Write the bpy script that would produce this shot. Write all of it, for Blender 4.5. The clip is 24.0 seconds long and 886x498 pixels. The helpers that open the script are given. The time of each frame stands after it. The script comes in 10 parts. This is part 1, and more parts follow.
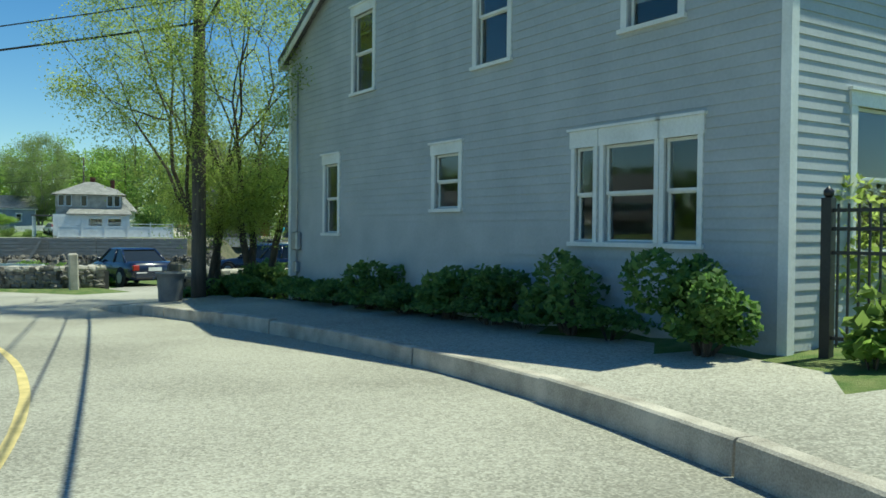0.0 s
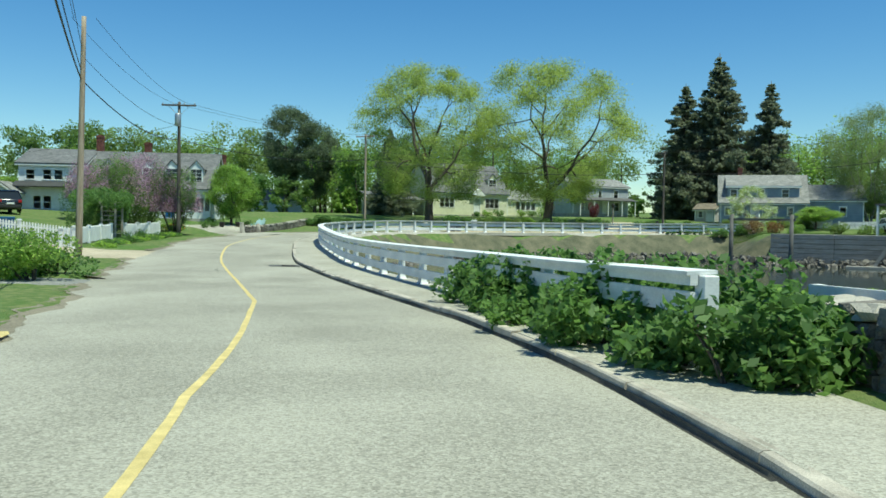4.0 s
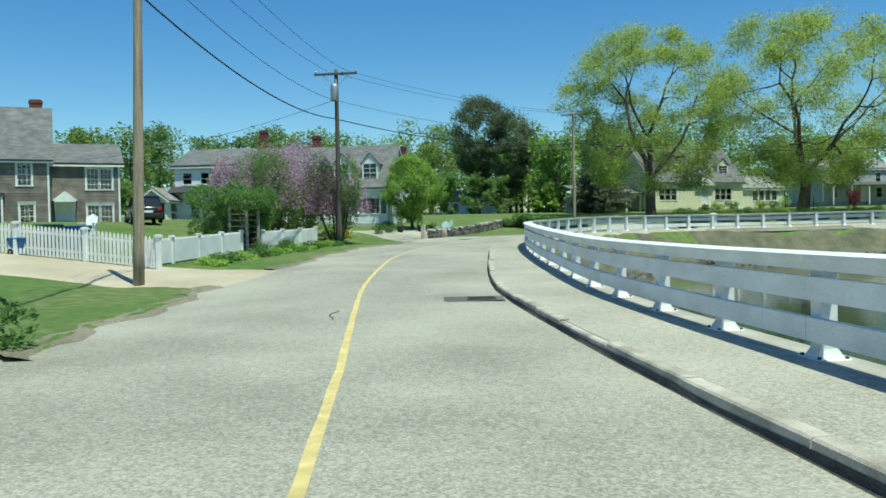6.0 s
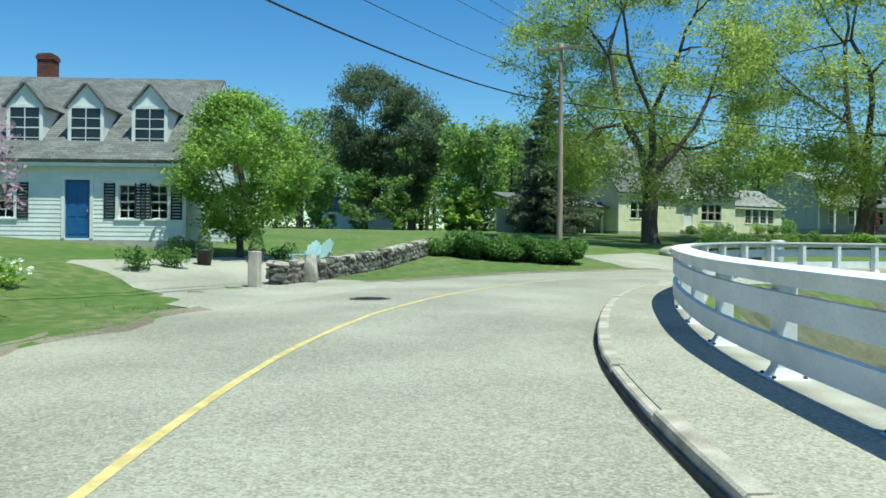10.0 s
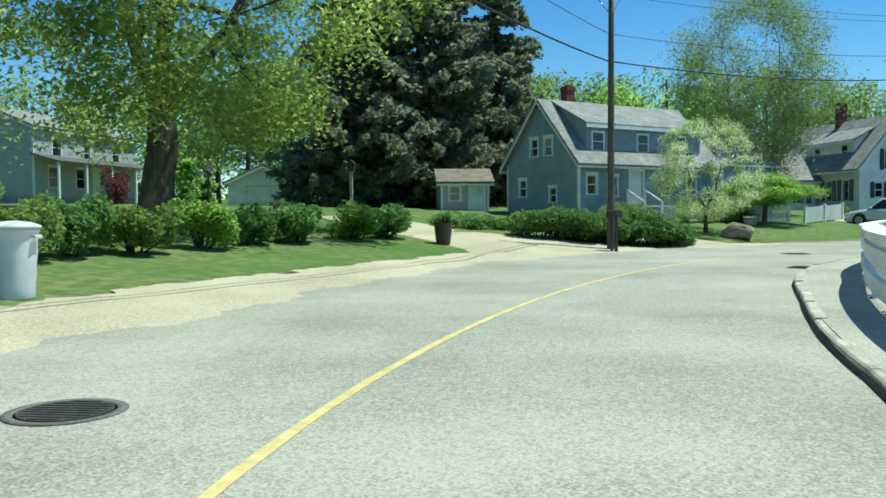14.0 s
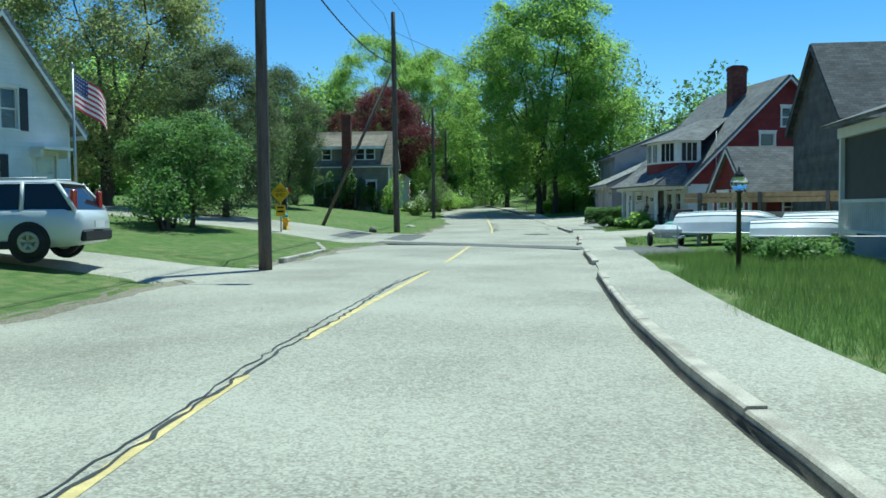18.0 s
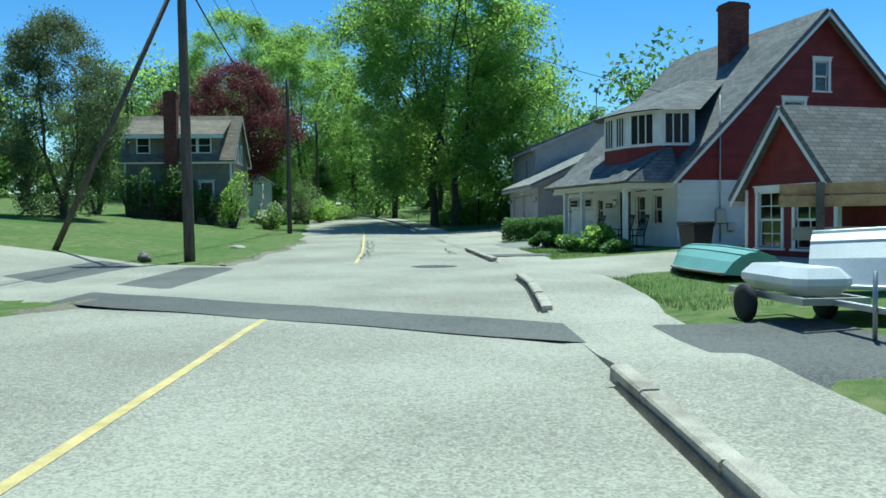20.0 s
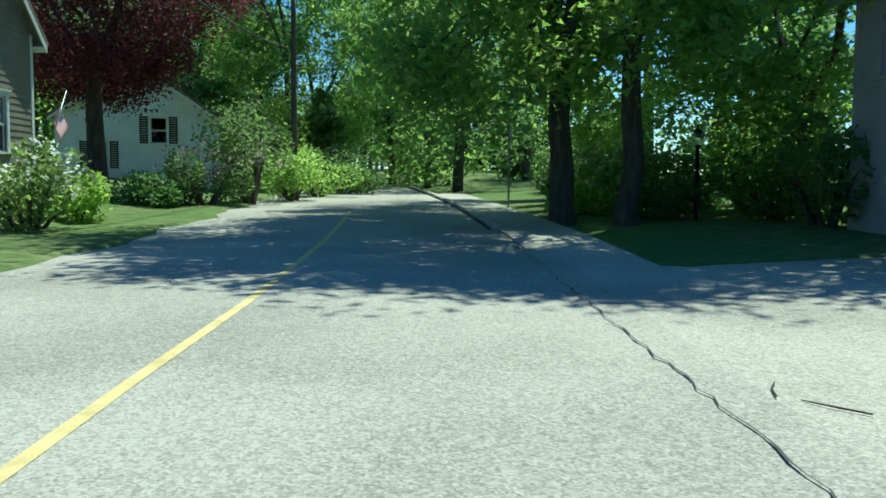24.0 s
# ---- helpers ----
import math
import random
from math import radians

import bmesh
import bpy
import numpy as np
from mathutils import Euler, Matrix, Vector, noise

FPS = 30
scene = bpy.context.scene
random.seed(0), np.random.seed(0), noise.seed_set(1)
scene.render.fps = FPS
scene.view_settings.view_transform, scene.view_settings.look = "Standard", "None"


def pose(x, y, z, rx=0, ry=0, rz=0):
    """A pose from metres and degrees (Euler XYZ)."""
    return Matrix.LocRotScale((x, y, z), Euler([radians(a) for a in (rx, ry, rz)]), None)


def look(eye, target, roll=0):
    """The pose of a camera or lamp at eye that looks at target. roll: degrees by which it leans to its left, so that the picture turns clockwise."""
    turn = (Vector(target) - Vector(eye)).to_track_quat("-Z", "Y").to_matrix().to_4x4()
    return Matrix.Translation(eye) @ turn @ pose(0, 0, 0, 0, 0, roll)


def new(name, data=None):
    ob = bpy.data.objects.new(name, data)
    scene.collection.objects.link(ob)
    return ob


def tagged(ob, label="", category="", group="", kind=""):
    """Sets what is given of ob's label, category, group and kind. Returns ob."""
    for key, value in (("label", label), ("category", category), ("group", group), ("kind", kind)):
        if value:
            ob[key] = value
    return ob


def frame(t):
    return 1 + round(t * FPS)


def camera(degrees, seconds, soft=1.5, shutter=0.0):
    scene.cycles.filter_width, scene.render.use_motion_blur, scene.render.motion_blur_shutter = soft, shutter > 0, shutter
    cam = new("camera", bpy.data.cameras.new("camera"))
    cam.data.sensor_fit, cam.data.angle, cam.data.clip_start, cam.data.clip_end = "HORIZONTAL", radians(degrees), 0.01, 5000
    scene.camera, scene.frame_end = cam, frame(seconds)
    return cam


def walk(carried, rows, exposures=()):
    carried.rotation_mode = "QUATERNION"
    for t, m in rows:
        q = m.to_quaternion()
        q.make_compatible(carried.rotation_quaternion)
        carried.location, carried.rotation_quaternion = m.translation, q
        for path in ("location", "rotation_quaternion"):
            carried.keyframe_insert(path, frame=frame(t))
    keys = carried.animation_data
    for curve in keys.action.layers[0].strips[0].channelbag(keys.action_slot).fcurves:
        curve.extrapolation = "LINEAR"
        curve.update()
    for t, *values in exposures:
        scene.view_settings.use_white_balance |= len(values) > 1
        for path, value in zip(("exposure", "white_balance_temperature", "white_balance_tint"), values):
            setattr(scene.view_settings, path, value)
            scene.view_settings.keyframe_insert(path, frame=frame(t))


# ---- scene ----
cam = camera(55.8, 24.0, soft=1.6)
# seconds, x, y, z of the eye, yaw, pitch, roll
PATH = [
    (0.0, 5.517, 5.374, 1.450, 3.79, -1.19, -0.49),
    (0.5, 4.666, 8.980, 1.408, 11.78, -2.07, -0.90),
    (1.0, 3.237, 12.439, 1.345, 20.59, -1.94, -1.15),
    (1.5, 1.299, 15.667, 1.251, 29.37, -2.36, -0.32),
    (2.0, -1.063, 18.698, 1.135, 36.58, -2.44, 0.15),
    (2.5, -3.715, 21.551, 1.002, 41.51, -2.37, -0.58),
    (3.0, -6.660, 24.270, 0.865, 45.97, -2.05, -0.97),
    (3.5, -9.859, 26.881, 0.758, 49.97, -1.68, -1.11),
    (5.5, -24.380, 34.973, 0.418, 65.54, -1.75, 0.94),
    (6.0, -28.446, 36.516, 0.366, 67.33, -1.39, 1.11),
    (6.5, -32.464, 38.014, 0.327, 68.16, -1.35, 0.40),
    (7.0, -36.406, 39.453, 0.308, 68.54, -1.21, -0.25),
    (7.5, -40.322, 40.923, 0.327, 69.25, -1.14, 0.11),
    (8.0, -44.274, 42.468, 0.371, 68.87, -0.85, 0.83),
    (8.5, -48.227, 44.151, 0.457, 66.62, -0.38, 0.37),
    (9.0, -52.137, 45.980, 0.575, 63.37, -0.45, -0.27),
    (9.5, -56.024, 47.901, 0.705, 60.85, -0.42, -0.54),
    (10.0, -60.046, 49.942, 0.809, 58.69, -0.21, -0.55),
    (10.5, -64.135, 52.239, 0.881, 56.48, 0.14, -0.22),
    (11.0, -67.993, 54.819, 0.945, 53.06, 0.27, 0.20),
    (11.5, -71.320, 57.708, 1.028, 47.29, -0.16, 0.44),
    (12.0, -74.281, 60.760, 1.130, 39.95, -0.98, 0.51),
    (12.5, -76.715, 64.137, 1.219, 31.86, -1.47, 0.60),
    (13.0, -78.601, 67.795, 1.278, 23.68, -1.67, 0.74),
    (13.5, -79.884, 71.702, 1.308, 15.91, -1.81, 0.88),
    (14.0, -80.506, 75.865, 1.313, 6.57, -2.17, 0.36),
    (14.5, -80.509, 80.196, 1.306, -2.33, -2.14, 0.43),
    (15.0, -79.994, 84.533, 1.320, -9.73, -1.79, 0.94),
    (15.5, -79.015, 88.792, 1.351, -15.89, -1.73, 1.54),
    (16.0, -77.662, 92.910, 1.388, -21.40, -2.11, 2.28),
    (16.5, -75.922, 96.858, 1.377, -27.57, -2.43, 2.94),
    (17.0, -73.602, 100.530, 1.451, -35.34, -2.43, 2.41),
    (17.5, -70.806, 103.845, 1.536, -42.82, -2.31, 0.85),
    (18.0, -67.626, 106.876, 1.549, -48.98, -2.65, 0.58),
    (18.5, -64.114, 109.724, 1.544, -53.39, -2.88, 0.59),
    (20.5, -48.289, 120.241, 1.592, -56.40, -1.90, 0.58),
    (21.0, -44.206, 123.057, 1.653, -56.23, -1.72, 0.34),
    (21.5, -40.129, 125.927, 1.707, -55.26, -2.10, 0.31),
    (22.0, -36.070, 128.835, 1.742, -53.95, -2.44, -0.04),
    (22.5, -32.045, 131.837, 1.762, -52.89, -2.99, 0.43),
    (23.0, -28.081, 134.901, 1.802, -52.58, -3.14, 0.62),
    (23.5, -24.148, 138.001, 1.872, -52.89, -3.53, 0.28),
    (24.0, -20.273, 141.154, 1.934, -51.44, -4.01, -0.37),
]
walk(cam, [(t, pose(x, y, z, 90 + pitch, roll, yaw)) for t, x, y, z, yaw, pitch, roll in PATH],
     exposures=[(0, 0.20, 6350, -13), (1, 0.39, 6350, -13), (2, 0.35, 6350, -13), (3, 0.21, 6300, -13), (6, 0.15, 6100, -13), (8, 0.21, 6050, -13), (12, 0.35, 5900, -13), (14, 0.29, 5800, -14),
                (16, 0.21, 5600, -14), (18, 0.21, 5450, -14), (21, 0.27, 5450, -14), (23, 0.28, 5450, -14), (24, 0.40, 5550, -14)])

# ---- sun and sky ----
SUN_EL, SUN_AZ = radians(69), radians(77)
world = bpy.data.worlds.new("sky")
scene.world = world
world.use_nodes = True
wn = world.node_tree
sky = wn.nodes.new("ShaderNodeTexSky")
sky.sky_type, sky.sun_disc = "NISHITA", False
sky.sun_elevation, sky.sun_rotation = SUN_EL, SUN_AZ
sky.air_density, sky.dust_density, sky.ozone_density = 1.0, 0.1, 3.0
deeper = wn.nodes.new("ShaderNodeHueSaturation")
deeper.inputs["Saturation"].default_value = 1.3
deeper.inputs["Hue"].default_value = 0.507
wn.links.new(sky.outputs[0], deeper.inputs["Color"])
wn.links.new(deeper.outputs[0], wn.nodes["Background"].inputs[0])
wn.nodes["Background"].inputs[1].default_value = 0.115
sun = new("sun", bpy.data.lights.new("sun", "SUN"))
sun.data.energy, sun.data.angle, sun.data.color = 5.0, radians(0.5), (1.0, 0.94, 0.82)
sun.matrix_world = look((300 * math.cos(SUN_EL) * math.sin(SUN_AZ), 300 * math.cos(SUN_EL) * math.cos(SUN_AZ), 300 * math.sin(SUN_EL)), (0, 0, 0))

# ---- the road's line and the lie of the land ----
EYE = 1.45
WATER = -2.25
_T = np.array([r[0] for r in PATH])
_P = np.array([r[1:4] for r in PATH])


def on_path(t):
    i = int(min(max(np.searchsorted(_T, t) - 1, 0), len(_T) - 2))

    def tangent(k):
        if k == 0:
            return (_P[1] - _P[0]) / (_T[1] - _T[0])
        if k == len(_T) - 1:
            return (_P[-1] - _P[-2]) / (_T[-1] - _T[-2])
        a, b = _T[k] - _T[k - 1], _T[k + 1] - _T[k]
        return ((_P[k] - _P[k - 1]) / a * b + (_P[k + 1] - _P[k]) / b * a) / (a + b)
    h = _T[i + 1] - _T[i]
    u = (t - _T[i]) / h
    return ((2 * u**3 - 3 * u * u + 1) * _P[i] + (u**3 - 2 * u * u + u) * h * tangent(i)
            + (-2 * u**3 + 3 * u * u) * _P[i + 1] + (u**3 - u * u) * h * tangent(i + 1))


_D = np.array([on_path(t) for t in np.arange(0, 24.01, 0.1)])
_a = (_D[0, :2] - _D[1, :2]) / np.linalg.norm(_D[0, :2] - _D[1, :2])
_b = (_D[-1, :2] - _D[-2, :2]) / np.linalg.norm(_D[-1, :2] - _D[-2, :2])
LINE = np.vstack([
    [np.r_[_D[0, :2] + _a * k, _D[0, 2]] for k in range(40, 0, -1)], _D,
    [np.r_[_D[-1, :2] + _b * k + 0.0012 * k * k * np.array([-_b[1], _b[0]]), _D[-1, 2] + 0.03 * k] for k in range(1, 90)]])
ARC = np.r_[0, np.cumsum(np.linalg.norm(np.diff(LINE[:, :2], axis=0), axis=1))]
ARC -= ARC[40]
# stations are counted a little short through the bend
ARC -= np.interp(np.arange(len(ARC)), (135, 155), (0.0, 0.988))
_G = np.gradient(LINE[:, :2], axis=0)
TAN = _G / np.linalg.norm(_G, axis=1)[:, None]


def tab(s, *pairs):
    return float(np.interp(s, pairs[0::2], pairs[1::2]))


def along(s, off):
    """The place at s metres along the drive and off metres to its right."""
    x, y = np.interp(s, ARC, LINE[:, 0]), np.interp(s, ARC, LINE[:, 1])
    tx, ty = np.interp(s, ARC, TAN[:, 0]), np.interp(s, ARC, TAN[:, 1])
    n = math.hypot(tx, ty)
    return float(x + off * ty / n), float(y - off * tx / n)


def locate(xs, ys):
    """For arrays of places: the smooth height of the road land, s and off."""
    xs, ys = np.atleast_1d(np.asarray(xs, float)), np.atleast_1d(np.asarray(ys, float))
    z, s, o = np.empty(len(xs)), np.empty(len(xs)), np.empty(len(xs))
    for k in range(0, len(xs), 4000):
        dx, dy = xs[k:k + 4000, None] - LINE[None, :, 0], ys[k:k + 4000, None] - LINE[None, :, 1]
        d = dx * dx + dy * dy
        w = 1 / (d + 9) ** 2
        z[k:k + 4000] = (w * LINE[None, :, 2]).sum(1) / w.sum(1) - EYE
        i = d.argmin(1)
        r = np.arange(len(i))
        s[k:k + 4000] = ARC[i] + dx[r, i] * TAN[i, 0] + dy[r, i] * TAN[i, 1]
        o[k:k + 4000] = dx[r, i] * TAN[i, 1] - dy[r, i] * TAN[i, 0]
    return z, s, o


SHORE = [(-1.5, 51.0), (-9.2, 46.5), (-15.1, 44.4), (-20.1, 44.4), (-25.3, 46.4), (-33.5, 49.4), (-42.7, 52.3), (-50.9, 55.8), (-59.2, 59.7), (-66.2, 64.4), (-69.8, 70.1), (-71.5, 76.0), (-72.0, 84.0),
         (-70.5, 91.0), (-66.3, 95.4), (-60.6, 95.4), (-55.4, 96.1), (-45.3, 99.2), (-33.9, 104.2), (-29.5, 104.0), (-28.5, 109.5), (-20.0, 114.0), (0.0, 110.0),
         (60.0, 112.0), (140.0, 90.0), (61.8, 63.2), (22.0, 58.6)]


def shore_distance(xs, ys):
    """Metres into the water from the shore; negative on land."""
    p = np.array(SHORE + SHORE[:1], float)
    inside, best = np.zeros(len(xs), bool), np.full(len(xs), 1e9)
    for (ax, ay), (bx, by) in zip(p[:-1], p[1:]):
        cross = ((ay > ys) != (by > ys)) & (xs < (bx - ax) * (ys - ay) / (by - ay + 1e-12) + ax)
        inside ^= cross
        ux, uy = bx - ax, by - ay
        u = np.clip(((xs - ax) * ux + (ys - ay) * uy) / (ux * ux + uy * uy), 0, 1)
        best = np.minimum(best, np.hypot(xs - ax - u * ux, ys - ay - u * uy))
    return np.where(inside, best, -best)


KERB = (-40, 2.9, 0, 2.9, 6.5, 2.7, 9, 2.53, 12, 2.4, 16, 2.27, 20, 2.24, 22, 2.35, 25, 2.8, 34.3, 2.5, 40, 2.75, 46, 2.8, 50, 2.62, 57, 2.3, 62, 2.05, 66.7, 1.8, 70, 1.78,
        78, 1.75, 84, 1.66, 90, 1.74, 104, 1.78, 108, 1.55, 111.5, 1.57, 113.7, 1.66, 115, 1.78, 119, 2.28, 124, 2.46, 131, 2.3, 134.5, 1.95, 137.3, 1.77, 139.2, 1.58, 143, 1.5, 155, 1.8, 161, 1.6,
        169, 1.4, 181, 1.42, 185, 1.75, 194, 2.0, 202, 1.95, 215, 1.72, 330, 1.8)
YELLOW = (-40, -1.65, 9, -1.65, 28, -1.55, 36, -1.35, 39, -1.4, 45, -1.0, 50, -0.6, 57, -0.75, 60, -0.88, 63.7, -1.06, 67, -1.26, 78.4, -1.85, 86, -1.76, 90, -1.87, 95.5, -2.1, 100, -1.95, 104, -1.72, 112, -1.5,
          122, -1.72, 134, -1.77, 139, -1.9, 150, -1.95, 161, -2.15, 170, -2.4, 180, -2.4, 194, -2.0, 207, -2.0, 215, -1.92, 218, -1.83, 225, -1.74, 330, -1.8)
LEFT = (-40, -5.2, 30, -4.9, 36, -4.7, 44, -4.5, 58, -4.8, 66, -5.0, 77, -5.0, 88, -5.4, 106, -5.5, 110, -5.5, 117, -6.2, 124, -6.6, 127, -6.4,
        131.6, -6.8, 138, -7.6, 144, -7.6, 148, -7.0, 158, -6.9, 167, -7.0, 176, -6.9, 182, -6.5, 185, -5.5, 196, -5.7, 210, -5.0, 220, -5.5, 330, -5.5)
WALKW = (-40, 2.0, 20, 2.1, 23, 2.0, 36, 1.5, 46, 1.6, 70, 1.7, 104, 1.2, 124, 1.2, 150, 1.3, 165, 1.3, 176, 1.3, 182, 1.6, 330, 1.5)


def rise(s, o):
    """How far the gardens stand above the road's own level."""
    left = 2.6 * (1 - np.exp(-np.maximum(-o - 7.8, 0) / 17)) * np.interp(s, (0, 30, 60, 95), (0.15, 0.2, 0.55, 1.0))
    right = np.where(s < 28, np.clip((o - 2.6) * 0.3, 0, 0.42) * np.interp(s, (0, 17, 21), (1, 1, 0.0)), np.where(s > 150, np.clip((o - 3.5) * 0.05, 0, 0.25), 0.0))
    drop = -2.0 * np.clip((o - 3.9) / 2.2, 0, 1) * np.interp(s, (48, 53, 149, 153), (0, 1, 1, 0)) * (o < 30)
    return left + right + drop


def land(x, y):
    """The height of the ground at one place or many."""
    xs, ys = np.atleast_1d(np.asarray(x, float)), np.atleast_1d(np.asarray(y, float))
    z, s, o = locate(xs, ys)
    z = z + rise(s, o)
    far = np.clip((np.hypot(xs + 45, ys - 80) - 110) / 120, 0, 1)
    z = z + far * 3.0
    d = shore_distance(xs, ys)
    bank = np.clip(d / 2.2, 0, 1)
    bank = bank * bank * (3 - 2 * bank)
    z = z * (1 - bank) + bank * (WATER - 0.75)
    return z if np.ndim(x) else float(z[0])


# ---- materials ----
def nodes(name):
    m = bpy.data.materials.new(name)
    m.use_nodes = True
    return m, m.node_tree, m.node_tree.nodes["Principled BSDF"]


def material(name, dark, light, rough=0.75, scale=3.0, fine=40.0, bump=0.25, metal=0.0, spec=0.5, stretch=(1, 1, 1), island=0.0, dist=0.01):
    """A surface with broad and fine variation between two colours, and fine relief."""
    m, t, b = nodes(name)
    n = t.nodes
    pos = n.new("ShaderNodeNewGeometry")
    mp = n.new("ShaderNodeMapping")
    mp.inputs["Scale"].default_value = stretch
    t.links.new(pos.outputs["Position"], mp.inputs["Vector"])
    big, small = n.new("ShaderNodeTexNoise"), n.new("ShaderNodeTexNoise")
    big.inputs["Scale"].default_value, big.inputs["Detail"].default_value = scale, 5
    small.inputs["Scale"].default_value, small.inputs["Detail"].default_value = fine, 3
    t.links.new(mp.outputs[0], big.inputs["Vector"])
    t.links.new(mp.outputs[0], small.inputs["Vector"])
    add = n.new("ShaderNodeMath")
    add.operation = "MULTIPLY_ADD"
    t.links.new(small.outputs["Fac"], add.inputs[0])
    add.inputs[1].default_value = 0.55
    t.links.new(big.outputs["Fac"], add.inputs[2])
    ramp = n.new("ShaderNodeMapRange")
    ramp.inputs["From Min"].default_value, ramp.inputs["From Max"].default_value = 0.55, 1.0
    t.links.new(add.outputs[0], ramp.inputs["Value"])
    mix = n.new("ShaderNodeMix")
    mix.data_type = "RGBA"
    mix.inputs["A"].default_value, mix.inputs["B"].default_value = (*dark, 1), (*light, 1)
    t.links.new(ramp.outputs[0], mix.inputs["Factor"])
    out = mix.outputs["Result"]
    if island:
        hsv = n.new("ShaderNodeHueSaturation")
        mr = n.new("ShaderNodeMapRange")
        mr.inputs["To Min"].default_value, mr.inputs["To Max"].default_value = 1 - island, 1 + island
        t.links.new(pos.outputs["Random Per Island"], mr.inputs["Value"])
        t.links.new(mr.outputs[0], hsv.inputs["Value"])
        t.links.new(out, hsv.inputs["Color"])
        out = hsv.outputs[0]
    t.links.new(out, b.inputs["Base Color"])
    b.inputs["Roughness"].default_value, b.inputs["Metallic"].default_value = rough, metal
    b.inputs["Specular IOR Level"].default_value = spec
    if bump:
        bp = n.new("ShaderNodeBump")
        bp.inputs["Strength"].default_value, bp.inputs["Distance"].default_value = bump, dist
        t.links.new(small.outputs["Fac"], bp.inputs["Height"])
        t.links.new(bp.outputs[0], b.inputs["Normal"])
    return m


def foliage(name, dark, light, sheer=0.35):
    """Leaves: colour differs leaf by leaf, and some light passes through."""
    m, t, b = nodes(name)
    n = t.nodes
    g = n.new("ShaderNodeNewGeometry")
    big = n.new("ShaderNodeTexNoise")
    big.inputs["Scale"].default_value = 0.7
    t.links.new(g.outputs["Position"], big.inputs["Vector"])
    add = n.new("ShaderNodeMath")
    add.operation = "MULTIPLY_ADD"
    t.links.new(g.outputs["Random Per Island"], add.inputs[0])
    add.inputs[1].default_value = 0.6
    t.links.new(big.outputs["Fac"], add.inputs[2])
    mr = n.new("ShaderNodeMapRange")
    mr.inputs["From Min"].default_value, mr.inputs["From Max"].default_value = 0.35, 1.15
    t.links.new(add.outputs[0], mr.inputs["Value"])
    mix = n.new("ShaderNodeMix")
    mix.data_type = "RGBA"
    mix.inputs["A"].default_value, mix.inputs["B"].default_value = (*dark, 1), (*light, 1)
    t.links.new(mr.outputs[0], mix.inputs["Factor"])
    t.links.new(mix.outputs["Result"], b.inputs["Base Color"])
    b.inputs["Roughness"].default_value = 0.55
    b.inputs["Specular IOR Level"].default_value = 0.3
    tr = n.new("ShaderNodeBsdfTranslucent")
    lit = n.new("ShaderNodeHueSaturation")
    lit.inputs["Value"].default_value = 2.0
    t.links.new(mix.outputs["Result"], lit.inputs["Color"])
    t.links.new(lit.outputs[0], tr.inputs["Color"])
    ms = n.new("ShaderNodeMixShader")
    ms.inputs[0].default_value = sheer
    t.links.new(b.outputs[0], ms.inputs[1])
    t.links.new(tr.outputs[0], ms.inputs[2])
    t.links.new(ms.outputs[0], n["Material Output"].inputs["Surface"])
    return m


def shingles(name, dark, light, course=0.14, width=0.3, proud=0.6):
    """Roofing in courses, by the face's own slope: rows follow height."""
    m, t, b = nodes(name)
    n = t.nodes
    tc = n.new("ShaderNodeTexCoord")
    br = n.new("ShaderNodeTexBrick")
    br.inputs["Scale"].default_value = 1.0
    br.inputs["Brick Width"].default_value, br.inputs["Row Height"].default_value = width, course
    br.inputs["Mortar Size"].default_value = 0.008
    br.inputs["Color1"].default_value, br.inputs["Color2"].default_value = (*dark, 1), (*light, 1)
    br.inputs["Mortar"].default_value = (*[c * 0.45 for c in dark], 1)
    t.links.new(tc.outputs["UV"], br.inputs["Vector"])
    noi = n.new("ShaderNodeTexNoise")
    noi.inputs["Scale"].default_value, noi.inputs["Detail"].default_value = 1.3, 6
    t.links.new(tc.outputs["Object"], noi.inputs["Vector"])
    mix = n.new("ShaderNodeMix")
    mix.data_type, mix.blend_type = "RGBA", "OVERLAY"
    mix.inputs["Factor"].default_value = 0.55
    t.links.new(br.outputs["Color"], mix.inputs["A"])
    t.links.new(noi.outputs["Fac"], mix.inputs["B"])
    t.links.new(mix.outputs["Result"], b.inputs["Base Color"])
    b.inputs["Roughness"].default_value = 0.9
    bp = n.new("ShaderNodeBump")
    bp.inputs["Strength"].default_value, bp.inputs["Distance"].default_value = proud, 0.012
    t.links.new(br.outputs["Fac"], bp.inputs["Height"])
    bp.invert = True
    t.links.new(bp.outputs[0], b.inputs["Normal"])
    return m


def glass_mat(name, tint=(0.9, 0.95, 0.93)):
    m, t, b = nodes(name)
    b.inputs["Base Color"].default_value = (*tint, 1)
    b.inputs["Roughness"].default_value = 0.02
    b.inputs["IOR"].default_value = 1.5
    b.inputs["Transmission Weight"].default_value = 1.0
    return m


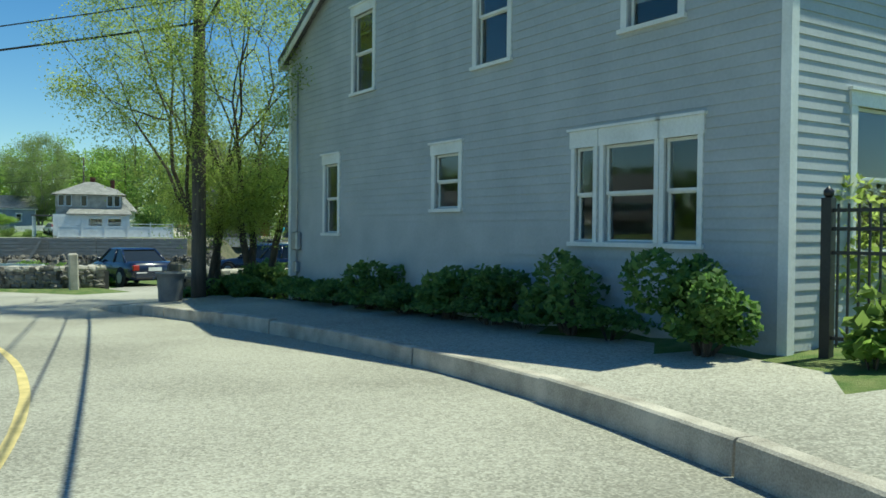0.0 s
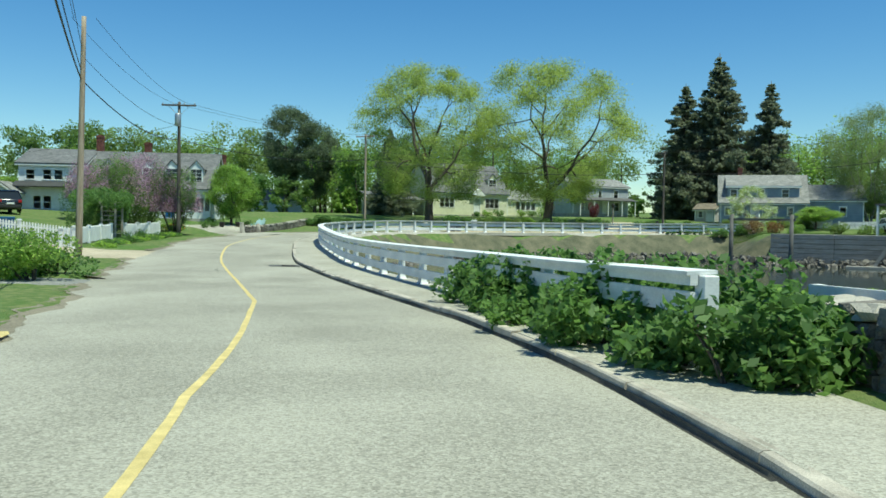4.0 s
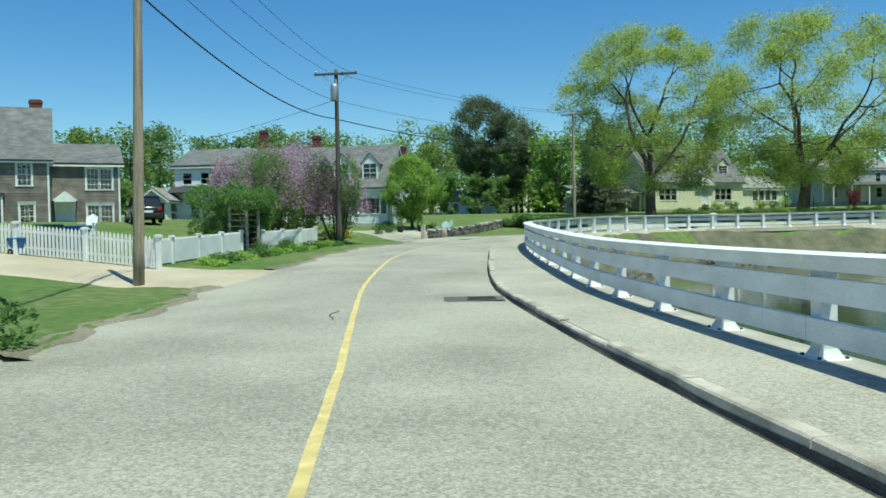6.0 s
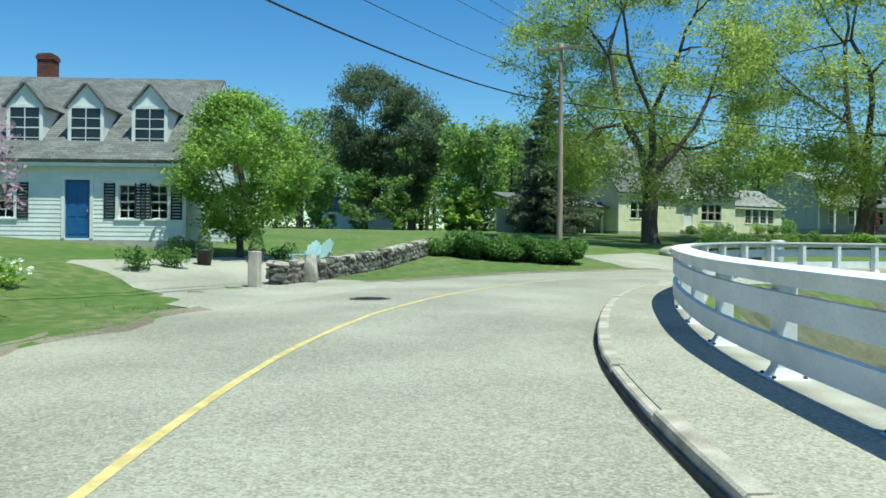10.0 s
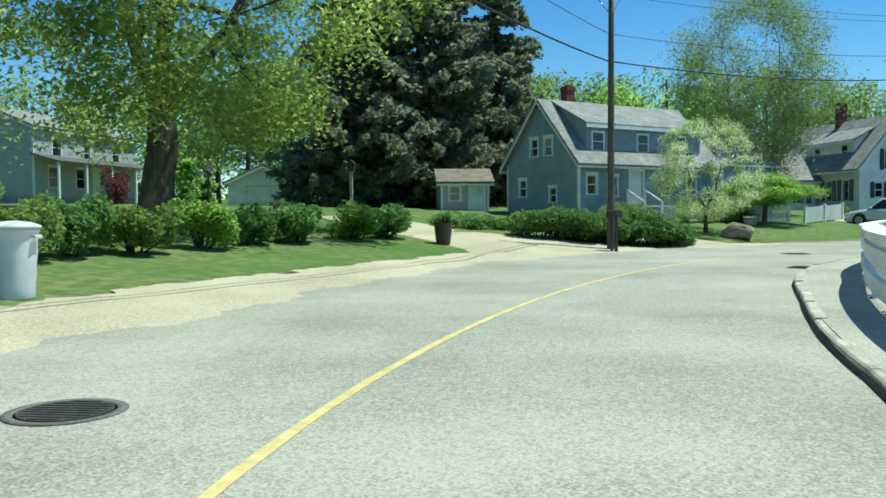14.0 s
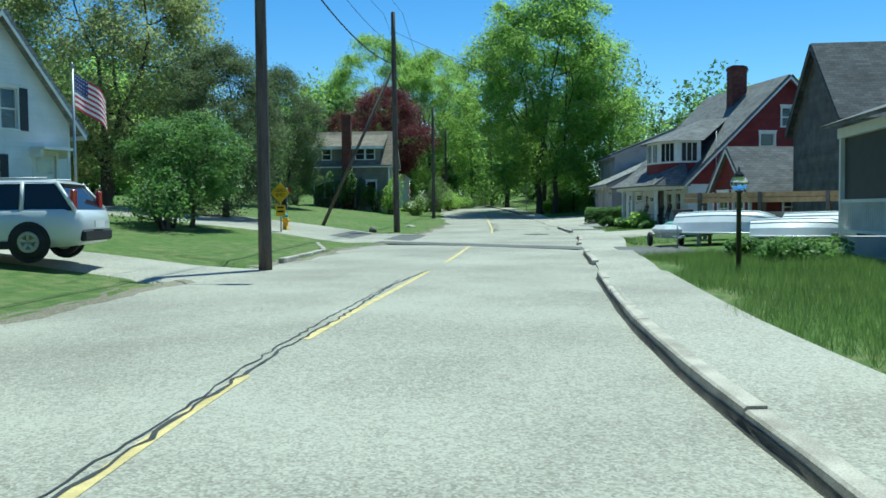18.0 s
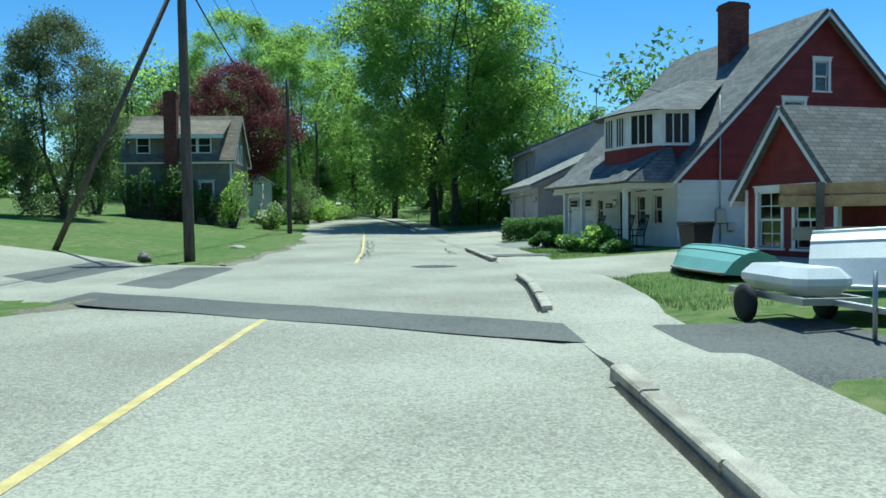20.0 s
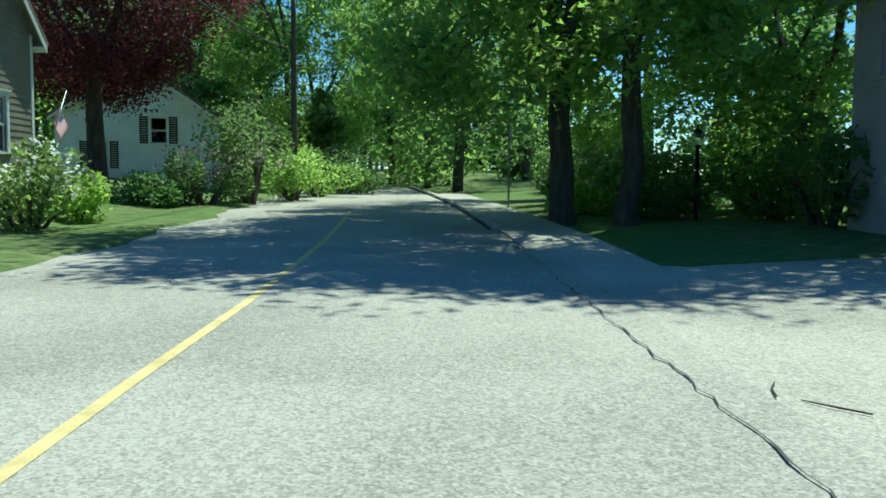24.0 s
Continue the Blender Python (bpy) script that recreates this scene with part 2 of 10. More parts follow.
def asphalt_mat(name, dark, light, crack=0.0):
    """Worn asphalt: pale stones in dark binder, broad stains, wheel wear."""
    m, t, b = nodes(name)
    n = t.nodes
    g = n.new("ShaderNodeNewGeometry")
    vor = n.new("ShaderNodeTexVoronoi")
    vor.inputs["Scale"].default_value = 55
    big, mid = n.new("ShaderNodeTexNoise"), n.new("ShaderNodeTexNoise")
    big.inputs["Scale"].default_value, big.inputs["Detail"].default_value = 0.35, 6
    mid.inputs["Scale"].default_value, mid.inputs["Detail"].default_value = 14, 4
    for q in (vor, big, mid):
        t.links.new(g.outputs["Position"], q.inputs["Vector"])
    bw = n.new("ShaderNodeRGBToBW")
    t.links.new(vor.outputs["Color"], bw.inputs[0])
    a = n.new("ShaderNodeMath")
    a.operation = "MULTIPLY_ADD"
    a.inputs[1].default_value = 0.75
    t.links.new(bw.outputs[0], a.inputs[0])
    t.links.new(big.outputs["Fac"], a.inputs[2])
    a2 = n.new("ShaderNodeMath")
    a2.operation = "MULTIPLY_ADD"
    a2.inputs[1].default_value = 0.5
    t.links.new(mid.outputs["Fac"], a2.inputs[0])
    t.links.new(a.outputs[0], a2.inputs[2])
    mr = n.new("ShaderNodeMapRange")
    mr.inputs["From Min"].default_value, mr.inputs["From Max"].default_value = 0.775, 1.425
    t.links.new(a2.outputs[0], mr.inputs["Value"])
    mix = n.new("ShaderNodeMix")
    mix.data_type = "RGBA"
    mix.inputs["A"].default_value, mix.inputs["B"].default_value = (*dark, 1), (*light, 1)
    t.links.new(mr.outputs[0], mix.inputs["Factor"])
    t.links.new(mix.outputs["Result"], b.inputs["Base Color"])
    b.inputs["Roughness"].default_value = 0.88
    bp = n.new("ShaderNodeBump")
    bp.inputs["Strength"].default_value, bp.inputs["Distance"].default_value = 0.5, 0.006
    t.links.new(vor.outputs["Distance"], bp.inputs["Height"])
    t.links.new(bp.outputs[0], b.inputs["Normal"])
    return m


def ground_mat():
    """Grass: mown green with yellow and brown patches; mud and weed under the tide line."""
    m, t, b = nodes("grass_ground")
    n = t.nodes
    g = n.new("ShaderNodeNewGeometry")
    big, mid, fine = (n.new("ShaderNodeTexNoise") for _ in range(3))
    for q, sc, de in ((big, 0.25, 4), (mid, 3.0, 5), (fine, 60, 3)):
        q.inputs["Scale"].default_value, q.inputs["Detail"].default_value = sc, de
        t.links.new(g.outputs["Position"], q.inputs["Vector"])

    def mixed(fac, a, c, lo, hi):
        mr = n.new("ShaderNodeMapRange")
        mr.inputs["From Min"].default_value, mr.inputs["From Max"].default_value = lo, hi
        t.links.new(fac, mr.inputs["Value"])
        mx = n.new("ShaderNodeMix")
        mx.data_type = "RGBA"
        t.links.new(mr.outputs[0], mx.inputs["Factor"])
        for key, v in (("A", a), ("B", c)):
            if isinstance(v, tuple):
                mx.inputs[key].default_value = (*v, 1)
            else:
                t.links.new(v, mx.inputs[key])
        return mx.outputs["Result"]
    green = mixed(fine.outputs["Fac"], (0.055, 0.10, 0.03), (0.155, 0.215, 0.065), 0.3, 0.7)
    green = mixed(mid.outputs["Fac"], green, (0.23, 0.24, 0.10), 0.42, 0.74)
    green = mixed(big.outputs["Fac"], green, (0.085, 0.16, 0.032), 0.45, 0.75)
    mud = mixed(mid.outputs["Fac"], (0.055, 0.07, 0.025), (0.21, 0.18, 0.11), 0.35, 0.68)
    sep = n.new("ShaderNodeSeparateXYZ")
    t.links.new(g.outputs["Position"], sep.inputs[0])
    col = mixed(sep.outputs["Z"], mud, green, -2.1, -1.8)
    t.links.new(col, b.inputs["Base Color"])
    b.inputs["Roughness"].default_value = 0.9
    b.inputs["Specular IOR Level"].default_value = 0.15
    bp = n.new("ShaderNodeBump")
    bp.inputs["Strength"].default_value, bp.inputs["Distance"].default_value = 0.8, 0.03
    t.links.new(fine.outputs["Fac"], bp.inputs["Height"])
    t.links.new(bp.outputs[0], b.inputs["Normal"])
    return m


M = {}
M["grass"] = ground_mat()
M["asphalt"] = asphalt_mat("asphalt", (0.20, 0.186, 0.147), (0.43, 0.405, 0.33))
M["walk"] = asphalt_mat("pavement_asphalt", (0.22, 0.205, 0.163), (0.47, 0.44, 0.36))
M["patch"] = asphalt_mat("dark_asphalt", (0.06, 0.06, 0.06), (0.16, 0.155, 0.14))
M["sand"] = asphalt_mat("sandy_gravel", (0.30, 0.25, 0.17), (0.55, 0.47, 0.34))
M["drive"] = asphalt_mat("drive_asphalt", (0.14, 0.14, 0.13), (0.30, 0.29, 0.27))
# near-black brown standing for shade on the kerb's road side
M["kerb_shade"] = material("kerb_foot_shade", (0.03, 0.027, 0.022), (0.10, 0.09, 0.07), 0.9, 4, 60, 0.5)
M["tar"] = material("tar", (0.02, 0.02, 0.02), (0.05, 0.05, 0.045), 0.6)
M["kerb"] = material("granite_kerb", (0.25, 0.22, 0.175), (0.58, 0.52, 0.43), 0.85, 2.5, 70, 0.6)
M["yellow"] = material("yellow_paint", (0.46, 0.36, 0.14), (0.72, 0.57, 0.24), 0.75, 5, 90, 0.4)
M["white"] = material("white_paint", (0.66, 0.66, 0.63), (0.82, 0.82, 0.80), 0.55, 2, 30, 0.08)
M["rail_paint"] = material("weathered_white_rail_paint", (0.62, 0.62, 0.60), (0.83, 0.83, 0.81), 0.6, 1.2, 22, 0.2, stretch=(1, 1, 2))
M["grey_clap"] = material("grey_blue_clapboard_paint", (0.36, 0.38, 0.39), (0.45, 0.47, 0.48), 0.6, 1.5, 25, 0.1)
M["blue_clap"] = material("blue_grey_shingle_paint", (0.20, 0.24, 0.29), (0.29, 0.33, 0.38), 0.7, 1.5, 30, 0.2, island=0.06)
M["white_clap"] = material("white_clapboard_paint", (0.66, 0.67, 0.66), (0.80, 0.81, 0.80), 0.6, 1.5, 25, 0.08, island=0.03)
M["cream_clap"] = material("cream_clapboard_paint", (0.62, 0.60, 0.42), (0.76, 0.73, 0.54), 0.6, 1.5, 25, 0.08, island=0.03)
M["shingle_grey"] = material("weathered_shingle", (0.13, 0.11, 0.095), (0.24, 0.205, 0.17), 0.85, 2, 40, 0.5, island=0.18)
M["wood_dark"] = material("weathered_boards", (0.07, 0.065, 0.06), (0.16, 0.15, 0.135), 0.85, 2, 30, 0.5, island=0.15)
M["red_shingle"] = material("barn_red_shingle", (0.13, 0.015, 0.015), (0.21, 0.03, 0.025), 0.75, 2, 30, 0.3, island=0.12)
M["tan_clap"] = material("tan_clapboard", (0.17, 0.15, 0.115), (0.26, 0.23, 0.18), 0.7, 1.5, 25, 0.15, island=0.05)
M["grey_board"] = material("grey_painted_boards", (0.34, 0.32, 0.32), (0.45, 0.43, 0.42), 0.7, 1.5, 25, 0.12)
M["roof_grey"] = shingles("grey_asphalt_shingle", (0.12, 0.12, 0.12), (0.19, 0.188, 0.185))
M["roof_light"] = shingles("pale_asphalt_shingle", (0.21, 0.205, 0.195), (0.31, 0.30, 0.28))
M["roof_brown"] = shingles("brown_asphalt_shingle", (0.16, 0.13, 0.095), (0.24, 0.20, 0.15))
M["roof_dark"] = shingles("dark_asphalt_shingle", (0.05, 0.052, 0.058), (0.10, 0.10, 0.105))
M["brick"] = shingles("chimney_brick", (0.12, 0.04, 0.03), (0.20, 0.075, 0.055), 0.075, 0.21)
M["glass"] = glass_mat("window_glass")
M["dark"] = material("dark_interior", (0.02, 0.022, 0.025), (0.045, 0.045, 0.045), 0.9, bump=0)
M["curtain"] = material("pale_blind", (0.45, 0.45, 0.43), (0.6, 0.6, 0.57), 0.9, bump=0.1)
M["black"] = material("black_paint", (0.012, 0.012, 0.013), (0.03, 0.03, 0.03), 0.45, bump=0.05)
M["shutter_black"] = material("shutter_paint", (0.015, 0.018, 0.02), (0.035, 0.04, 0.042), 0.5, bump=0.05)
M["blue_door"] = material("blue_door_paint", (0.02, 0.09, 0.25), (0.03, 0.13, 0.34), 0.4, bump=0.03)
M["pole"] = material("weathered_pole_wood", (0.20, 0.15, 0.10), (0.40, 0.33, 0.25), 0.85, 2, 18, 0.7, stretch=(6, 6, 0.5))
M["pole_dark"] = material("creosoted_pole_wood", (0.05, 0.042, 0.036), (0.13, 0.11, 0.09), 0.85, 2, 18, 0.7, stretch=(6, 6, 0.5))
M["wire"] = material("cable_rubber", (0.012, 0.012, 0.013), (0.02, 0.02, 0.02), 0.6, bump=0)
M["steel"] = material("galvanised_steel", (0.35, 0.36, 0.37), (0.5, 0.51, 0.52), 0.45, 4, 40, 0.1, metal=0.8)
M["iron"] = material("cast_iron", (0.035, 0.03, 0.026), (0.09, 0.08, 0.07), 0.7, 6, 60, 0.5, metal=0.4)
M["rubber"] = material("rubber", (0.012, 0.012, 0.012), (0.025, 0.025, 0.025), 0.8, bump=0.2)
M["stone"] = material("field_stone", (0.05, 0.045, 0.038), (0.24, 0.215, 0.18), 0.9, 2.2, 35, 0.9, island=0.35, dist=0.02)
M["stone_pale"] = material("pale_granite", (0.30, 0.27, 0.22), (0.55, 0.50, 0.42), 0.9, 2.2, 35, 0.8, dist=0.02)
M["concrete"] = material("concrete", (0.30, 0.28, 0.24), (0.48, 0.45, 0.39), 0.9, 1.5, 50, 0.4)
M["seawall"] = material("weathered_timber", (0.22, 0.20, 0.17), (0.38, 0.35, 0.31), 0.9, 1.2, 25, 0.6, stretch=(1, 1, 6))
M["bark"] = material("bark", (0.045, 0.036, 0.028), (0.13, 0.105, 0.08), 0.95, 3, 18, 1.0, stretch=(3, 3, 0.6), dist=0.03)
M["bark_pale"] = material("pale_bark", (0.16, 0.14, 0.12), (0.42, 0.39, 0.34), 0.9, 2, 14, 0.7, stretch=(1, 1, 3), dist=0.02)
M["leaf_spring"] = foliage("spring_leaf", (0.14, 0.185, 0.04), (0.33, 0.39, 0.11), 0.55)
M["leaf_birch"] = foliage("birch_leaf", (0.09, 0.13, 0.045), (0.21, 0.26, 0.095), 0.5)
M["leaf_maple"] = foliage("maple_leaf", (0.10, 0.165, 0.035), (0.25, 0.345, 0.08), 0.7)
M["leaf_deep"] = foliage("deep_leaf", (0.06, 0.105, 0.03), (0.165, 0.24, 0.07), 0.55)
M["leaf_olive"] = foliage("olive_leaf", (0.085, 0.13, 0.03), (0.21, 0.28, 0.075), 0.5)
M["leaf_hedge"] = foliage("hedge_leaf", (0.05, 0.10, 0.028), (0.15, 0.25, 0.06), 0.4)
M["leaf_red"] = foliage("copper_leaf", (0.05, 0.012, 0.018), (0.15, 0.04, 0.045), 0.4)
M["needle"] = foliage("spruce_needle", (0.095, 0.115, 0.075), (0.21, 0.23, 0.15), 0.45)
M["pine"] = foliage("pine_needle", (0.06, 0.085, 0.05), (0.15, 0.19, 0.10), 0.4)
M["stone_tan"] = material("tan_boulder", (0.20, 0.155, 0.10), (0.42, 0.34, 0.24), 0.9, 1.6, 30, 0.9, dist=0.03)
M["mud"] = material("tidal_mud", (0.05, 0.058, 0.026), (0.16, 0.145, 0.085), 0.8, 0.9, 9, 0.9, dist=0.04)
M["leaf_cedar"] = foliage("cedar_leaf", (0.055, 0.078, 0.035), (0.13, 0.16, 0.07), 0.45)
M["leaf_pale"] = foliage("pale_new_leaf", (0.12, 0.15, 0.05), (0.30, 0.32, 0.13), 0.5)
M["dirt"] = asphalt_mat("gritty_soil", (0.11, 0.095, 0.06), (0.27, 0.235, 0.17))
M["blossom"] = foliage("white_blossom", (0.55, 0.60, 0.45), (0.85, 0.85, 0.80), 0.3)
M["lilac"] = foliage("lilac_flower", (0.23, 0.135, 0.195), (0.44, 0.30, 0.38), 0.3)
M["rust_leaf"] = foliage("rust_leaf", (0.12, 0.07, 0.025), (0.26, 0.15, 0.06), 0.3)
M["bloom"] = foliage("garden_flower", (0.6, 0.10, 0.02), (0.8, 0.55, 0.05), 0.3)
m_, t_, b_ = nodes("cove_water")
b_.inputs["Base Color"].default_value = (0.035, 0.045, 0.032, 1)
b_.inputs["Roughness"].default_value = 0.06
n_ = t_.nodes.new("ShaderNodeTexNoise")
n_.inputs["Scale"].default_value, n_.inputs["Detail"].default_value = 2.2, 3
g_ = t_.nodes.new("ShaderNodeNewGeometry")
t_.links.new(g_.outputs["Position"], n_.inputs["Vector"])
bp_ = t_.nodes.new("ShaderNodeBump")
bp_.inputs["Strength"].default_value, bp_.inputs["Distance"].default_value = 0.25, 0.02
t_.links.new(n_.outputs["Fac"], bp_.inputs["Height"])
t_.links.new(bp_.outputs[0], b_.inputs["Normal"])
M["water"] = m_


# ---- mesh building ----
class Build:
    """Collects faces, then becomes one mesh object."""

    def __init__(self):
        self.v, self.f, self.smooth = [], [], []

    def add(self, verts, faces, smooth=False):
        k = len(self.v)
        self.v.extend(tuple(map(float, p)) for p in verts)
        self.f.extend(tuple(i + k for i in q) for q in faces)
        self.smooth.extend([smooth] * len(faces))
        return self

    def box(self, x0, y0, z0, x1, y1, z1, m=None):
        p = [(x0, y0, z0), (x1, y0, z0), (x1, y1, z0), (x0, y1, z0), (x0, y0, z1), (x1, y0, z1), (x1, y1, z1), (x0, y1, z1)]
        if m is not None:
            p = [m @ Vector(q) for q in p]
        return self.add(p, [(3, 2, 1, 0), (4, 5, 6, 7), (0, 1, 5, 4), (1, 2, 6, 5), (2, 3, 7, 6), (3, 0, 4, 7)])

    def bevel_box(self, x0, y0, z0, x1, y1, z1, c, m=None):
        """A box whose edges are cut back by c."""
        p, f = [], []
        for z, e in ((z0, c), (z0 + c, 0), (z1 - c, 0), (z1, c)):
            a, b, d, g = x0 + e, x1 - e, y0 + e, y1 - e
            h = c if e == 0 else c * 0.5
            p += [(a + h, d, z), (b - h, d, z), (b, d + h, z), (b, g - h, z), (b - h, g, z), (a + h, g, z), (a, g - h, z), (a, d + h, z)]
        for r in range(3):
            for i in range(8):
                j = (i + 1) % 8
                f.append((r * 8 + i, r * 8 + j, r * 8 + 8 + j, r * 8 + 8 + i))
        f += [tuple(range(7, -1, -1)), tuple(range(24, 32))]
        if m is not None:
            p = [m @ Vector(q) for q in p]
        return self.add(p, f)

    def tube(self, pts, radii, sides=8, caps=True, smooth=True):
        pts = [Vector(p) for p in pts]
        rings, k = [], len(self.v)
        up = None
        for i, p in enumerate(pts):
            d = (pts[min(i + 1, len(pts) - 1)] - pts[max(i - 1, 0)]).normalized()
            a = d.orthogonal().normalized() if up is None else (up - d * up.dot(d)).normalized()
            up = a
            b = d.cross(a)
            r = radii[i] if hasattr(radii, "__len__") else radii
            rings += [tuple(p + (a * math.cos(2 * math.pi * j / sides) + b * math.sin(2 * math.pi * j / sides)) * r) for j in range(sides)]
        f = [(i * sides + j, i * sides + (j + 1) % sides, (i + 1) * sides + (j + 1) % sides, (i + 1) * sides + j) for i in range(len(pts) - 1) for j in range(sides)]
        self.add(rings, f, smooth)
        if caps:
            n = (len(pts) - 1) * sides
            self.add([], []); self.f += [tuple(k + j for j in range(sides - 1, -1, -1)), tuple(k + n + j for j in range(sides))]
            self.smooth += [False, False]
        return self

    def lathe(self, profile, sides=20, m=None, smooth=True):
        """profile: (radius, z) pairs from below."""
        p = [(r * math.cos(2 * math.pi * j / sides), r * math.sin(2 * math.pi * j / sides), z) for r, z in profile for j in range(sides)]
        f = [(i * sides + j, i * sides + (j + 1) % sides, (i + 1) * sides + (j + 1) % sides, (i + 1) * sides + j) for i in range(len(profile) - 1) for j in range(sides)]
        f += [tuple(range(sides - 1, -1, -1)), tuple((len(profile) - 1) * sides + j for j in range(sides))]
        if m is not None:
            p = [m @ Vector(q) for q in p]
        return self.add(p, f, smooth)

    def prism(self, poly, y0, y1, m=None):
        """A polygon in x, z drawn out along y."""
        n = len(poly)
        p = [(x, y0, z) for x, z in poly] + [(x, y1, z) for x, z in poly]
        f = [tuple(range(n)), tuple(range(2 * n - 1, n - 1, -1))] + [(i + n, (i + 1) % n + n, (i + 1) % n, i) for i in range(n)]
        if m is not None:
            p = [m @ Vector(q) for q in p]
        return self.add(p, f)

    def mesh(self, name, mat):
        me = bpy.data.meshes.new(name)
        me.from_pydata(self.v, [], self.f)
        for mm in (mat if isinstance(mat, (list, tuple)) else [mat]):
            me.materials.append(mm)
        if any(self.smooth):
            me.polygons.foreach_set("use_smooth", self.smooth)
        me.update()
        return me


def part(name, build, mat, parent, label=""):
    """Links a build as one mesh object under a thing or a part."""
    ob = new(name, build.mesh(name, mat) if isinstance(build, Build) else build)
    ob.parent = parent
    return tagged(ob, label) if label else ob


def thing(name, label, category, m=None, group="", kind=""):
    """An Empty at the base of a thing."""
    ob = new(name)
    if m is not None:
        ob.matrix_world = m
    return tagged(ob, label, category, group, kind)


def solid(name, build, mat, label, category, m=None, group="", kind=""):
    """A thing that is one mesh."""
    ob = new(name, build.mesh(name, mat))
    if m is not None:
        ob.matrix_world = m
    return tagged(ob, label, category, group, kind)


def uv_by_slope(me):
    """UVs in metres: across each face level, and up its slope."""
    uv = me.uv_layers.new(name="UVMap")
    for p in me.polygons:
        nrm = p.normal
        u = Vector((-nrm.y, nrm.x, 0))
        u = u.normalized() if u.length > 1e-4 else Vector((1, 0, 0))
        w = nrm.cross(u)
        for li in p.loop_indices:
            co = me.vertices[me.loops[li].vertex_index].co
            uv.data[li].uv = (co.dot(u), co.dot(w))
    return me


def leaf_mesh(name, centres, size, mat, rng, up=0.35, slim=0.62, vary=0.35, corners=4):
    """Many small bent leaves at the centres; three corners each will do for crowns far off."""
    c = np.asarray(centres, float)
    n = len(c)
    nrm = rng.normal(size=(n, 3))
    nrm[:, 2] = np.abs(nrm[:, 2]) + up
    nrm /= np.linalg.norm(nrm, axis=1)[:, None]
    a = np.cross(nrm, rng.normal(size=(n, 3)))
    a /= np.linalg.norm(a, axis=1)[:, None] + 1e-9
    b = np.cross(nrm, a)
    s = size * (1 + vary * rng.uniform(-1, 1, n))[:, None]
    v = np.empty((n, corners, 3))
    if corners == 4:
        v[:, 0] = c - a * s * 0.5
        v[:, 1] = c + b * s * 0.5 * slim - nrm * s * 0.1
        v[:, 2] = c + a * s * 0.5 - nrm * s * 0.08
        v[:, 3] = c - b * s * 0.5 * slim - nrm * s * 0.1
    else:
        v[:, 0] = c - a * s * 0.55
        v[:, 1] = c + a * s * 0.4 + b * s * 0.56 * slim
        v[:, 2] = c + a * s * 0.4 - b * s * 0.56 * slim
    me = bpy.data.meshes.new(name)
    me.vertices.add(n * corners)
    me.vertices.foreach_set("co", v.ravel())
    me.loops.add(n * corners)
    me.loops.foreach_set("vertex_index", np.arange(n * corners))
    me.polygons.add(n)
    me.polygons.foreach_set("loop_start", np.arange(0, n * corners, corners))
    me.materials.append(mat)
    me.update(calc_edges=True)
    return me


# ---- ground, water, road ----
def spread(lo, hi, step, far, grow=1.22):
    """Even steps from lo to hi, then ever wider ones out to far."""
    a, d = list(np.arange(lo, hi, step)), step
    while a[-1] < far:
        d *= grow
        a.append(a[-1] + d)
    d = step
    while a[0] > -far:
        d *= grow
        a.insert(0, a[0] - d)
    return np.array(a)


gx, gy = spread(-135, 75, 1.1, 1500), spread(-30, 215, 1.1, 1500)
GX, GY = np.meshgrid(gx, gy, indexing="ij")
fx, fy = GX.ravel(), GY.ravel()
fz = land(fx, fy)
_, fs, fo = locate(fx, fy)
lefts = np.interp(fs, LEFT[0::2], LEFT[1::2])
rights = np.interp(fs, KERB[0::2], KERB[1::2]) + np.interp(fs, WALKW[0::2], WALKW[1::2])
corridor = (fo > lefts - 0.9) & (fo < rights + 0.3) & (fs > -39) & (fs < 300)
fz = np.where(corridor, fz - 0.14, fz) + 0.02 * np.sin(fx * 0.9) * np.cos(fy * 0.7) * (~corridor)
n1, n2 = len(gx), len(gy)
idx = np.arange(n1 * n2).reshape(n1, n2)
quads = np.stack([idx[:-1, :-1], idx[1:, :-1], idx[1:, 1:], idx[:-1, 1:]], -1).reshape(-1, 4)
me = bpy.data.meshes.new("ground")
me.from_pydata(np.c_[fx, fy, fz].tolist(), [], quads.tolist())
me.materials.append(M["grass"])
me.materials.append(M["mud"])
me.polygons.foreach_set("use_smooth", np.ones(len(quads), bool))
# muddy, weedy bank between the rail and the tide line
uneven = 1.5 * np.sin(fx * 0.7) + 1.5 * np.cos(fy * 0.9 + fx * 0.3)
bank = ((fo > 3.6) & (fs > 50) & (fs < 151) & (fo < 40) & (shore_distance(fx, fy) > -7 + uneven)) | (shore_distance(fx, fy) > -0.8 + 0.3 * uneven)
me.polygons.foreach_set("material_index", bank[quads[:, 0]].astype(np.int32))
tagged(new("ground", me), "green lawns and verges with muddy banks round the cove", "ground", kind="structure")
w = Build()
w.add([(-78, 28, WATER), (170, 28, WATER), (170, 120, WATER), (-78, 120, WATER)], [(0, 1, 2, 3)])
solid("water", w, M["water"], "still dark green tidal water in the cove", "water", kind="structure")


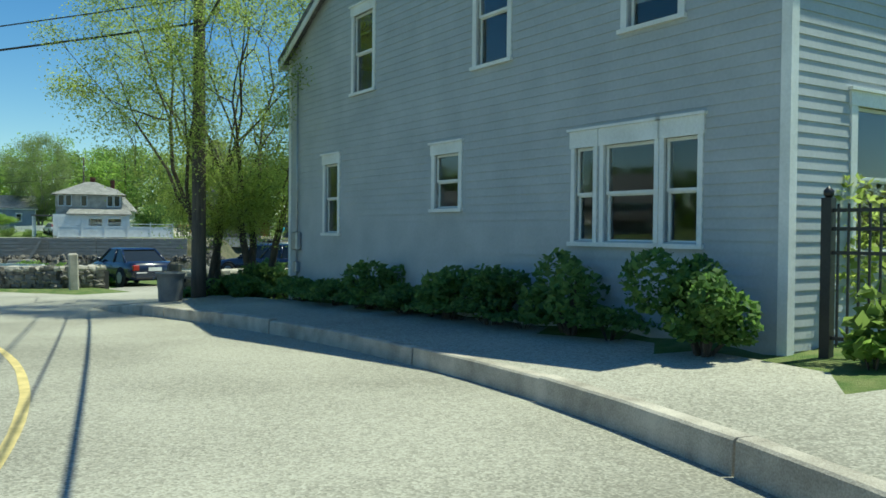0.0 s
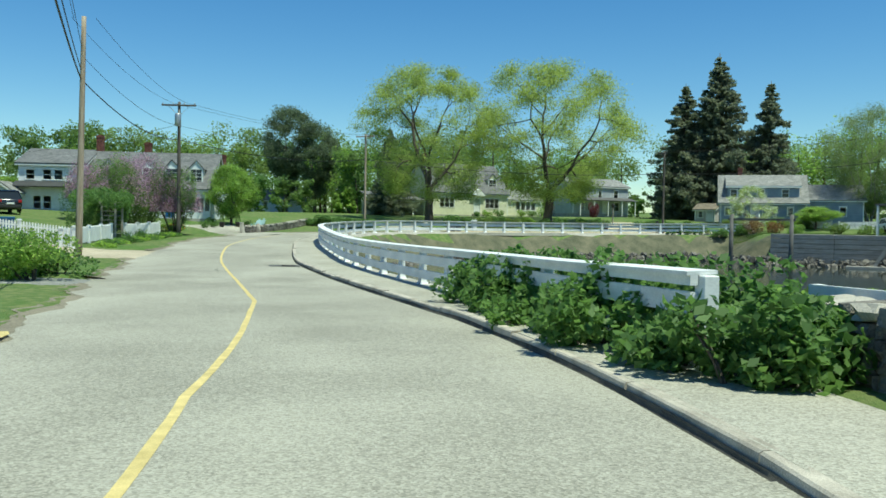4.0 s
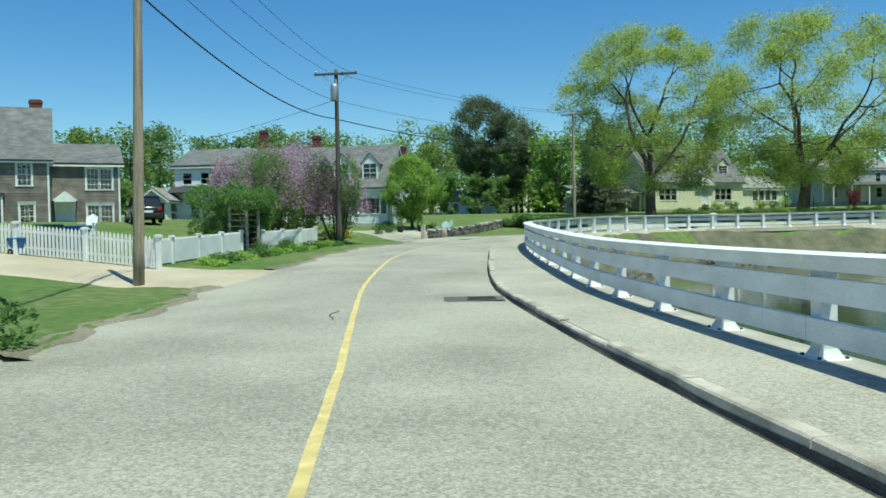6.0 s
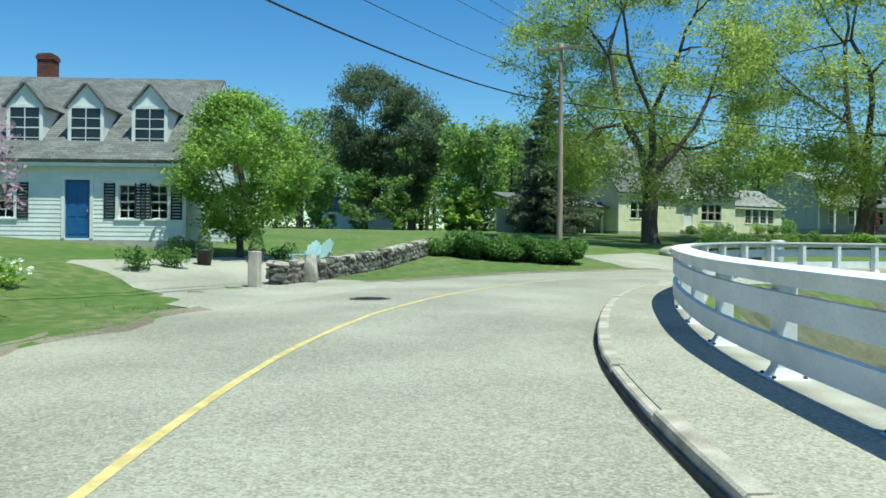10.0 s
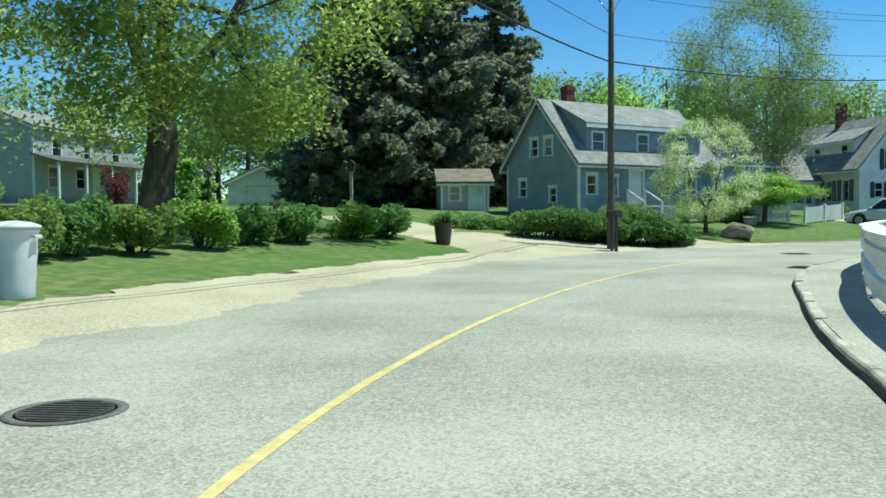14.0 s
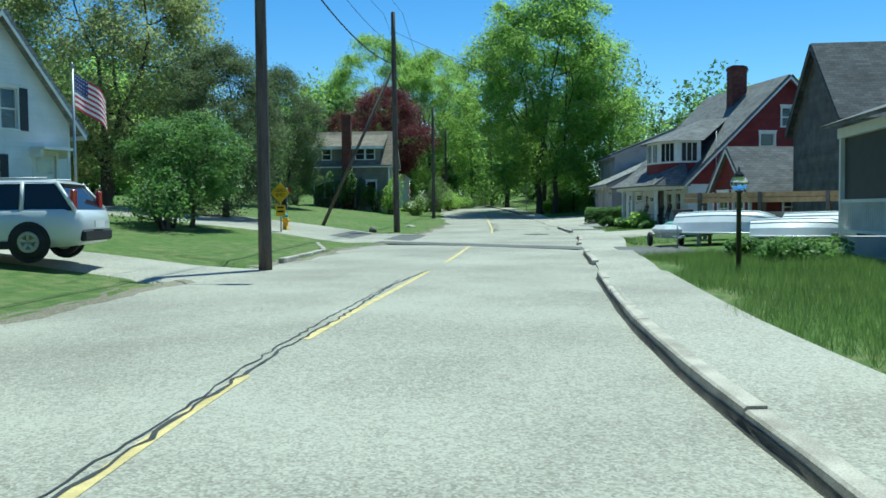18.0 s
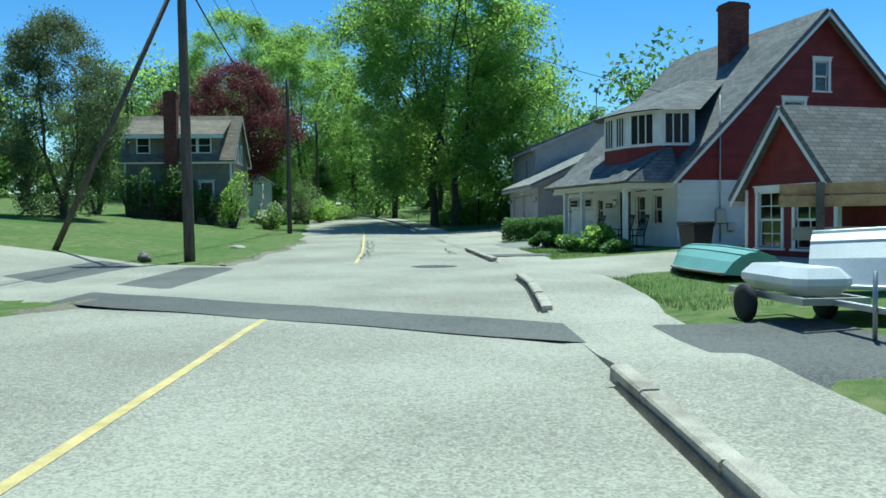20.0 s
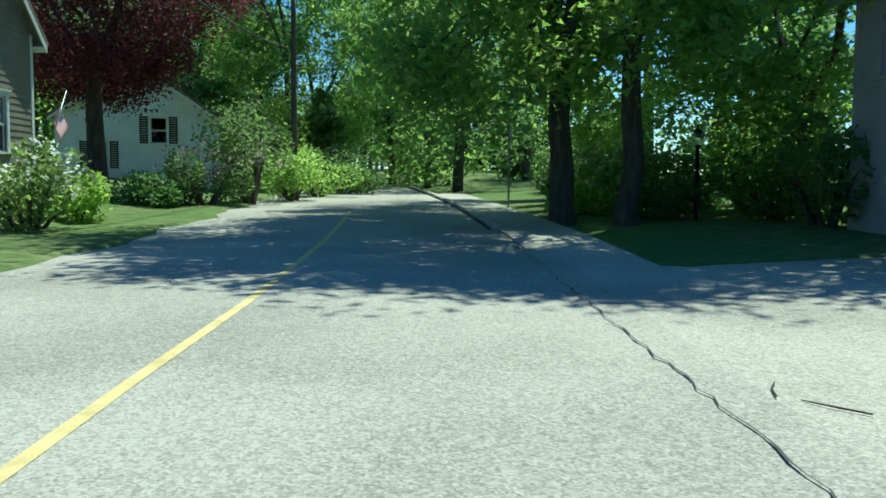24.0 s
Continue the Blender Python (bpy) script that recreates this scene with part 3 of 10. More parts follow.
def strip(name, mat, s0, s1, offs, lift, step=1.0, wobble=None):
    """A sheet along the drive. offs: functions of s from the left edge to the right; lift: heights over the road's land for each."""
    b = Build()
    ss = np.arange(s0, s1 + 1e-6, step)
    rows = []
    for s in ss:
        row = [along(s, (o(s) if callable(o) else o)) for o in offs]
        rows.append(row)
    flat = np.array([p for r in rows for p in r])
    z, _, _ = locate(flat[:, 0], flat[:, 1])
    n = len(offs)
    v = []
    for i, s in enumerate(ss):
        for j in range(n):
            l = lift[j](s) if callable(lift[j]) else lift[j]
            v.append((*flat[i * n + j], z[i * n + j] + l))
    b.add(v, [(i * n + j, i * n + j + 1, i * n + n + j + 1, i * n + n + j) for i in range(len(ss) - 1) for j in range(n - 1)], True)
    return b


def kerb_at(s):
    return tab(s, *KERB)


def left_at(s):
    return tab(s, *LEFT) + 0.16 * math.sin(s * 0.9) + 0.10 * math.sin(s * 2.3 + 1)


def kerb_height(s):
    return tab(s, -40, 0.1, 19.5, 0.1, 22.8, -0.1, 34, -0.1, 36, 0.0, 330, 0.0)


def walk_lift(s):
    return tab(s, -40, 0.23, 20, 0.23, 22.8, 0.02, 34, 0.02, 36, 0.13, 169, 0.13, 170, 0.03, 172, 0.10, 177, 0.1, 178, 0.03, 181, 0.03, 182, 0.12, 187, 0.12, 189, 0.03,
               193, 0.03, 195, 0.12, 201, 0.12, 203, 0.03, 222, 0.03, 226, 0.08, 330, 0.08)


solid("road", strip("road", M["asphalt"], -39, 300, [lambda s: left_at(s) - 0.35, lambda s: left_at(s) * 0.6, lambda s: tab(s, *YELLOW), lambda s: kerb_at(s) * 0.5, lambda s: kerb_at(s) + 0.1],
                    [-0.02, 0.02, 0.03, 0.02, 0.0]), M["asphalt"], "pale worn asphalt road with cracks and faded wheel tracks", "road", kind="structure")
pave = strip("pavement", M["walk"], -39, 250, [lambda s: kerb_at(s) + 0.08, lambda s: kerb_at(s) + 0.09, lambda s: kerb_at(s) + 0.9, lambda s: kerb_at(s) + 0.15 + tab(s, *WALKW), lambda s: kerb_at(s) + 0.2 + tab(s, *WALKW)],
                        [-0.12, walk_lift, lambda s: walk_lift(s) + 0.01 + tab(s, 20, 0.03, 22, 0.0), lambda s: walk_lift(s) + tab(s, 20, 0.1, 22, 0.0), -0.15], 0.8)
pave.smooth = [False] * len(pave.f)
solid("pavement", pave, M["walk"], "pale rough asphalt pavement beside the road", "pavement", kind="structure")
# grass verge that meets the road's left edge
verge_gap = [(56, 58.3), (69.0, 74.5), (96, 103), (117.8, 123.8), (139.4, 146.6), (148.0, 153.0), (167.4, 171.4), (184, 194)]
vb = Build()
start = -39.0
for a, b in verge_gap + [(300, 301)]:
    if a - start > 1.5:
        def ends(s, z, a=a, start=start):
            r = min(1.0, max(0.0, min(s - start, a - s) / 0.7))
            return z * r - 0.16 * (1 - r)
        st = strip("verge", None, start, a, [lambda s: left_at(s) - 4.2, lambda s: left_at(s) - 2.0, lambda s: left_at(s) - 0.7, lambda s: left_at(s) - 0.05, lambda s: left_at(s) + 0.1],
                   [lambda s: ends(s, float(rise(np.array([s]), np.array([left_at(s) - 4.2]))[0]) - 0.02), lambda s: ends(s, float(rise(np.array([s]), np.array([left_at(s) - 2.0]))[0]) + 0.05),
                    lambda s: ends(s, 0.07), lambda s: ends(s, 0.04), -0.03], 0.7)
        k = len(vb.v)
        vb.v += st.v
        vb.f += [tuple(i + k for i in q) for q in st.f]
        vb.smooth += st.smooth
    start = b
solid("verge", vb, M["grass"], "mown grass verge along the road's edge", "grass", kind="structure")

# yellow centre line, worn
solid("centre_line", strip("centre_line", M["yellow"], -20, 158, [lambda s: tab(s, *YELLOW) - 0.048 + 0.006 * math.sin(3 * s), lambda s: tab(s, *YELLOW) + 0.05], [0.034, 0.034], 0.5),
      M["yellow"], "single worn yellow line painted on asphalt", "road marking", kind="structure")
for a, b in ((160, 170), (173, 181), (193.9, 235)):
    solid("centre_line", strip("centre_line", M["yellow"], a, b, [lambda s: tab(s, *YELLOW) - 0.05, lambda s: tab(s, *YELLOW) + 0.055], [0.034, 0.034], 0.5), M["yellow"],
          "worn yellow line painted on cracked asphalt", "road marking", kind="structure")

# kerb stones
KERB_RUNS = [(-38, 22.6), (34.5, 168.8), (172, 176.7), (181.3, 187.6), (194, 201.5), (228, 262)]
kerb_top = tagged(new("kerb"), "weathered granite kerb of separate stones", "kerb", kind="structure")
rk = random.Random(5)
kerb_pieces = []
for a, b in KERB_RUNS:
    s = a
    while s < b - 0.3:
        e = min(b, s + rk.uniform(1.7, 2.6))
        kerb_pieces.append((s + 0.012, e - 0.012, rk.uniform(-0.02, 0.015), rk.uniform(-0.012, 0.012)))
        s = e
flat = np.array([along(s, kerb_at(s)) for p in kerb_pieces for s in np.linspace(p[0], p[1], 3)])
kz = locate(flat[:, 0], flat[:, 1])[0]
for i, (a, b, dz, do) in enumerate(kerb_pieces):
    g = Build()
    v = []
    for j, s in enumerate(np.linspace(a, b, 3)):
        z = kz[i * 3 + j]
        o = kerb_at(s) + do
        up = dz + kerb_height(s)
        for oo, zz in ((o - 0.01, -0.05), (o, 0.118 + up), (o + 0.02, 0.136 + up), (o + 0.15, 0.14 + up), (o + 0.17, -0.05)):
            v.append((*along(s, oo), z + zz))
    f = [(j * 5 + q, j * 5 + q + 1, j * 5 + 6 + q, j * 5 + 5 + q) for j in range(2) for q in range(4)]
    g.add(v, [(q[3], q[2], q[1], q[0]) for q in f] + [(0, 1, 2, 3, 4), (14, 13, 12, 11, 10)])
    part("kerb_stone", g, M["kerb"], kerb_top)

# shade on the kerb's face and foot, painted as an added dark strip
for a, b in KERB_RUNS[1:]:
    solid("kerb_shade_strip", strip("kerb_shade_strip", None, a, b, [lambda s: kerb_at(s) - 0.055 - 0.012 * math.sin(s * 1.9) * math.sin(s * 0.7), lambda s: kerb_at(s) - 0.03, lambda s: kerb_at(s) - 0.021], [-0.002, 0.014, lambda s: 0.065 + 0.012 * math.sin(s * 1.7) + kerb_height(s)], 0.4), M["kerb_shade"],
          "dark strip painting the shade at the kerb's foot and lower face", "kerb", kind="structure")


# ---- houses ----
def frame_of(side, W, D):
    """Matrix of a wall seen from outside: x along it to the right, y inwards, z up."""
    return {"f": pose(0, 0, 0), "r": pose(W, 0, 0, 0, 0, 90), "b": pose(W, D, 0, 0, 0, 180), "l": pose(0, D, 0, 0, 0, -90)}[side]


def wall_pieces(width, z0, z1, eave, rise_, holes, zbreaks):
    """Trapezoids (z low, z high, u0 low, u1 low, u0 high, u1 high) that cover a wall, less its holes."""
    def limits(z):
        if z <= eave or rise_ <= 0:
            return 0.0, width
        k = (z - eave) / rise_ * width / 2
        return k, width - k
    out = []
    zs = sorted(set([z0, z1, eave] + zbreaks))
    for a, b in zip(zs[:-1], zs[1:]):
        if b - a < 1e-4 or a < z0 - 1e-6 or b > z1 + 1e-6:
            continue
        la, lb = limits(a + 1e-6), limits(b)
        cuts = sorted((h[0] - h[2] / 2, h[0] + h[2] / 2) for h in holes if h[1] < b - 1e-4 and h[1] + h[3] > a + 1e-4)
        left = None
        edges = [(la[0], lb[0])]
        for c0, c1 in cuts:
            edges += [(c0, c0), (c1, c1)]
        edges.append((la[1], lb[1]))
        for i in range(0, len(edges), 2):
            (a0, b0), (a1, b1) = edges[i], edges[i + 1]
            if a1 - a0 > 0.01:
                out.append((a, b, a0, a1, b0, max(b1, b0)))
    return out


def sash_window(parent, m, u, z, w, h, trim, grid=(1, 1), head=0.13, casing=0.1, blind=None, shutters=False, sash_mat=None, pane_label=""):
    """A hung window in a wall: casing, sash bars, two panes, sill."""
    b = Build()
    b.box(u - w / 2 - casing, -0.035, z - 0.02, u - w / 2, 0.1, z + h, m)
    b.box(u + w / 2, -0.035, z - 0.02, u + w / 2 + casing, 0.1, z + h, m)
    b.box(u - w / 2 - casing - 0.02, -0.045, z + h, u + w / 2 + casing + 0.02, 0.1, z + h + head, m)
    b.box(u - w / 2 - casing - 0.05, -0.075, z + h + head, u + w / 2 + casing + 0.05, 0.02, z + h + head + 0.035, m)
    b.box(u - w / 2 - casing - 0.03, -0.07, z - 0.075, u + w / 2 + casing + 0.03, 0.1, z - 0.02, m)
    win = part("window", b, trim, parent)
    s = Build()
    sm = sash_mat or trim
    t = 0.04
    for k, y in ((0, 0.055), (1, 0.025)):
        a, c = z - 0.02 + k * h / 2, z + (k + 1) * h / 2
        s.box(u - w / 2, y, a, u - w / 2 + t, y + 0.03, c, m)
        s.box(u + w / 2 - t, y, a, u + w / 2, y + 0.03, c, m)
        s.box(u - w / 2 + t, y, a, u + w / 2 - t, y + 0.03, a + t, m)
        s.box(u - w / 2 + t, y, c - t, u + w / 2 - t, y + 0.03, c, m)
        for i in range(1, grid[0]):
            x = u - w / 2 + w * i / grid[0]
            s.box(x - 0.012, y + 0.004, a + t, x + 0.012, y + 0.026, c - t, m)
        for i in range(1, grid[1]):
            zz = a + (c - a) * i / grid[1]
            s.box(u - w / 2 + t, y + 0.005, zz - 0.012, u + w / 2 - t, y + 0.025, zz + 0.012, m)
    part("sash", s, sm, win)
    for k, y in ((0, 0.068), (1, 0.038)):
        g = Build()
        a, c = z + k * h / 2, z + (k + 1) * h / 2
        g.box(u - w / 2 + 0.02, y, a + 0.005, u + w / 2 - 0.02, y + 0.006, c - 0.02, m)
        part("pane", g, M["glass"], win)
    if blind:
        g = Build()
        g.box(u - w / 2 - 0.04, 0.13, z + h * (1 - blind), u + w / 2 + 0.04, 0.14, z + h, m)
        part("blind", g, M["curtain"], win, "pale drawn blind")
    if shutters:
        for d in (-1, 1):
            g = Build()
            x = u + d * (w / 2 + casing + 0.2)
            g.box(x - 0.19, -0.05, z - 0.04, x - 0.14, -0.015, z + h + 0.06, m)
            g.box(x + 0.14, -0.05, z - 0.04, x + 0.19, -0.015, z + h + 0.06, m)
            nsl = 12
            for i in range(nsl):
                zz = z - 0.04 + (h + 0.1) * (i + 0.1) / nsl
                g.box(x - 0.14, -0.042, zz, x + 0.14, -0.02, zz + (h + 0.1) / nsl * 0.72, m)
            part("shutter", g, M["shutter_black"], parent, "black louvred shutter")
    return win


def panel_door(parent, m, u, z, w, h, trim, leaf, lights=False):
    b = Build()
    b.box(u - w / 2 - 0.12, -0.04, z, u - w / 2, 0.1, z + h, m)
    b.box(u + w / 2, -0.04, z, u + w / 2 + 0.12, 0.1, z + h, m)
    b.box(u - w / 2 - 0.16, -0.06, z + h, u + w / 2 + 0.16, 0.1, z + h + 0.16, m)
    d = part("door", b, trim, parent)
    g = Build()
    g.box(u - w / 2, 0.05, z, u + w / 2, 0.09, z + h, m)
    for i in range(2):
        for j in range(3):
            if lights and j == 2:
                continue
            x0 = u - w / 2 + 0.1 + i * (w / 2 - 0.06)
            z0 = z + 0.15 + j * (h - 0.2) / 3
            g.box(x0, 0.035, z0, x0 + w / 2 - 0.16, 0.05, z0 + (h - 0.2) / 3 - 0.1, m)
    part("leaf", g, leaf, d)
    if lights:
        k = Build()
        k.box(u - w / 2 + 0.12, 0.038, z + h * 0.68, u + w / 2 - 0.12, 0.048, z + h - 0.12, m)
        part("pane", k, M["glass"], d)
    k = Build()
    k.lathe([(0.012, 0), (0.014, 0.03), (0.03, 0.05), (0.022, 0.075)], 10, m @ pose(u + w / 2 - 0.08, 0.035, z + h * 0.47, 90, 0, 0))
    part("handle", k, M["steel"], d)
    return d


def slab(b, p, q, r, s, t):
    """A roof plane of thickness t over four corners (counter-clockwise from above)."""
    p, q, r, s = map(Vector, (p, q, r, s))
    n = (q - p).cross(s - p).normalized() * t
    b.add([p, q, r, s, p + n, q + n, r + n, s + n], [(3, 2, 1, 0), (4, 5, 6, 7), (0, 1, 5, 4), (1, 2, 6, 5), (2, 3, 7, 6), (3, 0, 4, 7)])


def house(name, label, category, at, heading, W, D, wall_h, ridge, rise_, wall_mat, trim, roof_mat, openings=(), course=0.13, over=0.3, boards=False, plinth=0.4,
          roof=True, group="", skip="", eave_gap=0.0):
    """A gabled block. at: its front left corner at the base; heading: way of the front wall's x. openings: (wall, kind, u, z, w, h, options)."""
    h = thing(name, label, category, pose(*at, 0, 0, heading), group)
    g = Build()
    g.box(-0.02, -0.02, -1.2, W + 0.02, D + 0.02, 0.0)
    part("foundation", g, M["concrete"], h)
    for side in "frbl":
        if side in skip:
            continue
        width = W if side in "fb" else D
        gable = (ridge == "y") == (side in "fb")
        top = wall_h + (rise_ if gable else 0)
        holes = [(o[2], o[3], o[4], o[5]) for o in openings if o[0] == side]
        m = frame_of(side, W, D)
        zb = [k for o in holes for k in (o[1], o[1] + o[3])]
        core = Build()
        for a, b, a0, a1, b0, b1 in wall_pieces(width, 0, top, wall_h, rise_ if gable else 0, holes, zb):
            v = [(a0, 0.0, a), (a1, 0.0, a), (b1, 0.0, b), (b0, 0.0, b), (a0, 0.14, a), (a1, 0.14, a), (b1, 0.14, b), (b0, 0.14, b)]
            core.add([m @ Vector(p) for p in v], [(0, 1, 2, 3), (7, 6, 5, 4), (0, 3, 7, 4), (1, 5, 6, 2), (0, 4, 5, 1), (3, 2, 6, 7)])
        wall = part("wall", core, wall_mat, h)
        nz = int(top / course)
        bands = [i * course for i in range(1, nz + 1)]
        lap = Build()
        for i in range(nz):
            z0, z1 = i * course, (i + 1) * course
            mids = [z0] + [k for k in zb if z0 + 0.02 < k < z1 - 0.02] + [z1]
            for c0, c1 in zip(mids[:-1], mids[1:]):
                for a, b, a0, a1, b0, b1 in wall_pieces(width, c0, c1, min(max(wall_h, c0), c1) if c0 < wall_h < c1 else (wall_h if wall_h <= c0 else c1 + 9), rise_ if gable else 0, holes, []):
                    ya, yb = -0.022 + 0.014 * (a - z0) / course, -0.022 + 0.014 * (b - z0) / course
                    v = [m @ Vector(p) for p in ((a0, ya, a), (a1, ya, a), (b1, yb, b), (b0, yb, b), (a0, 0.0, a), (a1, 0.0, a))]
                    fs_ = [(0, 1, 2, 3), (0, 4, 5, 1)]
                    if boards and side in boards:
                        bb = Build().add(v, fs_)
                        part("clapboard", bb, wall_mat, wall)
                    else:
                        lap.add(v, fs_)
        if lap.f:
            part("cladding", lap, wall_mat, wall)
        for o in openings:
            if o[0] != side:
                continue
            opt = o[6] if len(o) > 6 else {}
            if o[1] == "window":
                sash_window(h, m, o[2], o[3], o[4], o[5], opt.get("trim", trim), opt.get("grid", (1, 1)), opt.get("head", 0.13), opt.get("casing", 0.1), opt.get("blind"), opt.get("shutters", False))
            elif o[1] == "door":
                panel_door(h, m, o[2], o[3], o[4], o[5], trim, opt.get("leaf", trim), opt.get("lights", False))
            elif o[1] == "garage":
                gdoor(h, m, o[2], o[3], o[4], o[5], trim, opt.get("leaf", trim))
    # corner boards
    for x, y in ((0, 0), (W, 0), (W, D), (0, D)):
        g = Build()
        x0, y0 = (x - 0.035, y - 0.035)
        g.box(x - 0.03 if x == 0 else x - 0.09, y - 0.03 if y == 0 else y - 0.09, 0, x + 0.09 if x == 0 else x + 0.03, y + 0.09 if y == 0 else y + 0.03, wall_h - 0.02)
        part("corner_board", g, trim, h)
    part("floor", Build().box(0.14, 0.14, 0.02, W - 0.14, D - 0.14, 0.1), M["dark"], h, "dark interior floor")
    part("attic_floor", Build().box(0.14, 0.14, wall_h - 0.06, W - 0.14, D - 0.14, wall_h - 0.01), M["dark"], h, "dark interior floor")
    if roof:
        gable_roof(h, W, D, wall_h + eave_gap, ridge, rise_, over, roof_mat, trim)
    return h


def gdoor(parent, m, u, z, w, h, trim, leaf):
    b = Build()
    b.box(u - w / 2 - 0.12, -0.04, z, u - w / 2, 0.1, z + h, m)
    b.box(u + w / 2, -0.04, z, u + w / 2 + 0.12, 0.1, z + h, m)
    b.box(u - w / 2 - 0.12, -0.04, z + h, u + w / 2 + 0.12, 0.1, z + h + 0.12, m)
    d = part("garage_door", b, trim, parent)
    for i in range(4):
        g = Build()
        a = z + h * i / 4
        g.box(u - w / 2, 0.05, a + 0.006, u + w / 2, 0.09, a + h / 4 - 0.006, m)
        for j in range(4):
            x = u - w / 2 + w * (j + 0.08) / 4
            g.box(x, 0.042, a + 0.07, x + w * 0.21, 0.05, a + h / 4 - 0.07, m)
        part("panel", g, leaf, d)
    return d


def gable_roof(h, W, D, z, ridge, rise_, over, roof_mat, trim, x0=0.0, y0=0.0, t=0.14, name="roof"):
    b, fbs = Build(), []
    if ridge == "x":
        k = rise_ / (D / 2)
        zl = z - over * k
        cy = y0 + D / 2
        slab(b, (x0 - over, y0 - over, zl), (x0 + W + over, y0 - over, zl), (x0 + W + over, cy, z + rise_), (x0 - over, cy, z + rise_), t)
        slab(b, (x0 + W + over, y0 + D + over, zl), (x0 - over, y0 + D + over, zl), (x0 - over, cy, z + rise_), (x0 + W + over, cy, z + rise_), t)
        for x in (x0 - over, x0 + W + over - 0.03):
            for ya in (y0 - over, y0 + D + over):
                fbs.append(Build().add([(x, ya, zl - 0.14), (x, cy, z + rise_ - 0.14), (x, cy, z + rise_ + 0.02), (x, ya, zl + 0.02), (x + 0.03, ya, zl - 0.14), (x + 0.03, cy, z + rise_ - 0.14), (x + 0.03, cy, z + rise_ + 0.02), (x + 0.03, ya, zl + 0.02)],
                       [(0, 1, 2, 3), (7, 6, 5, 4), (0, 4, 5, 1), (3, 2, 6, 7)]))
        for ya in (y0 - over, y0 + D + over - 0.03):
            fbs.append(Build().box(x0 - over, ya, zl - 0.12, x0 + W + over, ya + 0.03, zl + 0.05))
        fbs.append(Build().box(x0 - over + 0.03, y0 - over + 0.03, zl - 0.04, x0 + W + over - 0.03, y0, zl - 0.02))
        fbs.append(Build().box(x0 - over + 0.03, y0 + D, zl - 0.04, x0 + W + over - 0.03, y0 + D + over - 0.03, zl - 0.02))
    else:
        k = rise_ / (W / 2)
        zl = z - over * k
        cx = x0 + W / 2
        slab(b, (x0 - over, y0 + D + over, zl), (x0 - over, y0 - over, zl), (cx, y0 - over, z + rise_), (cx, y0 + D + over, z + rise_), t)
        slab(b, (x0 + W + over, y0 - over, zl), (x0 + W + over, y0 + D + over, zl), (cx, y0 + D + over, z + rise_), (cx, y0 - over, z + rise_), t)
        for y in (y0 - over, y0 + D + over - 0.03):
            for xa in (x0 - over, x0 + W + over):
                fbs.append(Build().add([(xa, y, zl - 0.14), (cx, y, z + rise_ - 0.14), (cx, y, z + rise_ + 0.02), (xa, y, zl + 0.02), (xa, y + 0.03, zl - 0.14), (cx, y + 0.03, z + rise_ - 0.14), (cx, y + 0.03, z + rise_ + 0.02), (xa, y + 0.03, zl + 0.02)],
                       [(0, 1, 2, 3), (7, 6, 5, 4), (0, 4, 5, 1), (3, 2, 6, 7)]))
        for xa in (x0 - over, x0 + W + over - 0.03):
            fbs.append(Build().box(xa, y0 - over, zl - 0.12, xa + 0.03, y0 + D + over, zl + 0.05))
    r = new(name, uv_by_slope(b.mesh(name, roof_mat)))
    r.parent = h
    for fb in fbs:
        part("fascia", fb, trim, r)
    return r


def chimney(h, x, y, z0, z1, w=0.6, d=0.6):
    b = Build()
    b.box(x - w / 2, y - d / 2, z0, x + w / 2, y + d / 2, z1)
    b.box(x - w / 2 - 0.04, y - d / 2 - 0.04, z1 - 0.22, x + w / 2 + 0.04, y + d / 2 + 0.04, z1 - 0.08)
    b.box(x - w / 2 + 0.1, y - d / 2 + 0.1, z1, x + w / 2 - 0.1, y + d / 2 - 0.1, z1 + 0.05)
    c = new("chimney", uv_by_slope(b.mesh("chimney", M["brick"])))
    c.parent = h
    return tagged(c, "red brick chimney")


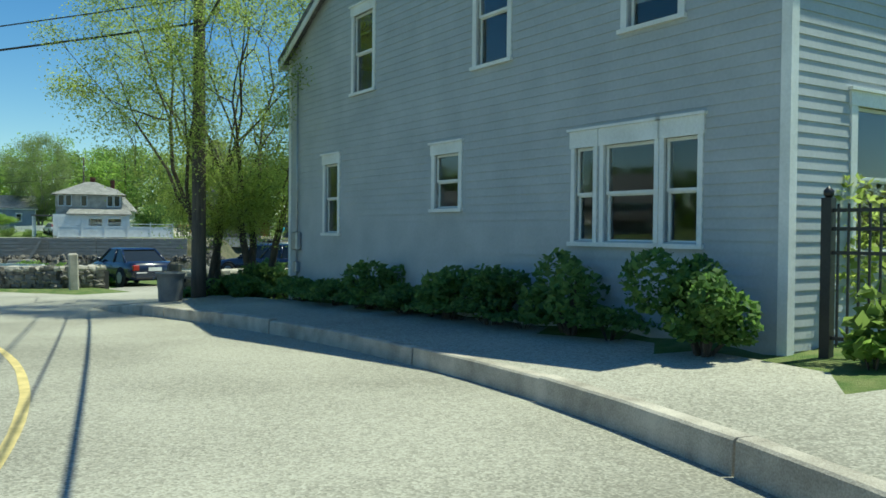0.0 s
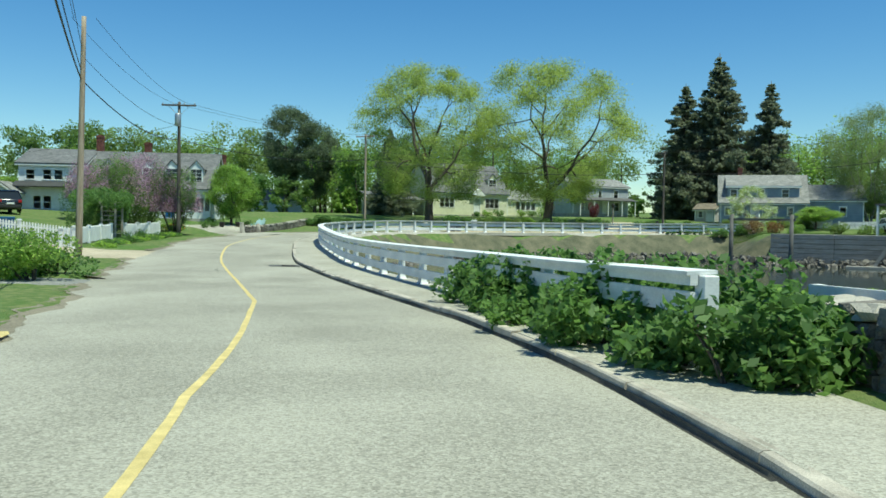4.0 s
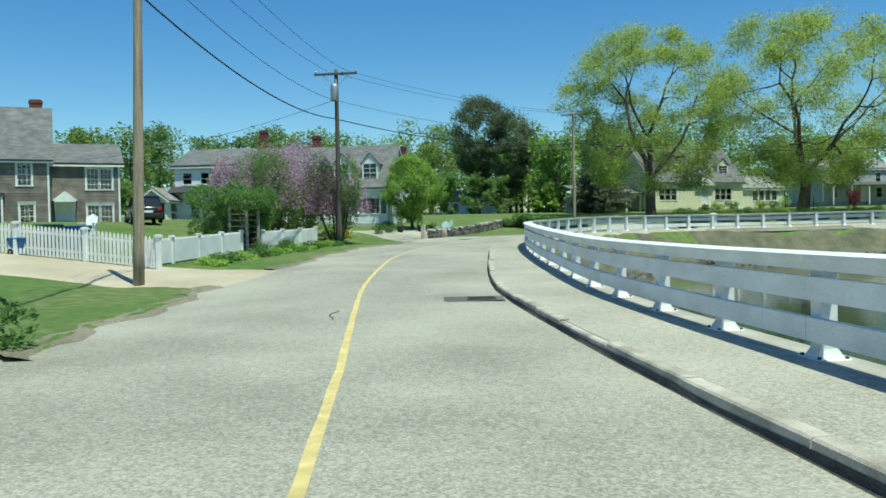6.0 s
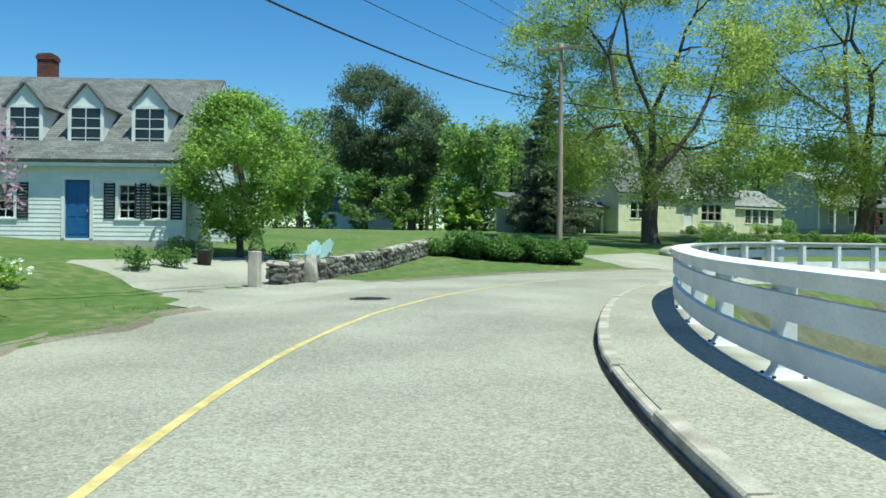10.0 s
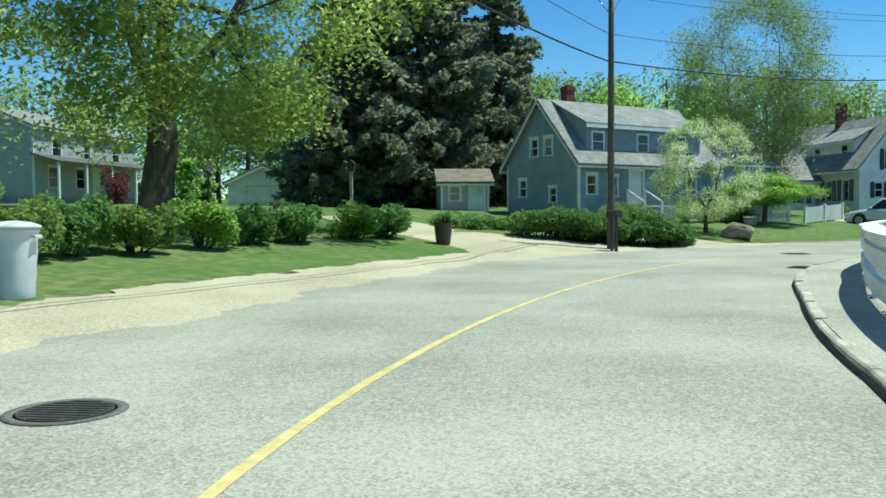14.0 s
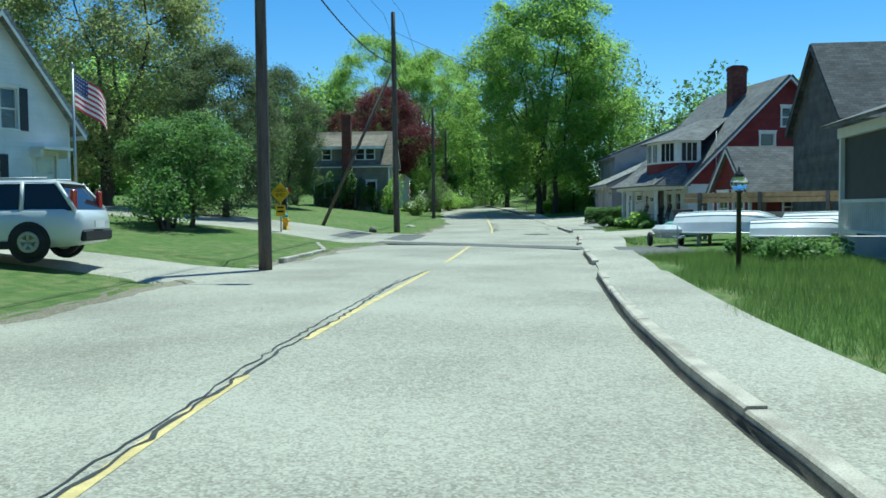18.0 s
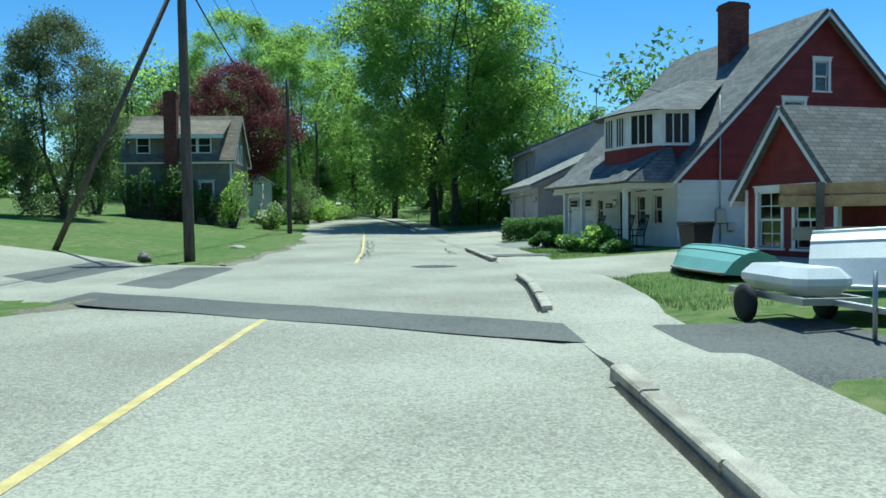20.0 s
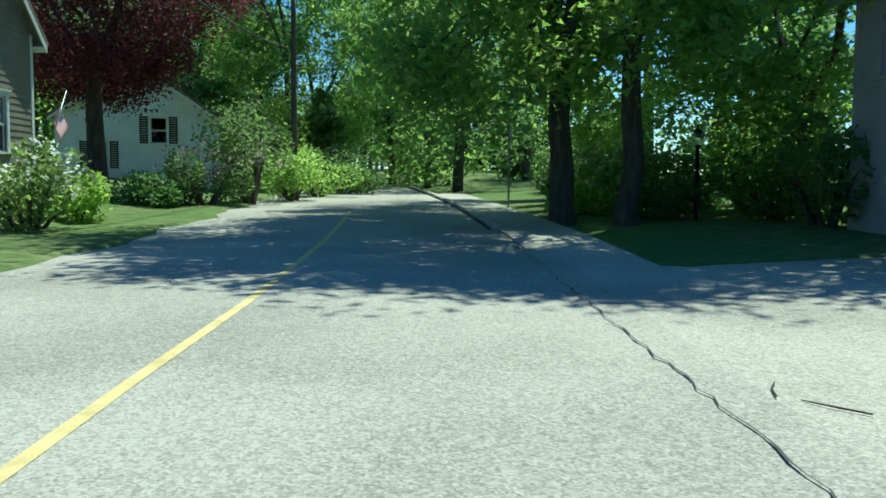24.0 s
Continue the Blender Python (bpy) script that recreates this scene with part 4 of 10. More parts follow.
def dormer(h, u, y, z, w, hgt, rise_, depth, wall_mat, trim, roof_mat, grid=(2, 2), side="f", W=0, D=0):
    """A small gabled dormer whose front stands at y, with a window."""
    m = frame_of(side, W, D)
    b = Build()
    b.prism([(u - w / 2, z), (u + w / 2, z), (u + w / 2, z + hgt), (u, z + hgt + rise_), (u - w / 2, z + hgt)], y, y + depth, m)
    d = part("dormer", b, wall_mat, h)
    r = Build()
    for sgn in (-1, 1):
        p = [(u + sgn * (w / 2 + 0.12), y - 0.12, z + hgt - 0.12 * rise_ / (w / 2)), (u, y - 0.12, z + hgt + rise_ + 0.02), (u, y + depth, z + hgt + rise_ + 0.02), (u + sgn * (w / 2 + 0.12), y + depth, z + hgt - 0.12 * rise_ / (w / 2))]
        p = [m @ Vector(q) for q in p]
        slab(r, *(p if sgn < 0 else p[::-1]), 0.07)
    rr = new("roof", uv_by_slope(r.mesh("roof", roof_mat)))
    rr.parent = d
    c = Build()
    c.box(u - w / 2 - 0.02, y - 0.03, z, u - w / 2 + 0.1, y, z + hgt, m)
    c.box(u + w / 2 - 0.1, y - 0.03, z, u + w / 2 + 0.02, y, z + hgt, m)
    c.box(u - w / 2 + 0.1, y - 0.03, z + hgt - 0.12, u + w / 2 - 0.1, y, z + hgt, m)
    c.box(u - w / 2 + 0.1, y - 0.03, z, u + w / 2 - 0.1, y, z + 0.1, m)
    part("casing", c, trim, d)
    c = Build()
    x0, x1, z0, z1 = u - w / 2 + 0.1, u + w / 2 - 0.1, z + 0.1, z + hgt - 0.12
    for i in range(1, grid[0]):
        x = x0 + (x1 - x0) * i / grid[0]
        c.box(x - 0.014, y - 0.022, z0, x + 0.014, y - 0.004, z1, m)
    for i in range(1, grid[1] * 2):
        zz = z0 + (z1 - z0) * i / (grid[1] * 2)
        k = 0.022 if i == grid[1] else 0.012
        c.box(x0, y - 0.021, zz - k, x1, y - 0.005, zz + k, m)
    part("sash", c, trim, d)
    c = Build()
    c.box(x0, y - 0.006, z0, x1, y - 0.002, z1, m)
    part("pane", c, M["dark_pane"], d)
    return d


m_, t_, b_ = nodes("dark_window_pane")
b_.inputs["Base Color"].default_value = (0.02, 0.024, 0.028, 1)
b_.inputs["Roughness"].default_value = 0.04
b_.inputs["IOR"].default_value = 1.5
M["dark_pane"] = m_


def deg(dx, dy):
    return math.degrees(math.atan2(dy, dx))


def win(side, u, z, w, h, **k):
    return (side, "window", u, z, w, h, k)


# the grey clapboard house close beside the road
near = house("clapboard_house", "grey-blue clapboard house with white trim, gable end to the road", "house", (0.68, 24.57, 0.0), deg(0.5954, -0.8034), 13.05, 9.0, 5.4, "y", 3.3,
             M["grey_clap"], M["white"], M["roof_grey"],
             [win("f", 2.27, 1.42, 0.62, 1.42, head=0.2), win("f", 6.70, 1.85, 0.72, 0.88, head=0.18),
              win("f", 10.03, 1.35, 0.36, 1.22, head=0.22, casing=0.07), win("f", 10.83, 1.35, 0.86, 1.22, head=0.22, casing=0.07), win("f", 11.66, 1.35, 0.5, 1.22, head=0.22, casing=0.07),
              win("f", 3.68, 4.2, 0.8, 1.5, head=0.18), win("f", 7.93, 4.05, 0.8, 1.5, head=0.18), win("f", 11.18, 4.0, 0.82, 1.5, head=0.18, blind=0.8),
              win("r", 1.75, 1.3, 1.2, 1.55, head=0.16, casing=0.12), win("r", 5.0, 1.3, 1.0, 1.55)], 0.125, 0.22)
# the shingled house


# ---- poles and wires ----
def ground_at(x, y):
    return land(x, y)


def utility_pole(x, y, height, mat="pole", lean=(0, 0), arm=None, arm_turn=0.0, transformer=False, radius=0.15, label="weathered wooden utility pole"):
    z = land(x, y)
    p = thing("utility_pole", label, "utility pole", pose(x, y, z))
    b = Build()
    n = 8
    b.tube([(lean[0] * i / n, lean[1] * i / n, -0.3 + (height + 0.3) * i / n) for i in range(n + 1)], [radius * (1 - 0.35 * i / n) for i in range(n + 1)], 12)
    part("shaft", b, M[mat], p)
    top = Vector((lean[0], lean[1], height))
    if arm:
        m = Matrix.Translation(top) @ pose(0, 0, -0.25, 0, 0, arm_turn)
        b = Build().bevel_box(-arm / 2, -0.16, -0.06, arm / 2, -0.06, 0.06, 0.01, m)
        a = part("crossarm", b, M[mat], p)
        for k in (-0.46, -0.16, 0.16, 0.46):
            part("insulator", Build().lathe([(0.02, 0.06), (0.045, 0.09), (0.03, 0.12), (0.04, 0.15), (0.02, 0.19)], 10, m @ pose(arm * k, -0.11, 0)), M["steel"], a)
        for sgn in (-1, 1):
            part("brace", Build().tube([m @ Vector((sgn * arm * 0.3, -0.1, -0.06)), m @ Vector((0, -0.03, -0.75))], 0.014, 6), M["steel"], a)
    if transformer:
        m = Matrix.Translation(top) @ pose(0, 0, -1.75, 0, 0, arm_turn)
        t = part("transformer", Build().lathe([(0.2, 0), (0.22, 0.03), (0.22, 0.8), (0.18, 0.88), (0.06, 0.92)], 18, m @ pose(0.0, -0.38, 0)), M["steel"], p, "grey steel transformer can")
        part("bushing", Build().lathe([(0.03, 0.9), (0.05, 0.96), (0.03, 1.02), (0.045, 1.08), (0.02, 1.16)], 10, m @ pose(0.08, -0.38, 0)), M["stone_pale"], t)
        part("bracket", Build().box(-0.06, -0.2, 0.2, 0.06, 0, 0.3, m).box(-0.06, -0.2, 0.6, 0.06, 0, 0.7, m), M["steel"], t)
    return p, Matrix.Translation((x, y, z)) @ top


def wire(a, b, sag=0.5, r=0.012, label="black overhead cable between poles"):
    a, b = Vector(a), Vector(b)
    pts = [a.lerp(b, i / 16) - Vector((0, 0, sag * 4 * (i / 16) * (1 - i / 16))) for i in range(17)]
    return solid("overhead_wire", Build().tube(pts, r, 5), M["wire"], label, "cable", group="overhead wires")


# ---- trees ----
def split(pts, centre, k, rng):
    """Sorts places into k groups by the way they lie from a centre."""
    d = pts - centre
    d = d / (np.linalg.norm(d, axis=1)[:, None] + 1e-9)
    seeds = d[rng.choice(len(d), k, replace=False)]
    for _ in range(5):
        which = (d @ seeds.T).argmax(1)
        for j in range(k):
            if (which == j).any():
                m = d[which == j].mean(0)
                seeds[j] = m / (np.linalg.norm(m) + 1e-9)
    return [pts[which == j] for j in range(k) if (which == j).any()]


def tree_parts(seed, height, radius, base, trunk_r, leaves, leaf, leaf_mat, bark="bark", tips=150, full=0.5, stems=1, clump=0.75, widest=0.5, lift=0.12, gaps=0.32, flat=0.7, skirt=0.0):
    """Meshes of a broad-leaved tree. Twig ends fill an uneven crown; limbs fork again and again from the trunk towards them, and leaves sit in clumps at their ends."""
    rng = np.random.default_rng(seed)
    off = Vector(rng.uniform(0, 50, 3))
    b, ends = Build(), []
    while len(ends) < tips:
        h, a = rng.uniform(0, 1), rng.uniform(0, 2 * math.pi)
        w = skirt + (1 - skirt) * (h / widest) ** (0.6 + 0.5 * skirt) if h < widest else max(0.0, 1 - ((h - widest) / (1 - widest)) ** 2.2) ** 0.55
        lump = 1 + 0.42 * noise.noise(Vector((math.cos(a) * 1.3, math.sin(a) * 1.3, h * 2.6)) + off)
        r = radius * w * lump * rng.uniform(full, 1.0) ** 0.6
        p = Vector((math.cos(a) * r, math.sin(a) * r, base + (height - base) * h * (0.94 + 0.06 * lump)))
        if noise.noise(p * (2.6 / radius) + off) > -gaps:
            ends.append(np.array(p))
    ends = np.array(ends)
    clumps = []

    def grow(p, pts, r, depth):
        if len(pts) <= 2 or depth > 7:
            for e in pts:
                mid = (p + e) / 2 + np.array([0, 0, lift * 0.4 * np.linalg.norm(e - p)]) + rng.normal(0, 0.03, 3)
                b.tube([p, mid, e], [max(r * 0.8, 0.012), max(r * 0.45, 0.009), 0.006], 4, False)
                clumps.extend([(e, 1.0), (mid, 0.35)])
            return
        for grp in split(pts, p, min(len(pts), 3 if depth < 2 else 2), rng):
            c = grp.mean(0)
            q = p + (c - p) * (0.46 if depth else 0.40)
            q = q + np.array([0, 0, lift * np.linalg.norm(q - p)]) + rng.normal(0, 0.05, 3) * np.linalg.norm(q - p)
            m = (p + q) / 2 + rng.normal(0, 0.04, 3) * np.linalg.norm(q - p)
            rr = max(0.012, r * (len(grp) / len(pts)) ** 0.42)
            b.tube([p, m, q], [rr, rr * 0.9, rr * 0.82], 8 if rr > 0.08 else 5, False)
            grow(q, grp, rr * 0.82, depth + 1)
    groups = split(ends, np.array([0, 0, base]), stems, rng) if stems > 1 else [ends]
    for i, grp in enumerate(groups):
        a = i * 2.4 + rng.uniform(0, 0.6)
        foot = np.array([math.cos(a), math.sin(a), 0]) * (trunk_r * 1.6 if stems > 1 else 0.0)
        c = grp.mean(0)
        top = np.array([c[0] * 0.3 + foot[0], c[1] * 0.3 + foot[1], base + (height - base) * 0.06])
        r0 = trunk_r * (1.0 if stems == 1 else 0.7)
        spine = [foot + (top - foot) * f + np.array([rng.normal(0, 0.05), rng.normal(0, 0.05), 0]) * (0 < f < 1) * top[2] * 0.3 for f in (0, 0.1, 0.35, 0.7, 1)]
        spine[0] = spine[0] - np.array([0, 0, 0.3])
        b.tube(spine, [r0 * 1.5, r0 * 1.12, r0, r0 * 0.94, r0 * 0.86], 12, False)
        grow(spine[-1], grp, r0 * 0.86, 0)
    at, wt = np.array([c for c, _ in clumps]), np.array([k for _, k in clumps]) * rng.uniform(0.5, 1.5, len(clumps))
    cnt = rng.multinomial(leaves, wt / wt.sum())
    cs = np.repeat(at, cnt, axis=0)
    size = clump * np.repeat(rng.uniform(0.55, 1.25, len(at)), cnt)
    cs = cs + np.clip(rng.normal(0, 0.8, cs.shape), -1.6, 1.6) * size[:, None] * np.array([1, 1, flat])
    cs[:, 2] = np.maximum(cs[:, 2], base * 0.6)
    return b.mesh("trunk", M[bark]), leaf_mesh("crown", cs, leaf, leaf_mat, rng, corners=4 if leaf < 0.11 else 3)


def conifer_parts(seed, height, radius, base, trunk_r, needles, size, mat, droop=0.25, whorl=0.42):
    """A spruce: whorls of drooping boughs of uneven length, each hung with sprays of needles."""
    rng = np.random.default_rng(seed)
    b = Build()
    b.tube([(0, 0, -0.3), (0, 0, height * 0.5), (0, 0, height)], [trunk_r, trunk_r * 0.6, 0.02], 9)
    cs = []
    z = base
    while z < height - 0.25:
        k = (z - base) / (height - base)
        reach0 = radius * (1 - k) ** 0.78 * min(1.0, 0.72 + 2.2 * k)
        for i in range(9 if reach0 > 1 else 6):
            a = rng.uniform(0, 6.28)
            lump = 1 + 0.5 * noise.noise(Vector((math.cos(a) * 1.2 + seed, math.sin(a) * 1.2, z * 0.33)))
            reach = max(0.25, reach0 * rng.uniform(0.7, 1.08) * lump)
            p0, e = np.array([0, 0, z]), np.array([math.cos(a) * reach, math.sin(a) * reach, z - droop * reach + 0.12 * reach])
            mid = (p0 + e) / 2 + np.array([0, 0, -0.10 * reach])
            b.tube([p0, mid, e], [0.02 + 0.03 * reach / radius, 0.015, 0.005], 4, False)
            m = int(needles * reach / radius) + 4
            f = rng.uniform(0.1, 1.0, m) ** 0.75
            side = np.array([-math.sin(a), math.cos(a), 0])
            q = rng.uniform(-1, 1, m)
            pts = p0 + (e - p0) * f[:, None] + side * (q * (0.26 * reach + 0.12) * (1.08 - f))[:, None] + rng.normal(0, 0.04, (m, 3))
            pts[:, 2] -= 0.10 * reach * np.sin(f * 3.1) + np.abs(rng.normal(0, 0.16, m)) * (0.6 + reach * 0.16) + 0.08 * np.abs(q) * reach
            cs.append(pts)
        z += whorl * rng.uniform(0.7, 1.2)
    cs = np.vstack(cs)
    return b.mesh("trunk", M["bark"]), leaf_mesh("crown", cs, size, mat, rng, up=0.0, slim=0.42, corners=3)


def tree(x, y, meshes, scale=1.0, turn=0.0, label="tree", name="tree", group="", dz=-0.05, tall=None):
    t = thing(name, label, "tree", Matrix.Translation((x, y, land(x, y) + dz)) @ pose(0, 0, 0, 0, 0, turn) @ Matrix.Diagonal((scale, scale, tall or scale, 1)), group)
    part("trunk", meshes[0], None, t)
    part("crown", meshes[1], None, t)
    return t


def bush_points(rng, n, rx, ry, h, bottom=0.05, lumps=9):
    """Points in the outer part of an uneven mound."""
    c = np.column_stack([rng.uniform(-0.72, 0.72, lumps) * rx, rng.uniform(-0.72, 0.72, lumps) * ry, rng.uniform(0.22, 0.72, lumps) * h])
    r = rng.uniform(0.35, 0.6, lumps)
    k = rng.integers(0, lumps, n)
    d = rng.normal(size=(n, 3))
    d /= np.linalg.norm(d, axis=1)[:, None]
    q = rng.uniform(0.55, 1.05, n) ** 0.6
    p = c[k] + d * (r[k] * q)[:, None] * np.array([rx, ry, h * 0.62])
    p[:, 2] = np.abs(p[:, 2] - bottom) + bottom
    return p


def bush(x, y, rx, ry, h, n, leaf, mat, label, seed=1, turn=0.0, stems=8, name="bush", group="", flower=None, flower_n=0, flower_size=0.08, dz=0.0, category="bush"):
    rng = np.random.default_rng(seed)
    t = thing(name, label, category, pose(x, y, land(x, y) + dz, 0, 0, turn), group)
    pts = bush_points(rng, int(n * 0.8), rx, ry, h)
    b = Build()
    for i in range(stems):
        if name == "lilac":
            b = Build()
        e = pts[rng.integers(0, len(pts))] * np.array([0.8, 0.8, 0.9])
        b.tube([(e[0] * 0.2, e[1] * 0.2, -0.1), (e[0] * 0.6, e[1] * 0.6, e[2] * 0.55), tuple(e)], [0.03 * h, 0.02 * h, 0.006] if name != "lilac" else [0.06, 0.035, 0.008], 5, False)
        if name == "lilac":
            part("stem", b, M["bark"], t)
    if name != "lilac":
        part("wood", b, M["bark"], t)
    part("foliage", leaf_mesh("foliage", pts, leaf * 1.08, mat, rng), None, t)
    if flower:
        fp = bush_points(rng, flower_n, rx * 1.03, ry * 1.03, h * 1.04, h * 0.35)
        part("blossom", leaf_mesh("blossom", fp, flower_size, flower, rng), None, t)
    return t


def hedge(pts, width, h, per_m, leaf, mat, label, seed=1, category="hedge", name="hedge", uneven=0.12):
    """A hedge along a line of places: stems within, leaves over all sides."""
    rng = np.random.default_rng(seed)
    pts = np.array(pts, float)
    seg = np.r_[0, np.cumsum(np.linalg.norm(np.diff(pts, axis=0), axis=1))]
    L = seg[-1]
    n = int(per_m * L)
    s = rng.uniform(-width * 0.35, L + width * 0.35, n)
    cx, cy = np.interp(s, seg, pts[:, 0]), np.interp(s, seg, pts[:, 1])
    d = (pts[-1] - pts[0]) / np.linalg.norm(pts[-1] - pts[0])
    over = np.clip(s, None, 0) + np.clip(s - L, 0, None)
    cx, cy = cx + d[0] * over, cy + d[1] * over
    ang = rng.uniform(-0.25, math.pi + 0.25, n)
    rr = rng.uniform(0.72, 1.0, n)
    bulge = 1 + uneven * np.sin(s * 2.1 + seed) + uneven * 0.7 * np.sin(s * 5.3 + 2 * seed)
    o = np.sign(np.cos(ang)) * np.abs(np.cos(ang)) ** 0.5 * width / 2 * rr * bulge
    z = np.maximum(0.04, np.abs(np.sin(ang)) ** 0.6 * h * rr * (0.9 + 0.1 * bulge))
    low = rng.uniform(0, 1, n) < 0.3
    z = np.where(low, rng.uniform(0.05, 0.8, n) * h, z)
    p = np.column_stack([cx - d[1] * o, cy + d[0] * o, z]) + rng.normal(0, 0.03, (n, 3))
    x0, y0 = pts.mean(0)
    z0 = land(x0, y0)
    gzs = land(np.interp(np.clip(s, 0, L), seg, pts[:, 0]), np.interp(np.clip(s, 0, L), seg, pts[:, 1]))
    p[:, 2] += gzs - z0
    p[:, 0] -= x0
    p[:, 1] -= y0
    t = thing(name, label, category, pose(x0, y0, z0))
    b = Build()
    for i in range(int(L * 4)):
        q = p[rng.integers(0, n)]
        zb = q[2]
        b.tube([(q[0] * 1.0, q[1], min(zb, 0) - 0.35), (q[0] + rng.normal(0, 0.05), q[1] + rng.normal(0, 0.05), zb * 0.9)], [0.014, 0.006], 4, False)
    part("wood", b, M["bark"], t)
    part("foliage", leaf_mesh("foliage", p, leaf, mat, rng), None, t)
    return t


def block(name, label, p, d, W, D, base, wall_h, ridge, rise_, wallm, trimm, roofm, ops=(), course=0.16, over=0.3, category="house", **k):
    return house(name, label, category, (p[0], p[1], base), deg(*d), W, D, wall_h, ridge, rise_, M[wallm], M[trimm], M[roofm], ops, course, over, **k)


def shed_dormer(h, x0, x1, y0, z0, z1, y1, z2, wallm, trimm, roofm, windows=(), over=0.25):
    """A long dormer over the front slope: its wall at y0 from z0 to z1, its roof up to y1 at z2."""
    b = Build()
    b.prism([(y0, z0), (y0, z1), (y1, z2), (y1, z0)], x0, x1, Matrix(((0, 1, 0, 0), (1, 0, 0, 0), (0, 0, 1, 0), (0, 0, 0, 1))))
    d = part("dormer", b, M[wallm], h)
    r = Build()
    k = (z2 - z1) / (y1 - y0)
    slab(r, (x0 - over, y0 - over, z1 - over * k + 0.02), (x1 + over, y0 - over, z1 - over * k + 0.02), (x1 + over, y1, z2 + 0.02), (x0 - over, y1, z2 + 0.02), 0.1)
    rr = new("roof", uv_by_slope(r.mesh("roof", M[roofm])))
    rr.parent = d
    part("fascia", Build().box(x0 - over, y0 - over - 0.03, z1 - over * k - 0.14, x1 + over, y0 - over - 0.002, z1 - over * k + 0.1), M[trimm], d)
    m = pose(0, y0, 0)
    for u, z, w_, hh, grid in windows:
        c = Build()
        c.box(u - w_ / 2 - 0.09, -0.03, z - 0.06, u - w_ / 2, -0.001, z + hh + 0.1, m).box(u + w_ / 2, -0.03, z - 0.06, u + w_ / 2 + 0.09, -0.001, z + hh + 0.1, m)
        c.box(u - w_ / 2, -0.03, z + hh, u + w_ / 2, -0.001, z + hh + 0.1, m).box(u - w_ / 2, -0.04, z - 0.07, u + w_ / 2, -0.001, z, m)
        wn_ = part("window", c, M[trimm], d)
        c = Build().box(u - w_ / 2, -0.024, z + hh / 2 - 0.02, u + w_ / 2, -0.008, z + hh / 2 + 0.02, m)
        for i in range(1, grid):
            x = u - w_ / 2 + w_ * i / grid
            c.box(x - 0.012, -0.023, z, x + 0.012, -0.009, z + hh, m)
        part("sash", c, M[trimm], wn_)
        part("pane", Build().box(u - w_ / 2, -0.007, z, u + w_ / 2, -0.002, z + hh, m), M["dark_pane"], wn_)
    return d


# shingled house beyond the picket fence
g6 = {"grid": (3, 2)}
sh = block("shingled_house", "brown-grey wooden shingled house with white windows", (-87.99, 32.66), (-0.0361, 0.9998), 5.55, 7.5, 0.35, 4.75, "x", 1.5, "shingle_grey", "white", "roof_grey",
           [win("f", 3.9, 3.05, 0.72, 1.35, **g6), win("f", 4.72, 3.05, 0.72, 1.35, **g6), win("f", 3.9, 0.5, 0.72, 1.5, **g6), win("f", 4.72, 0.5, 0.72, 1.5, **g6), ("f", "door", 2.2, 0.05, 0.95, 2.0, {"lights": True})], 0.2)
b = Build()
b.prism([(1.45, 2.3), (2.95, 2.3), (2.2, 2.9)], -0.9, 0.0)
b.box(1.55, -0.9, 2.2, 2.85, 0.0, 2.3)
part("porch_hood", b, M["white"], sh, "small white gabled hood over the door")
for x in (1.62, 2.78):
    part("hood_bracket", Build().prism([(x - 0.05, 1.7), (x + 0.05, 1.7), (x + 0.05, 2.2), (x - 0.05, 2.2)], -0.6, 0.0), M["white"], sh)
sh2 = block("shingled_house", "brown-grey wooden shingled house, taller main block", (-86.86, 25.3), (-0.0361, 0.9998), 8.7, 8.5, 0.3, 5.05, "x", 3.6, "shingle_grey", "white", "roof_grey",
            [win("f", 1.6, 3.3, 0.8, 1.4, **g6), win("f", 4.9, 3.3, 0.8, 1.4, **g6), win("f", 7.3, 3.3, 0.8, 1.4, **g6), win("f", 1.6, 0.7, 0.8, 1.5, **g6), win("f", 7.4, 0.6, 0.8, 1.5, **g6)], 0.2)
chimney(sh2, 8.0, 4.5, 7.0, 9.3, 0.8, 0.6)
part("porch_roof", Build().prism([(1.0, 2.55), (6.2, 2.55), (6.2, 2.75), (1.0, 2.75)], -1.8, 0), M["roof_grey"], sh2)
for x in (1.1, 3.6, 6.1):
    part("porch_post", Build().box(x - 0.06, -1.72, 0, x + 0.06, -1.6, 2.55), M["white"], sh2)

# white cape with dormers
cd = (0.4957, 0.8686)
cp = (-89.30 - 11.2 * cd[0], 57.03 - 11.2 * cd[1])
cape = block("cape_house", "white clapboard cape house with grey roof and gabled dormers", cp, cd, 11.5, 8.6, 0.9, 2.85, "x", 3.4, "white_clap", "white", "roof_grey",
             [("f", "door", 7.85, 0.05, 0.85, 2.0, {"leaf": M["blue_door"]}), win("f", 9.55, 0.75, 0.62, 1.15, shutters=True, grid=(2, 2)), win("f", 10.6, 0.75, 0.62, 1.15, grid=(2, 2), shutters=True),
              win("f", 5.4, 0.75, 0.62, 1.15, shutters=True, grid=(2, 2)), win("f", 2.6, 0.75, 0.62, 1.15, shutters=True, grid=(2, 2)), win("r", 2.6, 0.75, 0.7, 1.2), win("r", 5.6, 0.75, 0.7, 1.2), win("r", 4.3, 3.5, 0.7, 1.2)], 0.15)
for u in (2.2, 5.8, 7.9, 10.1):
    dormer(cape, u, 0.55, 3.1, 1.2, 1.6, 0.7, 2.7, M["white_clap"], M["white"], M["roof_grey"])
chimney(cape, 11.0, 7.6, 3, 6.5, 1.5, 0.6)
chimney(cape, 4.8, 4.6, 5.5, 7.3)
